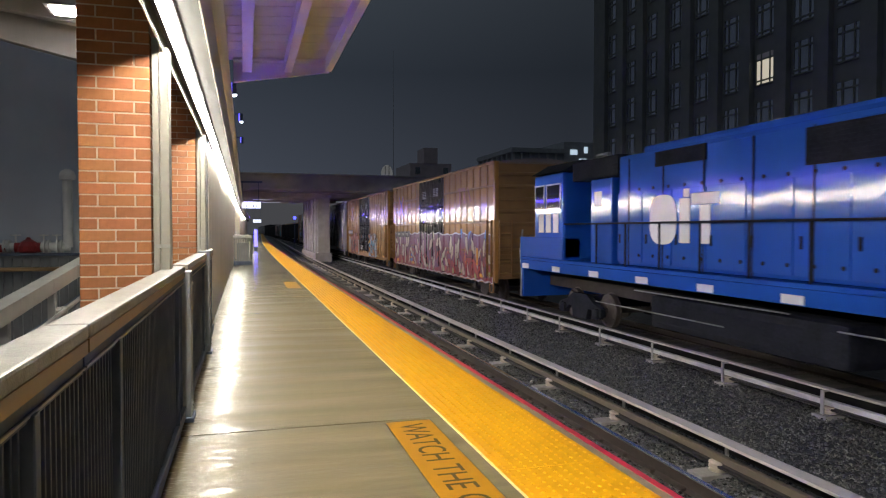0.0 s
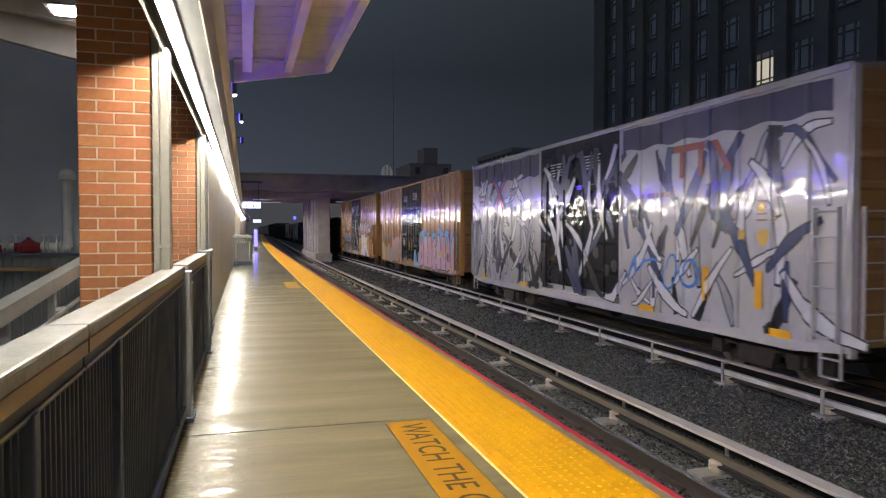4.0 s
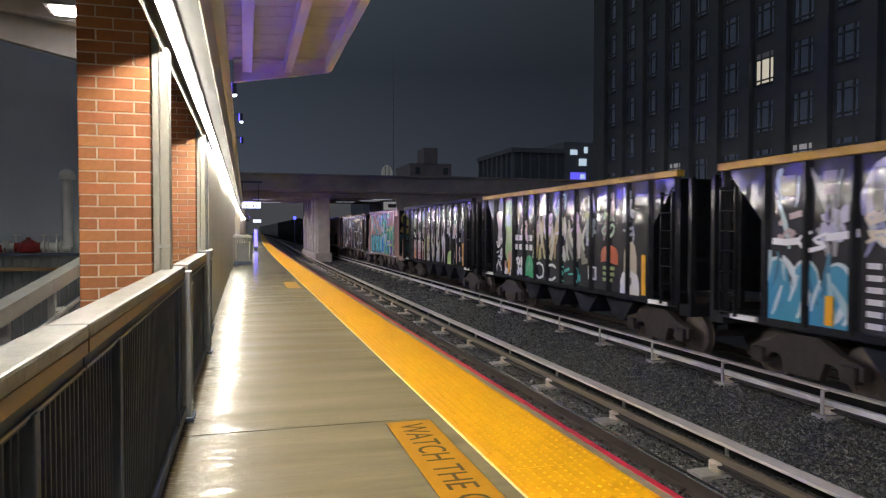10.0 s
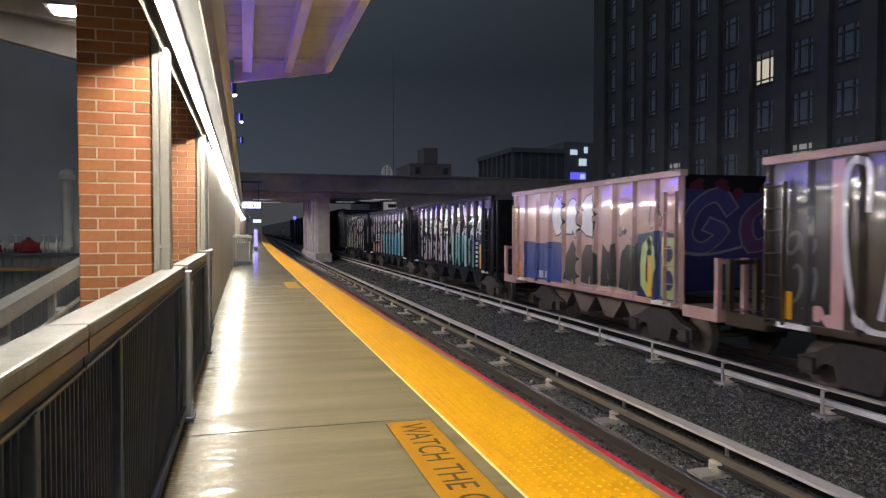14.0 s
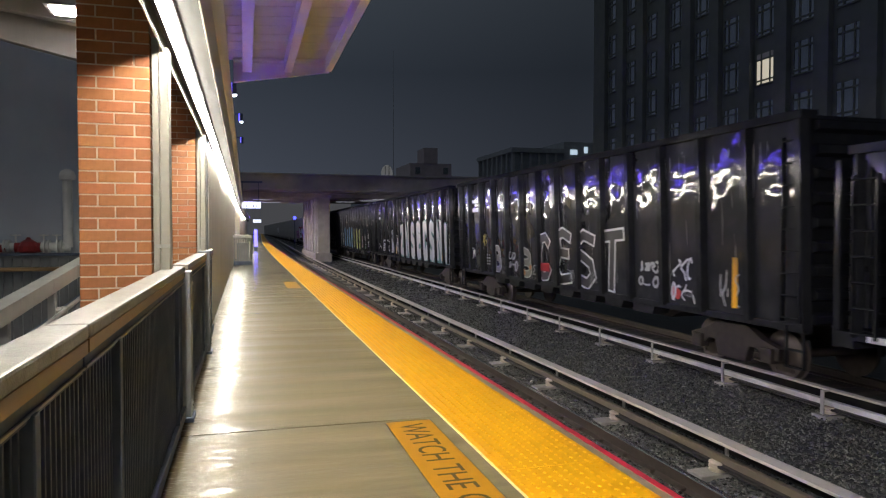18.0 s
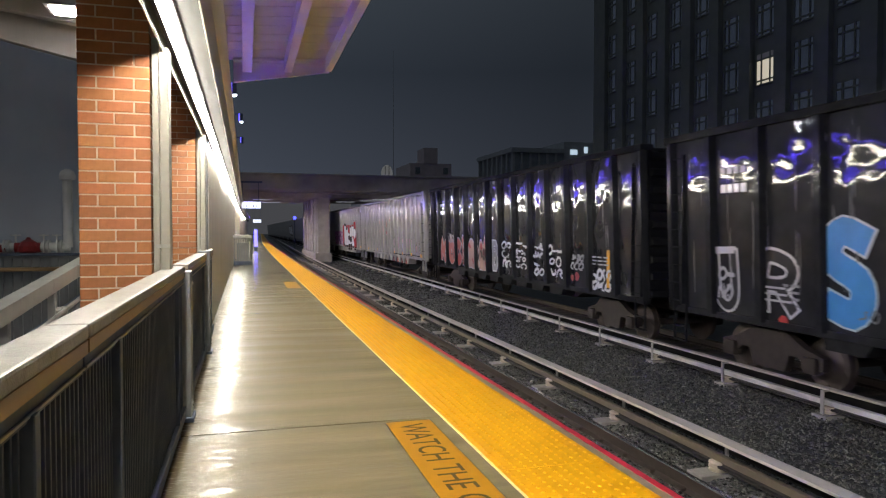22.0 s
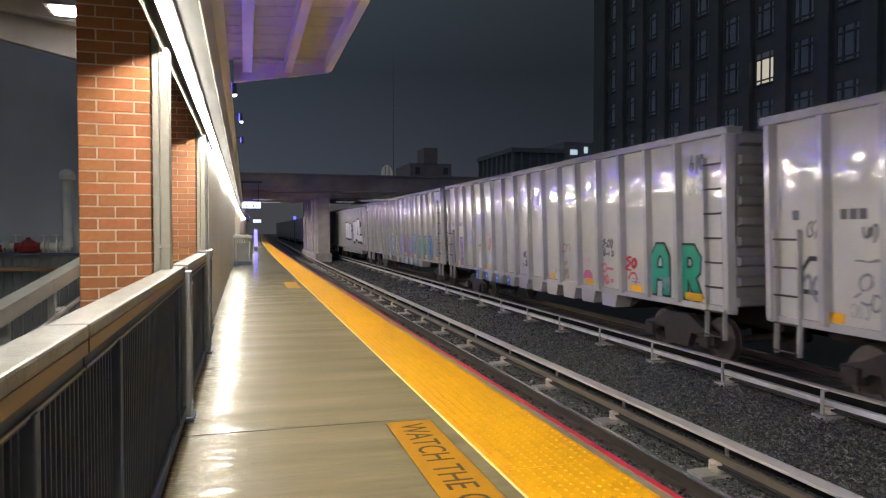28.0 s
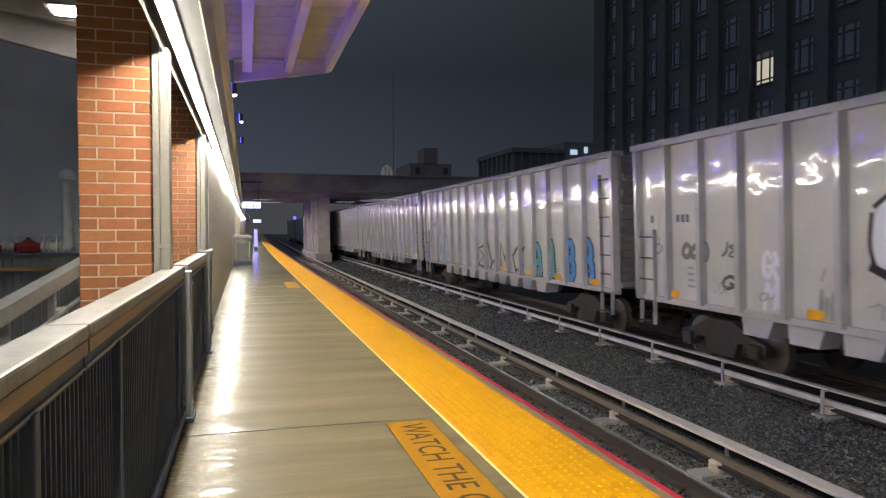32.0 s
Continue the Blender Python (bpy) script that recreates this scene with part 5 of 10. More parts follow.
def lettering(text, y_hi, y_lo, z0, z1, fills, line=(0.012, 0.012, 0.014), w=0.2, edge=0.045, wrap=False, shade=None, low=None, soft_=False, tilt=0.12, layer=0.0):
    """A row of painted letters, from y_hi (where it begins to be read) to y_lo."""
    def draw(sk, r):
        cell = (y_hi - y_lo) / len(text)
        fills_ = fills if isinstance(fills, list) else [fills]
        half = w / 2 + edge
        for i, ch in enumerate(text):
            if ch == " ":
                continue
            fill = fills_[i % len(fills_)]
            rim, under, inner = bmesh.new(), bmesh.new(), bmesh.new()
            shear, dz, grow = r.uniform(-tilt, tilt), r.uniform(-0.05, 0.05), r.uniform(0.94, 1.04)
            a, b = y_hi - i * cell - half * 0.9, y_hi - (i + 1) * cell + half * 0.9
            za, zb_ = z0 + half, z0 + (z1 - z0) * grow - half
            for j, stroke in enumerate(GLYPHS[ch]):
                pts = [(a + (b - a) * (u + shear * (v - 0.5)), za + (zb_ - za) * v + dz * v) for u, v in stroke]
                if soft_ and len(pts) > 2:
                    pts = curve_through(pts)
                off = 0.0007 * (j + 3 * (i % 2))
                if line:
                    ribbon(rim, pts, w + 2 * edge, -off - layer)
                if shade:
                    ribbon(under, [(p - 0.09, q - 0.09) for p, q in pts], w + 2 * edge, 0.006 - off - layer)
                if fill:
                    ribbon(inner, pts, w, -0.0055 - off - layer, 0.3)
            sk.lay("letter_shadow", under, paint(shade or BLACK), wrap)
            sk.lay("letter_outline", rim, paint(line or BLACK), wrap)
            sk.lay("painted_letter", inner, paint(fill or BLACK, low, z0, z1) if low else paint(fill or BLACK), wrap)
    return draw


def tag(y_hi, y_lo, z0, z1, rgb, n=3, thick=0.04, layer=0.0, rows=1):
    """Quick hand-sprayed loops, hooks and dashes, of no letter in particular."""
    def draw(sk, r):
        bm = bmesh.new()
        for row_ in range(rows):
            h = (z1 - z0) / rows * r.uniform(0.75, 0.95)
            zc = z0 + (z1 - z0) * (row_ + 0.5) / rows
            w_row = (y_hi - y_lo) * r.uniform(0.7, 1.0)
            yc = (y_hi + y_lo) / 2 + r.uniform(-0.1, 0.1) * (y_hi - y_lo)
            m = n + r.choice((0, 0, 1, 2))
            cell = w_row / m
            for i in range(m):
                y, kind = yc + w_row / 2 - (i + 0.5) * cell, r.random()
                hh, ww, sl = h * r.uniform(0.6, 1.05), cell * r.uniform(0.8, 1.3), r.uniform(0.0, 0.35)
                if kind < 0.4:
                    a0, turns, k = r.uniform(0, 6.28), r.uniform(0.6, 1.4) * r.choice((-1, 1)), 11
                    pts = [(0.5 * math.cos(a0 + turns * 6.28 * j / k) * (1 - 0.4 * j / k), 0.5 * math.sin(a0 + turns * 6.28 * j / k)) for j in range(k + 1)]
                elif kind < 0.75:
                    st = r.choice([g for c_ in "abcdefgh" for g in GLYPHS[c_]])
                    pts = curve_through([(u - 0.5, v - 0.5) for u, v in st], 3)
                elif kind < 0.9:
                    pts = curve_through([(r.uniform(-.5, .5), 0.5 - j / 3 + r.uniform(-.12, .12)) for j in range(4)], 3)
                else:
                    v = r.uniform(-0.4, 0.4)
                    pts = [(0.5, v), (0.0, v + r.uniform(-.1, .1)), (-0.5, v)]
                pts = [(y - (u + sl * v) * ww, zc + v * hh + r.uniform(-0.01, 0.01)) for u, v in pts]
                ribbon(bm, pts, thick * r.uniform(0.8, 1.5), -0.008 - layer - 0.0008 * (i % 6), 0.2, r.choice((0.0, 0.4)))
        sk.lay("sprayed_tag", bm, paint(rgb))
    return draw


def shards(y_hi, y_lo, z0, z1, colors, n, size=0.5, layer=0.0, wrap=True, line=None, steep=(0.5, 2.7), wide=(0.10, 0.26), joined=False):
    """Crowded slivers and hooks of paint with dark edges; joined: one faint layer of a single colour."""
    def draw(sk, r):
        layer_ = bmesh.new()
        for i in range(n):
            y, z = y_hi - (y_hi - y_lo) * (i + r.uniform(0.1, 0.9)) / n, r.uniform(z0, z1)
            a, L_ = r.uniform(*steep), size * r.uniform(0.6, 1.3)
            d, bend_ = Vector((math.cos(a), math.sin(a))), r.uniform(-0.5, 0.5)
            pts = [(y + d.x * L_ * (u - 0.5) - d.y * bend_ * L_ * (0.25 - (u - 0.5) ** 2), min(z1 + 0.1, max(z0, z + d.y * L_ * (u - 0.5) + d.x * bend_ * L_ * (0.25 - (u - 0.5) ** 2)))) for u in (0, 0.25, 0.5, 0.75, 1)]
            w, c, off = r.uniform(*wide), r.choice(colors), layer + 0.0022 * (i % 5)
            if joined:
                ribbon(layer_, pts, w, -off - 0.0011, 0.2, 0.6)
                continue
            if line:
                bm = bmesh.new()
                ribbon(bm, pts, w + 0.07, -off, 0.3, 0.55)
                sk.lay("sliver_outline", bm, paint(line), wrap)
            bm = bmesh.new()
            ribbon(bm, pts, w, -off - 0.0011, 0.2, 0.6)
            sk.lay("paint_sliver", bm, paint(c), wrap)
        sk.lay("paint_slivers", layer_, paint(colors[0]), wrap)
    return draw


def scallop(y_hi, y_lo, z0, z1, rgb, low=None, bumps=6, wrap=False, layer=0.0, line=None, flat=False):
    """A painted field with a lobed upper edge, or a ragged one where flat is set."""
    def draw(sk, r):
        for grow, col, x in ((0.05, line, 0.004), (0.0, rgb, 0.0)):
            if not col:
                continue
            bm = bmesh.new()
            n = max(8, int(abs(y_hi - y_lo) / 0.06))
            q = random.Random(bumps * 7 + int(100 * z1))
            ph = [q.uniform(0.75, 1.0) for _ in range(bumps + 1)]
            top, bot = [], []
            for i in range(n + 1):
                u = i / n
                b = u * bumps
                k = ph[min(int(b), bumps)]
                lobe = (abs(math.sin(math.pi * b)) ** 0.45) if not flat else 0.75 + 0.25 * math.sin(2.3 * b + ph[0] * 9) * math.sin(1.1 * b)
                zt_ = z0 + (z1 - z0) * (0.86 + 0.14 * lobe if flat else k * (0.55 + 0.45 * lobe)) + grow
                y = y_hi + grow - (y_hi - y_lo + 2 * grow) * u
                top.append(bm.verts.new((x - layer, y, zt_)))
                bot.append(bm.verts.new((x - layer, y, z0 - grow + 0.03 * math.sin(5 * u * bumps))))
            for i in range(n):
                bm.faces.new((top[i], top[i + 1], bot[i + 1], bot[i]))
            sk.lay("painted_field", bm, paint(col, low, z0, z1) if (low and col is rgb) else paint(col), wrap)
    return draw


def streaks(y_hi, y_lo, z0, z1, rgb, n, w=0.02):
    """Pale runs of dirty rain down a side."""
    def draw(sk, r):
        bm = bmesh.new()
        for i in range(n):
            y, a = r.uniform(y_lo, y_hi), r.uniform(z0, z1)
            b = min(z1, a + r.uniform(0.2, 1.1))
            ribbon(bm, [(y, a), (y + r.uniform(-0.012, 0.012), (a + b) / 2), (y, b)], w * r.uniform(0.4, 1.6), -0.001 - 0.00002 * i, 0.0, 0.7)
        sk.lay("rain_streaks", bm, paint(rgb))
    return draw


def dots(y_hi, y_lo, z0, z1, rgb, n=14, size=0.12, layer=0.004):
    def draw(sk, r):
        for i in range(n):
            y, z, s_ = r.uniform(y_lo, y_hi), r.uniform(z0, z1), size * r.uniform(0.5, 1.2)
            ph = r.uniform(0, 6)
            bm = bmesh.new()
            bm.faces.new([bm.verts.new((-layer - 0.0004 * i, y + s_ * math.cos(a) * (1 + 0.2 * math.sin(3 * a + ph)), z + s_ * math.sin(a))) for a in [2 * math.pi * k / 10 for k in range(10)]])
            sk.lay("paint_spot", bm, paint(rgb))
    return draw


def bars(y_hi, y_lo, z0, z1, rgb, rows=3, cols=1, fill=0.55, layer=0.0, plate=None):
    """Unreadable small writing as plain bars, on a plate if given."""
    def draw(sk, r):
        if plate:
            b = bmesh.new()
            b.faces.new([b.verts.new((0.002 - layer, y, z)) for y, z in ((y_hi + .05, z0 - .05), (y_lo - .05, z0 - .05), (y_lo - .05, z1 + .05), (y_hi + .05, z1 + .05))])
            sk.lay("number_plate", b, paint(plate))
        dz, dy_ = (z1 - z0) / rows, (y_hi - y_lo) / cols
        for j in range(rows):
            for i in range(cols):
                a = y_hi - (i + 0.08) * dy_
                b = y_hi - (i + r.uniform(0.72, 0.94)) * dy_
                z = z0 + (j + 0.5) * dz
                h = dz * fill / 2
                bm = bmesh.new()
                bm.faces.new([bm.verts.new((-0.006 - layer, y, q)) for y, q in ((a, z - h), (b, z - h), (b, z + h), (a, z + h))])
                sk.lay("writing_bar", bm, paint(rgb))
    return draw


def spike(pts, rgb, layer=0.0, wrap=False, line=None, rounded=False, edge=0.09):
    """One flat painted shape with the given (y, z) corners, edged with a line if one is given."""
    def draw(sk, r):
        ring = [tuple(p) for p in pts]
        if rounded:
            m = len(ring)
            ring = curve_through(ring[-1:] + ring + ring[:2], 4)[4:4 + 4 * m]
        if line:
            bm = bmesh.new()
            ribbon(bm, ring + ring[:1], edge, -0.002 - layer)
            sk.lay("shape_outline", bm, paint(line), wrap)
        bm = bmesh.new()
        bm.faces.new([bm.verts.new((-0.003 - layer, y, z)) for y, z in ring])
        sk.lay("painted_shape", bm, paint(rgb), wrap)
    return draw


def stroke(pts, rgb, w, layer=0.0, taper=0.0):
    """One long sprayed line, carried over the ribs."""
    def draw(sk, r):
        bm = bmesh.new()
        ribbon(bm, curve_through(pts, 6), w, -0.012 - layer, 0.35, taper)
        sk.lay("sprayed_line", bm, paint(rgb), True)
    return draw


def decorate(sk, art, seed):
    r = random.Random(seed)
    for draw in art:
        draw(sk, r)


def reflectors(t, face, ys, z, w=0.42, h=0.13, rgb=(0.85, 0.42, 0.02)):
    for y in ys:
        bm = bmesh.new()
        box(bm, face - 0.012, face - 0.002, y, y + w, z, z + h)
        part("reflector", bm, paint(rgb), t)


# ---- boxcars ----
def boxcar(s, label, body, grid, seed, art, logo=True):
    L, H0, H1, W = 15.95, 0.88, 4.72, 1.58
    t = thing("boxcar", (TRACK, s, RAIL), label, "boxcar", "boxcars of the freight train")
    d0, d1 = 5.9, 10.1
    bm = bmesh.new()
    box(bm, -W + 0.03, W, 0.02, L - 0.02, H0, H1)
    part("body_core", bm, body, t)
    posts = []
    for a, b, nm in ((0.0, d0, 8), (d1, L, 7 if grid else 8)):
        w = (b - a) / nm
        for k in range(nm):
            bm = bmesh.new()
            ya, yb = a + k * w, a + (k + 1) * w
            # panel bowed out a little between its posts
            cols = [ya + 0.05 + (w - 0.1) * i / 6 for i in range(7)]
            rows = [H0, 1.6, 2.4, 3.2, 4.0, H1]
            bow = [0, .55, .9, 1, .9, .55, 0]
            vs = [[bm.verts.new((-W + 0.01 - 0.020 * bow[i], y, z)) for i, y in enumerate(cols)] for z in rows]
            for p, q in zip(vs, vs[1:]):
                for i in range(6):
                    bm.faces.new((p[i + 1], p[i], q[i], q[i + 1]))
            part("side_panel", bm, body, t, smooth=True)
        for k in range(nm + 1):
            y = min(max(a + k * w, 0.05), L - 0.05)
            posts.append(y)
            bm = bmesh.new()
            slab(bm, [(-W + 0.02, y - 0.06), (-W - 0.03, y - 0.03), (-W - 0.03, y + 0.03), (-W + 0.02, y + 0.06)], "z", H0, H1)
            part("side_post", bm, BOX_POST if body is BOX_Y else body, t)
        if grid:
            for z in (1.75, 2.75, 3.95):
                bm = bmesh.new()
                slab(bm, [(-W - 0.026, z - 0.02), (-W + 0.01, z - 0.05), (-W + 0.01, z + 0.05), (-W - 0.026, z + 0.02)], "y", a, b)
                part("side_rail", bm, BOX_POST if body is BOX_Y else body, t)
    # plug doors
    for a, b in ((d0 + 0.05, 8.0), (8.0, d1 - 0.05)):
        door = new("door")
        door.parent = t
        tagged(door, label="black plug door with horizontal ribs")
        bm = bmesh.new()
        box(bm, -W - 0.03, -W + 0.02, a + 0.02, b - 0.02, H0 + 0.2, 3.55)
        part("door_leaf", bm, BLACK_P, door)
        for z in (1.5, 2.15, 2.75, 3.4):
            bm = bmesh.new()
            soft_box(bm, -W - 0.055, -W - 0.028, a + 0.05, b - 0.05, z, z + 0.07, 0.01)
            part("door_rib", bm, BLACK_RIB, door)
        for k in (0.25, 0.75):
            y = a + (b - a) * k
            bm = bmesh.new()
            tube(bm, (-W - 0.08, y, H0 + 0.1), (-W - 0.08, y, 3.5), 0.02, 6)
            part("lock_bar", bm, BLACK_RIB, door)
    bm = bmesh.new()
    box(bm, -W - 0.025, -W + 0.02, d0 + 0.06, d1 - 0.06, 3.56, H1 - 0.06)
    part("door_header", bm, BLACK_P, t, "black header panel over the doors")
    # sills, chords, ends, roof
    bm = bmesh.new()
    slab(bm, [(0.1, H0), (L - 0.1, H0), (L - 0.1, 0.80), (L - 1.0, 0.70), (1.0, 0.70), (0.1, 0.80)], "x", -W - 0.01, -W + 0.08)
    part("side_sill", bm, body, t, "deep side sill")
    bm = bmesh.new()
    soft_box(bm, -W - 0.05, -W + 0.05, 0.0, L, H1 - 0.07, H1 + 0.03, 0.012)
    part("top_chord", bm, body, t)
    bm = bmesh.new()
    slab(bm, [(-W - 0.02, H1 + 0.01), (0, H1 + 0.17), (W + 0.02, H1 + 0.01), (W, H1 - 0.05), (-W, H1 - 0.05)], "y", 0.0, L)
    part("roof", bm, BOX_ROOF, t, "dull zinc roof")
    for k in range(13):
        bm = bmesh.new()
        y = 0.3 + k * 1.25
        slab(bm, [(-W - 0.02, H1 + 0.02), (0, H1 + 0.2), (W, H1 + 0.02), (W, H1), (0, H1 + 0.16), (-W, H1)], "y", y, y + 0.06)
        part("roof_seam", bm, BOX_ROOF, t)
    bm = bmesh.new()
    box(bm, -W + 0.05, W - 0.05, 0.0, 0.02, H0, H1)
    part("end_sheet", bm, BOX_END, t, "brown corrugated end")
    for k in range(9):
        z = 1.05 + k * 0.41
        bm = bmesh.new()
        slab(bm, [(0.01, z - 0.08), (-0.055, z - 0.03), (-0.055, z + 0.03), (0.01, z + 0.08)], "x", -W + 0.12, W - 0.12)
        part("end_rib", bm, BOX_END, t)
    for x in (-W, W - 0.12):
        bm = bmesh.new()
        box(bm, x, x + 0.12, -0.03, 0.03, 0.75, H1)
        part("corner_post", bm, body, t)
    bm = bmesh.new()
    box(bm, -0.35, 0.35, 0.3, L - 0.3, 0.62, H0)
    part("centre_sill", bm, TRUCK, t)
    bm = bmesh.new()
    tube(bm, (-0.9, 7.2, 0.62), (-0.9, 8.9, 0.62), 0.2, 10)
    part("air_tank", bm, TRUCK, t)
    iron = BOX_POST if body is BOX_Y else BOX_SILVER
    ladder(t, -W - 0.03, 0.12, 1.0, 2.75, 0.42, 5, material=iron)
    ladder(t, -W - 0.03, L - 0.54, 1.0, 2.75, 0.42, 5, material=iron)
    ladder(t, -W + 0.15, -0.1, 1.0, 2.75, 0.42, 5, "y", material=iron)
    stirrup(t, -W, 0.12, material=iron)
    stirrup(t, -W, L - 0.47, material=iron)
    running_gear(t, s, L, 2.3)
    # lettering bars, reflectors and emblem
    face = -W - 0.02
    skin = Skin(t, -W - 0.016, posts, 0.022, 0.032, 0.06, plateau=(d0 + 0.03, d1 - 0.03, -W - 0.062))
    decorate(skin, art, seed)
    decorate(Skin(t, -W - 0.03), [bars(9.45, 8.7, 3.86, 4.22, (0.5, 0.5, 0.52), 5, 2, 0.42), bars(7.6, 6.7, 3.9, 4.26, (0.5, 0.5, 0.52), 5, 2, 0.42)], seed + 2)
    decorate(skin, [bars(15.3, 14.6, 3.35, 3.7, (0.2, 0.1, 0.035), 2, 1, 0.4), bars(12.5, 11.6, 3.55, 3.8, (0.2, 0.1, 0.035), 2, 1, 0.4), bars(5.2, 3.9, 3.1, 3.25, (0.3, 0.15, 0.05), 1, 4, 0.6),
                    bars(1.8, 1.2, 2.6, 3.0, (0.3, 0.15, 0.05), 4, 1, 0.3), bars(12.9, 12.6, 2.55, 2.8, (0.25, 0.12, 0.04), 2, 1, 0.4)], seed + 3)
    reflectors(t, face, (1.0, 11.0, 14.4) if grid else (1.0, 4.6, 11.0, 14.4), 0.86, 0.5, 0.12)
    for y in (1.6, 2.9):
        bm = bmesh.new()
        box(bm, face - 0.02, face - 0.012, y, y + 0.16, 1.25, 1.85)
        part("reflector", bm, paint((0.85, 0.42, 0.02)), t)
    if logo:
        c = 13.8 if grid else 13.2
        red, blue = (0.55, 0.05, 0.035), (0.04, 0.06, 0.34)
        em = [((c + 0.5, 3.16), (c - 0.5, 4.14), 0.072, red), ((c + 0.5, 3.16), (c - 0.5, 4.14), -0.072, blue),
              ((c - 0.5, 3.16), (c + 0.5, 4.14), 0.072, blue), ((c - 0.5, 3.16), (c + 0.5, 4.14), -0.072, red)]
        for i, ((ya, za), (yb, zb), off, rgb) in enumerate(em):
            b = bmesh.new()
            d = Vector((yb - ya, zb - za)).normalized()
            q = Vector((-d.y, d.x))
            o, c = q * 0.052, q * off
            xx = face - 0.02 - 0.003 * i
            slab(b, [(ya + o.x + c.x, za + o.y + c.y), (yb + o.x + c.x, zb + o.y + c.y), (yb - o.x + c.x, zb - o.y + c.y), (ya - o.x + c.x, za - o.y + c.y)], "x", xx - 0.002, xx)
            part("emblem_bar", b, paint(rgb), t, "red and blue crossed emblem")
        faded = paint((0.26, 0.065, 0.03))
        for ya, yb, za, zb in ((3.02, 3.95, 3.93, 4.06), (3.08, 3.22, 3.45, 3.93), (3.62, 3.76, 3.45, 3.93)):
            b = bmesh.new()
            box(b, face - 0.018, face - 0.012, ya, yb, za, zb)
            part("faded_red_mark", b, faded, t, "faded red plain mark")
        b = bmesh.new()
        slab(b, [(2.3, 3.5), (2.46, 3.5), (2.86, 4.05), (2.70, 4.05)], "x", face - 0.018, face - 0.012)
        part("faded_red_mark", b, faded, t, "faded red plain mark")
    VEHICLES.append((t, s))
    return t


# ---- open-top cars ----
def ribbed_side(t, L, zb, zt, W, ribs, body, rib, rib_w=0.12, rib_d=0.11, chord=None, bow=0.022, lean=0.0, open_ends=False):
    """ribs: the places of the ribs along the side. open_ends: the first and last bay are cut away under a slope."""
    last = len(ribs) - 2
    for k, (a, b) in enumerate(zip(ribs, ribs[1:])):
        if open_ends and k in (0, last):
            bm = bmesh.new()
            y0, y1 = (a, b) if k == 0 else (b, a)
            slab(bm, [(y0, zt - 0.05), (y1, zt - 0.05), (y1, zt - 1.05)], "x", -W - 0.004, -W + 0.01)
            part("end_gusset", bm, body, t)
            continue
        bm = bmesh.new()
        lo, hi = a + rib_w * 0.4, b - rib_w * 0.4
        cols = [lo + (hi - lo) * i / 4 for i in range(5)]
        rows = [zb + (zt - zb) * i / 4 for i in range(5)]
        vs = [[bm.verts.new((-W - bow * (0, .75, 1, .75, 0)[i] - lean * (z - zb) / (zt - zb), y, z)) for i, y in enumerate(cols)] for z in rows]
        for p, q in zip(vs, vs[1:]):
            for i in range(4):
                bm.faces.new((p[i + 1], p[i], q[i], q[i + 1]))
        part("side_panel", bm, body, t, smooth=True)
    rm = bmesh.new()
    slab(rm, [(-W + 0.01, -rib_w / 2), (-W - rib_d, -rib_w / 2 + 0.045), (-W - rib_d, rib_w / 2 - 0.045), (-W + 0.01, rib_w / 2)], "z", zb - 0.05, zt - 0.06)
    for v in rm.verts:
        v.co.x -= lean * (v.co.z - zb) / (zt - zb)
    rme = mesh_of("side_rib", rm, rib)
    for y in ribs:
        piece("side_rib", rme, t, (0, min(max(y, 0.07), L - 0.07), 0))
    bm = bmesh.new()
    soft_box(bm, -W - rib_d - lean - 0.02, -W + 0.06, -0.05, L + 0.05, zt - 0.06, zt + 0.07, 0.015)
    part("top_chord", bm, chord or rib, t)
    bm = bmesh.new()
    soft_box(bm, W - 0.06, W + 0.08, -0.05, L + 0.05, zt - 0.06, zt + 0.07, 0.015)
    part("top_chord", bm, chord or rib, t)
    bm = bmesh.new()
    box(bm, -W + 0.012, -W + 0.04, ribs[1] if open_ends else 0, ribs[-2] if open_ends else L, zb, zt - 0.05)
    part("side_backing", bm, rib, t)
    bm = bmesh.new()
    box(bm, W - 0.04, W, 0, L, zb, zt - 0.05)
    part("far_side", bm, rib, t)
    bm = bmesh.new()
    soft_box(bm, -W - 0.05, -W + 0.06, 0, L, zb - 0.12, zb - 0.002, 0.012)
    part("bottom_chord", bm, rib, t)


def ribbed_end(t, y, zb, zt, W, rib, n=9, sign=-1):
    bm = bmesh.new()
    box(bm, -W + 0.05, W - 0.05, min(y, y - sign * 0.03), max(y, y - sign * 0.03), zb, zt)
    part("end_sheet", bm, rib, t)
    for k in range(n):
        z = zb + 0.1 + (zt - zb - 0.25) * k / (n - 1)
        bm = bmesh.new()
        slab(bm, [(y, z - 0.10), (y + sign * 0.13, z - 0.055), (y + sign * 0.13, z + 0.055), (y, z + 0.10)], "x", -W + 0.02, W - 0.02)
        part("end_rib", bm, rib, t)


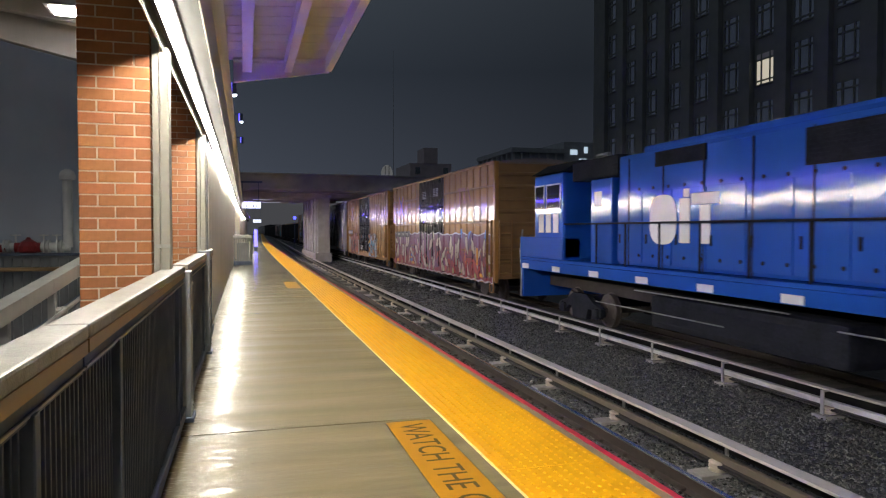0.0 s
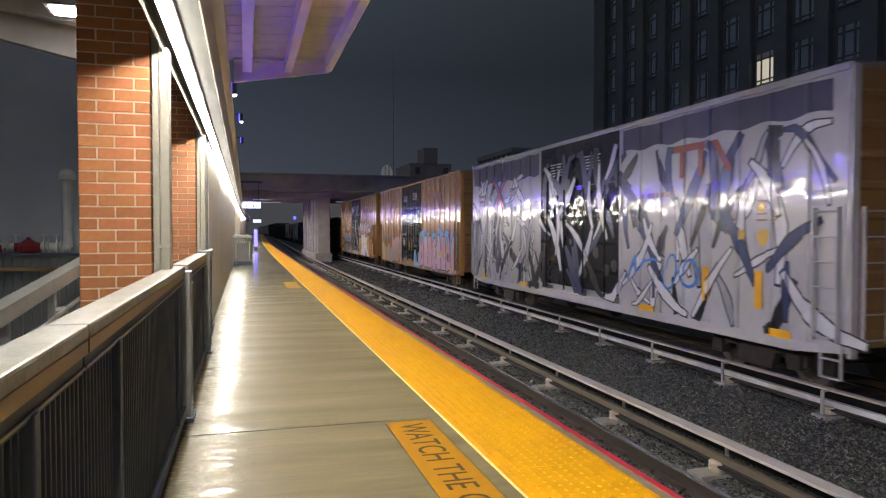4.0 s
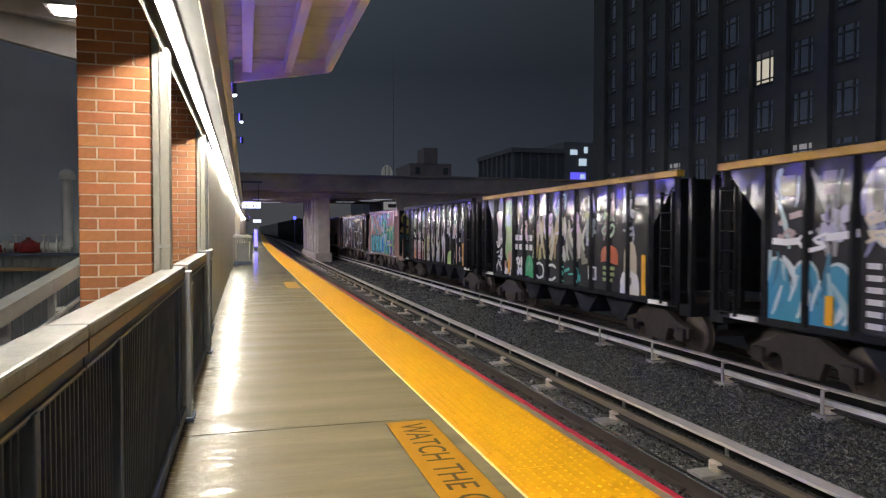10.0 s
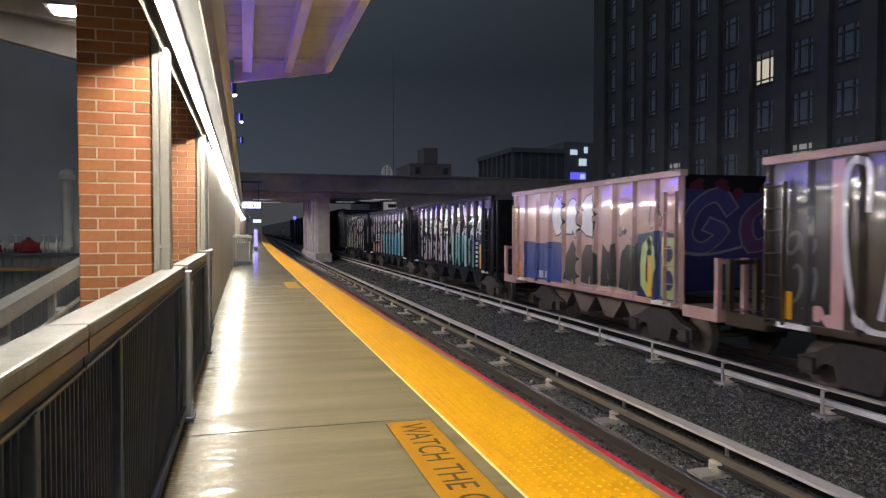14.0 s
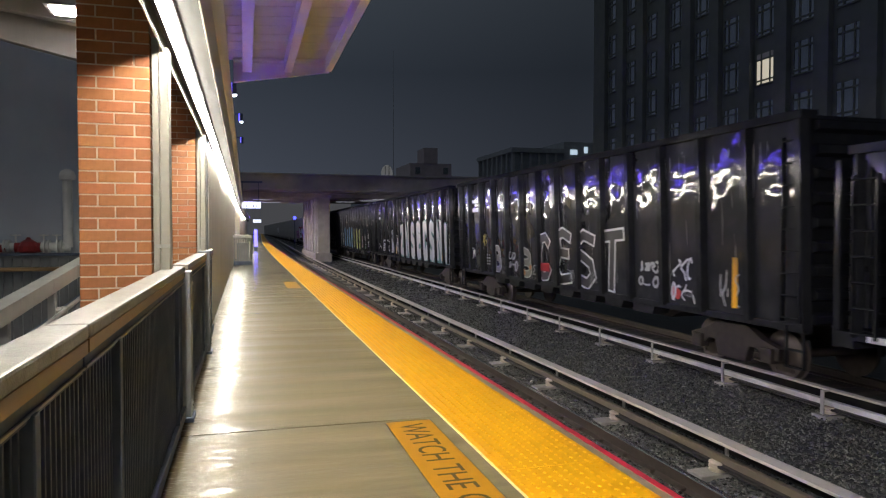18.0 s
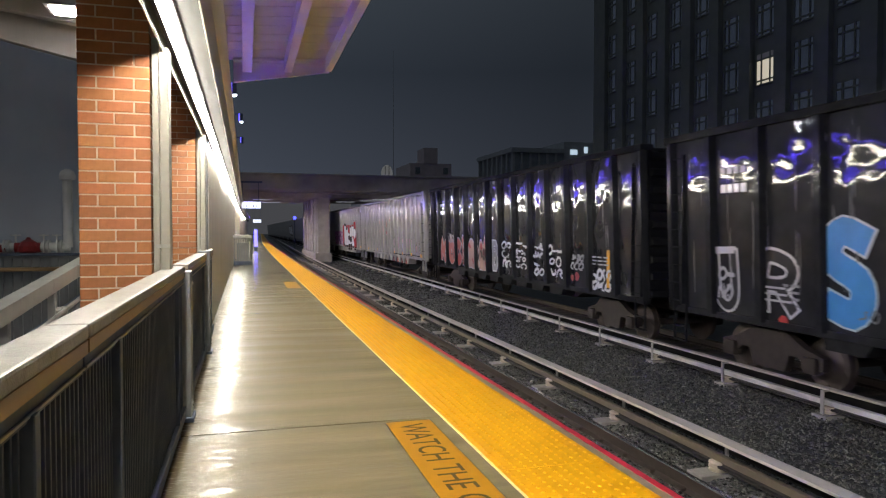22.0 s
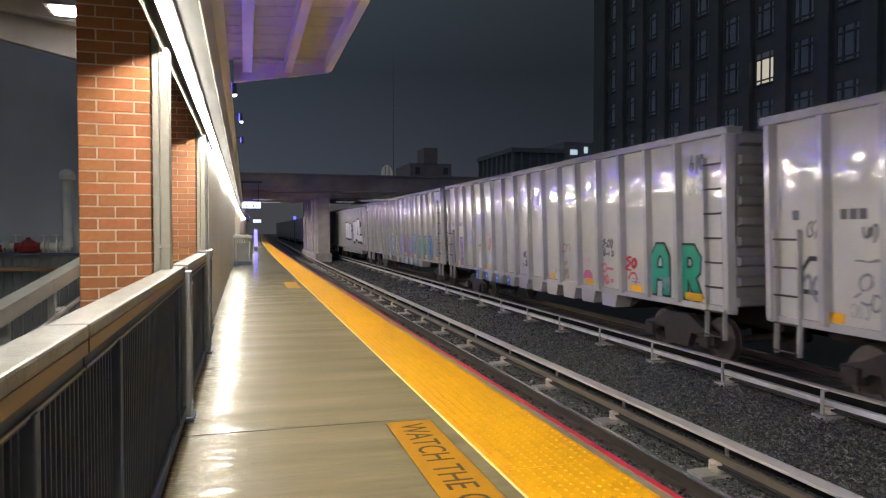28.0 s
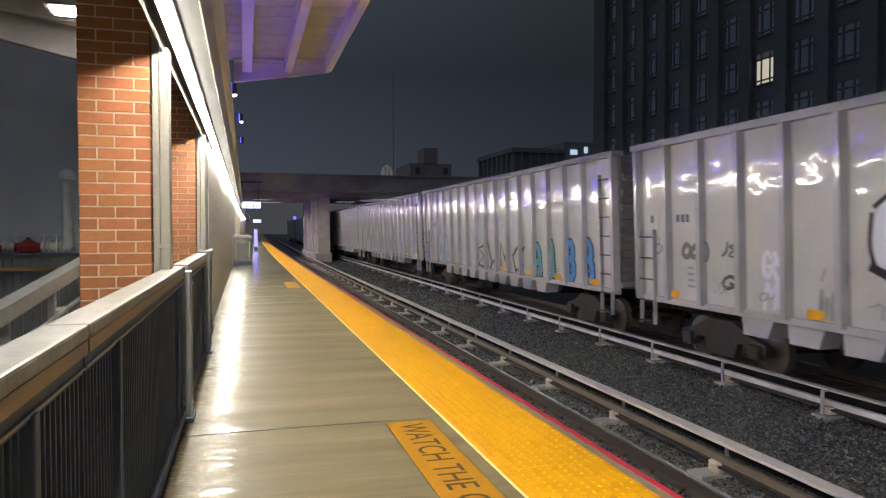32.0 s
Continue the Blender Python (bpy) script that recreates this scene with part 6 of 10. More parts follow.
def coal_gondola(s, L, label, white, art, seed, tabs=None):
    body, rib = (WHITE_P, WHITE_RIB) if white else (BLACK_P, BLACK_RIB)
    zb, zt, W = (1.18, 4.16, 1.46) if white else (1.08, 4.17, 1.46)
    t = thing("coal_gondola", (TRACK, s, RAIL), label, "gondola car", "pale coal gondolas" if white else "black coal gondolas")
    ribs = [0.07] + [1.48 + 1.01 * k for k in range(15)] + [L - 0.07] if white else [1.193 * k for k in range(15)]
    ribbed_side(t, L, zb, zt, W, ribs, body, rib, 0.2 if white else 0.22, 0.12, lean=0.11)
    ribbed_end(t, 0.02, zb, zt, W, WHITE_END if white else rib)
    ribbed_end(t, L - 0.02, zb, zt, W, WHITE_END if white else rib, sign=1)
    # tubs between the trucks hang below the side
    for a, b in zip(ribs[3:-4], ribs[4:-3]):
        bm = bmesh.new()
        drop = 0.42 if white else 0.3
        y0, y1 = b - 0.66 * (b - a), b + 0.06
        slab(bm, [(y0, zb - 0.1), (y1, zb - 0.1), (y1 - 0.05, zb - drop), (y0 + 0.12, zb - drop)], "x", -W + 0.02, -W + 0.5)
        pocket = part("tub_pocket", bm, rib, t)
        if tabs and tabs[1] <= a < tabs[2]:
            for c, corners in tabs[0]:
                bm = bmesh.new()
                slab(bm, [(y0 + 0.12 + (y1 - y0 - 0.17) * u, zb - drop + (drop - 0.1) * v) for u, v in corners], "x", -W + 0.008 - 0.003 * (c is not tabs[0][0][0]), -W + 0.019)
                part("painted_patch", bm, paint(c), pocket)
    bm = bmesh.new()
    slab(bm, [(3.2, zb - 0.03), (L - 3.2, zb - 0.03), (L - 4.0, 0.72), (4.0, 0.72)], "x", -W + 0.4, W - 0.2)
    part("belly", bm, TRUCK, t)
    bm = bmesh.new()
    box(bm, -0.35, 0.35, 0.1, L - 0.1, 0.72, zb)
    part("centre_sill", bm, TRUCK, t)
    bm = bmesh.new()
    box(bm, -W + 0.05, W - 0.05, 0.05, L - 0.05, zb, zb + 0.04)
    part("floor_sheet", bm, rib, t)
    for y in (0.17, L - 0.64) if white else (0.04, L - 0.44):
        lead, w = y < 1, 0.47 if white else 0.36
        if white:
            # dark rungs between two pale stiles, carried on below the sill
            stile = bmesh.new()
            for k in (0, w):
                slab(stile, [(-W - 0.10, 0.60), (-W - 0.02, 0.60), (-W - 0.02, zb), (-W - 0.02 - (0.10 if lead else 0.05), 3.75 if lead else 2.5), (-W - 0.18 - (0.02 if lead else -0.03), 3.75 if lead else 2.5), (-W - 0.10, zb)], "y", y + k - 0.014, y + k + 0.014)
            steps_ = part("ladder", stile, WHITE_RIB, t)
            for k in range(8 if lead else 5):
                z = 0.65 + 0.425 * k
                rung = bmesh.new()
                x = -W - 0.10 - 0.11 * max(0.0, z - zb) / (zt - zb)
                tube(rung, (x, y, z), (x, y + w, z), 0.017, 6)
                part("rung", rung, RUNG_M, steps_)
        else:
            ladder(t, -W - 0.09, y, zb + 0.1, zt - 0.35, w, 8, material=rib)
            stirrup(t, -W - 0.05, y, material=rib)
        bm = bmesh.new()
        c = (0.04 if lead else L - 0.04) if white else y
        box(bm, -W - 0.095, -W - 0.005, c - 0.03, c + 0.03, zb - 0.1, zt - 0.06)
        part("corner_stile", bm, rib, t)
    running_gear(t, s, L, 2.1)
    face = -W - 0.03
    skin = Skin(t, face, ribs, 0.098, 0.055, 0.11, 0.11, zb, zt, dy=LS if white else 0.0)
    decorate(skin, art, seed)
    if white:
        for y, w in ((0.8, 0.5), (2.78, 0.42), (4.85, 0.36), (6.95, 0.26), (11.9, 0.3), (15.3, 0.4)):
            reflectors(t, face - 0.006, (y,), zb + 0.02, w, 0.14)
    else:
        for k in (1,):
            bm = bmesh.new()
            box(bm, face - 0.022, face - 0.014, ribs[k] + 0.3, ribs[k] + 0.42, zb + 0.1, zb + 0.95)
            part("reflector", bm, paint((0.85, 0.42, 0.02)), t)
    # number and owner bars high on the side, grey data panels low down
    q = random.Random(seed + 9)
    ink = (0.10, 0.10, 0.10) if white else (0.62, 0.62, 0.64)
    marks = [bars(ribs[-3] + 0.75, ribs[-3] + 0.3, 2.62, 2.8, ink, 1, 3, 0.8), bars(ribs[-2] + 0.6, ribs[-2] + 0.45, 2.62, 2.8, ink, 1, 1, 0.8)]
    if not white:
        marks = [streaks(L - 0.5, 0.5, zb + 0.1, zt - 0.3, (0.16, 0.16, 0.165), 110), bars(ribs[12] + 0.95, ribs[12] + 0.3, 3.1, 3.28, ink, 1, 4, 0.8), bars(ribs[12] + 0.95, ribs[12] + 0.3, 3.42, 3.56, ink, 1, 4, 0.8), bars(ribs[11] + 0.8, ribs[11] + 0.4, 1.3, 1.7, (0.3, 0.3, 0.31), 4, 2, 0.4)]
    else:
        marks.append(bars(ribs[2] + 0.7, ribs[2] + 0.35, 1.3, 1.5, (0.3, 0.3, 0.3), 3, 1, 0.4))
    for k in range(1, len(ribs) - 1):
        if q.random() < 0.35:
            y = ribs[k] + 0.25
            marks.append(tag(y + 0.4, y, zb + q.uniform(0.05, 0.2), zb + q.uniform(0.3, 0.5), (0.32, 0.30, 0.30) if white else (0.2, 0.2, 0.2), 2, 0.02))
    decorate(Skin(t, face, lean=0.11, zb=zb, zt=zt), marks, seed + 5)
    VEHICLES.append((t, s))
    return t


def end_mural(t, look_, W, zb, zt, top, foot, seed):
    """Paint on the sloped end of a hopper, which faces along the track."""
    lean = foot - top
    length = math.hypot(lean, zt - zb - 0.12)
    side = Skin(t, 0.0)
    was = set(t.children)
    if look_ == "yellow":
        art = [scallop(W - 0.1, -W + 0.1, 0.02, 1.15, (0.02, 0.14, 0.14), (0.02, 0.09, 0.09), 2, flat=True), lettering("Seb", W - 0.1, -W + 0.15, 1.1, 2.4, [(0.4, 0.35, 0.07)], BLACK, 0.3, 0.06, soft_=True, layer=0.01), lettering("gag", W - 0.2, -W + 0.2, 0.1, 0.95, [(0.02, 0.05, 0.06)], None, 0.22, 0.0, layer=0.006),
               dots(-0.2, -1.2, 1.25, 1.8, (0.55, 0.18, 0.06), 4, 0.2, 0.03), scallop(-0.7, -W + 0.1, 1.9, 2.5, (0.03, 0.3, 0.26), None, 1, layer=0.02)]
    elif look_ == "grey":
        art = [lettering("gahed", W - 0.05, -W + 0.05, 0.35, 1.75, [(0.52, 0.53, 0.56), (0.46, 0.47, 0.5)], (0.03, 0.03, 0.035), 0.2, 0.03, layer=0.004), streaks(W - 0.1, -W + 0.1, 0.2, 2.3, (0.2, 0.2, 0.21), 30, 0.03)]
    elif look_ == "navy":
        art = [scallop(W - 0.1, -W + 0.1, 0.02, 2.3, (0.05, 0.06, 0.21), None, 2, flat=True), stroke([(W - 0.3, 0.9), (0.4, 0.85), (-0.3, 1.0)], (0.4, 0.4, 0.44), 0.06), lettering("he", W - 0.2, -W + 0.2, 0.8, 2.2, [(0.07, 0.08, 0.3), (0.16, 0.07, 0.2)], (0.34, 0.34, 0.38), 0.26, 0.03, soft_=True, layer=0.006), dots(1.3, -1.3, 2.1, 2.4, (0.12, 0.02, 0.04), 9, 0.12)]
    else:
        art = [scallop(W - 0.3, 0.1, 0.5, 1.6, (0.13, 0.13, 0.15), None, 2), scallop(-0.2, -W + 0.3, 0.7, 1.5, (0.10, 0.10, 0.12), None, 2), tag(W - 0.3, -W + 0.3, 0.6, 1.6, (0.16, 0.16, 0.17), 3, 0.06, 0.01, 2)]
    decorate(side, art, seed)
    slope = Matrix.Translation((0, foot - 0.016, zb + 0.1)) @ Matrix.Rotation(math.atan2(lean, zt - zb - 0.12), 4, "X") @ Matrix.Rotation(math.pi / 2, 4, "Z")
    for ob in t.children:
        if ob not in was:
            ob.matrix_basis = slope @ Matrix.Diagonal((1, 1, length / 2.5, 1))
            tagged(ob, label="sprayed colours on the sloped end")


def ore_hopper(s, L, label, body, rib, chord, sloped, art, seed, end_art=None):
    zb, zt, W = 1.12, 3.56, 1.5
    t = thing("ore_hopper", (TRACK, s, RAIL), label, "hopper car", "short ore hoppers")
    if sloped:
        n = round(L / 0.87)
        ribs = [L * k / n for k in range(n + 1)]
    else:
        n = round((L - 1.98) / 0.815)
        ribs = [0.07] + [0.95 + (L - 1.98) * k / n for k in range(n + 1)] + [L - 0.07]
    ribbed_side(t, L, zb, zt, W, ribs, body, rib, 0.15, 0.09, chord, open_ends=not sloped)
    ext = 1.0 if sloped else 0.35
    # end slope sheets and platforms
    for y, sg in ((0.0, -1), (L, 1)):
        bm = bmesh.new()
        top, foot = y - sg * (0.0 if sloped else 0.88), y - sg * 1.1
        slab(bm, [(top, zt - 0.02), (foot, zb + 0.1), (foot - sg * 0.05, zb + 0.1), (top - sg * 0.05, zt - 0.02)], "x", -W + 0.05, W - 0.05)
        part("slope_sheet", bm, BLACK_RIB, t)
        bm = bmesh.new()
        box(bm, -W, W, min(y, y + sg * ext), max(y, y + sg * ext), 0.88, 1.1)
        part("end_sill", bm, rib, t)
        for x in (-W, -W + 0.55, W - 0.1):
            bm = bmesh.new()
            soft_box(bm, x, x + 0.1, *sorted((y + sg * (ext - 0.1), y + sg * ext)), 1.1, 2.0 if sloped else zt - 0.1, 0.01)
            part("end_post", bm, rib, t)
        bm = bmesh.new()
        box(bm, -W, -W + 0.65, *sorted((y + sg * (ext - 0.06), y + sg * ext)), 1.9, 1.98)
        part("grab_rail", bm, rib, t)
    # hopper pockets
    for k in range(4):
        yc = L * (0.27 + 0.153 * k)
        bm = bmesh.new()
        slab(bm, [(yc - 0.75, zb - 0.1), (yc + 0.75, zb - 0.1), (yc + 0.2, 0.42), (yc - 0.2, 0.42)], "x", -W + 0.45, W - 0.45)
        part("hopper_pocket", bm, POCKET if body is not BLACK_H else LOCO_D, t)
    bm = bmesh.new()
    box(bm, -0.35, 0.35, -0.2, L + 0.2, 0.7, zb)
    part("centre_sill", bm, TRUCK, t)
    for y in (0.05, L - 0.45):
        ladder(t, -W - 0.08, y, zb, zt - 0.4, 0.36, 6, material=rib)
    for y in (0.3, L - 0.9):
        bm = bmesh.new()
        box(bm, -W - 0.1, -W - 0.055, y, y + 0.6, zb - 0.1, zb - 0.02)
        part("reflector", bm, LOCO_W, t)
    running_gear(t, s, L, 1.35)
    face = -W - 0.027
    decorate(Skin(t, face, ribs, 0.075, 0.035, 0.08, zb=zb, zt=zt), art, seed)
    for y, h in ((ribs[1] + 0.12, 0.86), (ribs[n - 1] + 0.3, 0.45)):
        bm = bmesh.new()
        box(bm, face - 0.034, face - 0.026, y, y + 0.14, zb + 0.03, zb + h)
        part("reflector", bm, paint((0.85, 0.42, 0.02)), t)
    if end_art:
        end_mural(t, end_art, W, zb, zt, 0.0 if sloped else 0.88, 1.1, seed)
    VEHICLES.append((t, s))
    return t


# ---- locomotive ----
def locomotive(s):
    L = 18.0
    t = thing("locomotive", (TRACK, s - L, RAIL), "blue diesel locomotive with white plain emblem and grilles", "locomotive")
    # own y runs from the far leading end (0) to the cab end that couples to the first boxcar (L)
    W = 1.50
    bm = bmesh.new()
    soft_box(bm, -W, W, 0.5, L - 0.1, 1.62, 1.70, 0.02)
    part("walkway", bm, LOCO_B, t)
    bm = bmesh.new()
    soft_box(bm, -W - 0.01, W + 0.01, 0.55, L - 0.15, 1.36, 1.62, 0.02)
    part("side_sill", bm, LOCO_B, t)
    bm = bmesh.new()
    soft_box(bm, -1.3, 1.3, 0.3, L - 5.4, 1.70, 4.15, 0.10)
    part("long_hood", bm, LOCO_B, t, smooth=False)
    bm = bmesh.new()
    soft_box(bm, -1.05, 1.05, 0.5, L - 6.0, 4.1, 4.32, 0.08)
    part("hood_roof", bm, LOCO_B, t)
    for (y0, y1, z0, z1) in ((9.5, 11.1, 3.78, 4.08), (4.0, 7.15, 3.46, 4.02), (0.8, 3.6, 3.46, 4.02)):
        g = new("radiator_grille")
        g.parent = t
        bm = bmesh.new()
        box(bm, -1.335, -1.295, y0, y1, z0, z1)
        part("grille_frame", bm, LOCO_D, g)
        for k in range(8):
            bm = bmesh.new()
            z = z0 + (z1 - z0) * (k + 0.5) / 8
            box(bm, -1.345, -1.334, y0 + 0.05, y1 - 0.05, z - 0.012, z + 0.012)
            part("louvre", bm, LOCO_D, g)
    for k in range(11):
        y = L - 6.4 - k * 1.05
        d = bmesh.new()
        soft_box(d, -1.318, -1.295, y, y + 0.98, 1.78, 3.3, 0.008)
        door = part("hood_door", d, LOCO_B, t)
        hb = bmesh.new()
        box(hb, -1.335, -1.319, y + 0.85, y + 0.9, 2.2, 2.4)
        ob = part("latch", hb, LOCO_D, door)
    # cab and short hood
    cab = bmesh.new()
    soft_box(cab, -1.48, 1.48, L - 2.95, L - 1.1, 1.70, 4.0, 0.08)
    cab_ob = part("cab", cab, LOCO_B, t)
    bm = bmesh.new()
    slab(bm, [(-1.52, 4.02), (-1.0, 4.32), (1.0, 4.32), (1.52, 4.02)], "y", L - 3.1, L - 1.0)
    part("cab_roof", bm, LOCO_D, t, "dark cab roof")
    bm = bmesh.new()
    soft_box(bm, -1.3, 1.3, L - 5.35, L - 3.11, 3.72, 4.22, 0.06)
    part("recess_roof", bm, LOCO_D, t, "dark roof over the recess behind the cab")
    for (y0, y1) in ((L - 2.8, L - 2.0), (L - 1.8, L - 1.25)):
        wdw = bmesh.new()
        box(wdw, -1.497, -1.482, y0, y1, 3.08, 3.68)
        win = part("cab_window", wdw, GLASS_D, t)
        bm = bmesh.new()
        for (a, b, c, d) in ((y0 - 0.04, y1 + 0.04, 3.68, 3.72), (y0 - 0.04, y1 + 0.04, 3.04, 3.08), (y0 - 0.04, y0, 3.08, 3.68), (y1, y1 + 0.04, 3.08, 3.68)):
            box(bm, -1.505, -1.48, a, b, c, d)
        part("window_frame", bm, STEEL_G, win)
    bm = bmesh.new()
    box(bm, -1.356, -1.351, L - 4.75, L - 4.4, 3.05, 3.4)
    part("lit_pane", bm, LIT_DIM, t, "small lit pane behind the cab")
    for k in range(3):
        bm = bmesh.new()
        box(bm, -1.49, -1.484, L - 2.7 + k * 0.46, L - 2.38 + k * 0.46, 2.42, 2.92)
        part("number_bar", bm, LOCO_W, t)
    bm = bmesh.new()
    soft_box(bm, -0.95, 0.95, L - 1.1, L - 0.15, 1.52, 3.2, 0.08)
    part("short_hood", bm, LOCO_B, t)
    bm = bmesh.new()
    soft_box(bm, -1.496, -0.96, L - 2.95, L - 0.1, 1.70, 2.3, 0.03)
    part("battery_box", bm, LOCO_B, t)
    bm = bmesh.new()
    soft_box(bm, -1.35, 0.9, L - 5.2, L - 4.2, 1.70, 3.7, 0.05)
    part("electrical_locker", bm, LOCO_B, t)
    bm = bmesh.new()
    soft_box(bm, -1.4, 1.4, L - 0.12, L, 0.5, 1.5, 0.03)
    part("end_plate", bm, LOCO_B, t)
    # emblem: plain white blocks, the first one rounded
    y0 = 9.85
    bm = bmesh.new()
    slab(bm, [(y0 + 0.98 + 0.46 * math.copysign(abs(math.cos(q)) ** 0.7, math.cos(q)), 2.7 + 0.5 * math.copysign(abs(math.sin(q)) ** 0.7, math.sin(q))) for q in [2 * math.pi * k / 28 for k in range(28)]], "x", -1.328, -1.319)
    part("emblem_block", bm, LOCO_W, t, "plain white emblem block")
    for (a, b, c, d) in ((0.10, 0.42, 2.24, 3.10), (0.12, 0.3, 3.12, 3.28), (-0.50, -0.2, 2.24, 2.96), (-0.74, 0.06, 2.97, 3.18)):
        bm = bmesh.new()
        soft_box(bm, -1.328, -1.319, y0 + a, y0 + b, c, d, 0.003)
        part("emblem_block", bm, LOCO_W, t, "plain white emblem block")
    # rows of small round fasteners along the hood
    fb = bmesh.new()
    tube(fb, (-1.334, 0, 0), (-1.318, 0, 0), 0.035, 8)
    fme = mesh_of("hood_fastener", fb, LOCO_D)
    for k in range(22):
        piece("hood_fastener", fme, t, (0, L - 6.3 - k * 0.525, 1.95))
        piece("hood_fastener", fme, t, (0, L - 6.3 - k * 0.525, 3.36))
    for k in range(10):
        bm = bmesh.new()
        y = L - 5.9 - k * 1.28
        box(bm, -1.325, -1.312, y, y + 0.03, 1.72, 4.05)
        part("hood_seam", bm, LOCO_D, t)
    # handrail with stanchions
    bm = bmesh.new()
    tube(bm, (-1.46, 0.4, 2.64), (-1.46, L - 3.0, 2.64), 0.02, 8)
    part("handrail", bm, LOCO_D, t)
    st = bmesh.new()
    tube(st, (-1.46, 0, 1.70), (-1.46, 0, 2.64), 0.022, 8)
    stm = mesh_of("stanchion", st, LOCO_D)
    for k in range(11):
        piece("stanchion", stm, t, (0, 0.5 + k * 1.28, 0))
    bm = bmesh.new()
    for k in range(3):
        tube(bm, (-1.4, L + 0.03 * k, 0.5), (-1.4, L - 0.05, 2.5), 0.018, 8)
    tube(bm, (-1.35, L + 0.1, 1.0), (-1.35, L + 0.25, 1.9), 0.022, 8)
    tube(bm, (-1.35, L + 0.25, 1.9), (-1.35, L + 0.05, 2.5), 0.022, 8)
    part("end_handrail", bm, STEEL_G, t)
    for k in range(9):
        bm = bmesh.new()
        y = 0.8 + k * 2.05
        box(bm, -W - 0.024, -W - 0.011, y, y + 0.45, 1.38, 1.52)
        part("reflective_marker", bm, LOCO_W, t)
    bm = bmesh.new()
    soft_box(bm, -1.25, 1.25, 6.4, 11.4, 0.45, 1.15, 0.15)
    part("fuel_tank", bm, LOCO_D, t)
    for (ya, yb, z, q) in ((7.4, 11.8, 1.2, 1.36), (9.0, 13.6, 0.78, 1.30), (3.0, 6.5, 1.05, 1.34)):
        bm = bmesh.new()
        tube(bm, (-q, ya, z), (-q, yb, z), 0.014, 6)
        part("air_line", bm, STEEL_G, t)
    bm = bmesh.new()
    box(bm, -0.6, 0.6, 0.4, L - 0.3, 0.85, 1.15)
    part("frame", bm, TRUCK, t)
    bm = bmesh.new()
    lathe(bm, (0.0, L - 9.0, 4.3), [(0.3, 0), (0.3, 0.12), (0.22, 0.15)], 12)
    part("exhaust_stack", bm, LOCO_D, t)
    bm = bmesh.new()
    tube(bm, (-0.5, L - 3.6, 4.42), (-0.5, L - 3.0, 4.42), 0.06, 8)
    part("horn", bm, STEEL_G, t)
    for x in (-0.25, 0.25):
        bm = bmesh.new()
        tube(bm, (x, L - 1.1, 3.0), (x, L - 1.04, 3.0), 0.12, 12)
        part("headlight", bm, STEEL_G, t)
    running_gear(t, s - L, L, 3.2, 0.5, dark=True)
    VEHICLES.append((t, s - L))
    return t


# ---- the consist ----
PINK, CYAN, TEAL = (0.6, 0.26, 0.34), (0.12, 0.42, 0.6), (0.05, 0.38, 0.36)
WHITE, BLUEP, NAVY, PURPLE, LILAC = (0.72, 0.72, 0.74), (0.05, 0.22, 0.6), (0.02, 0.035, 0.14), (0.13, 0.06, 0.3), (0.36, 0.33, 0.62)
ORANGE, GOLD, CREAM, CORAL, SALMON = (0.62, 0.2, 0.03), (0.66, 0.42, 0.05), (0.58, 0.54, 0.4), (0.62, 0.17, 0.12), (0.62, 0.38, 0.33)
GREY, MINT = (0.42, 0.42, 0.44), (0.33, 0.55, 0.47)

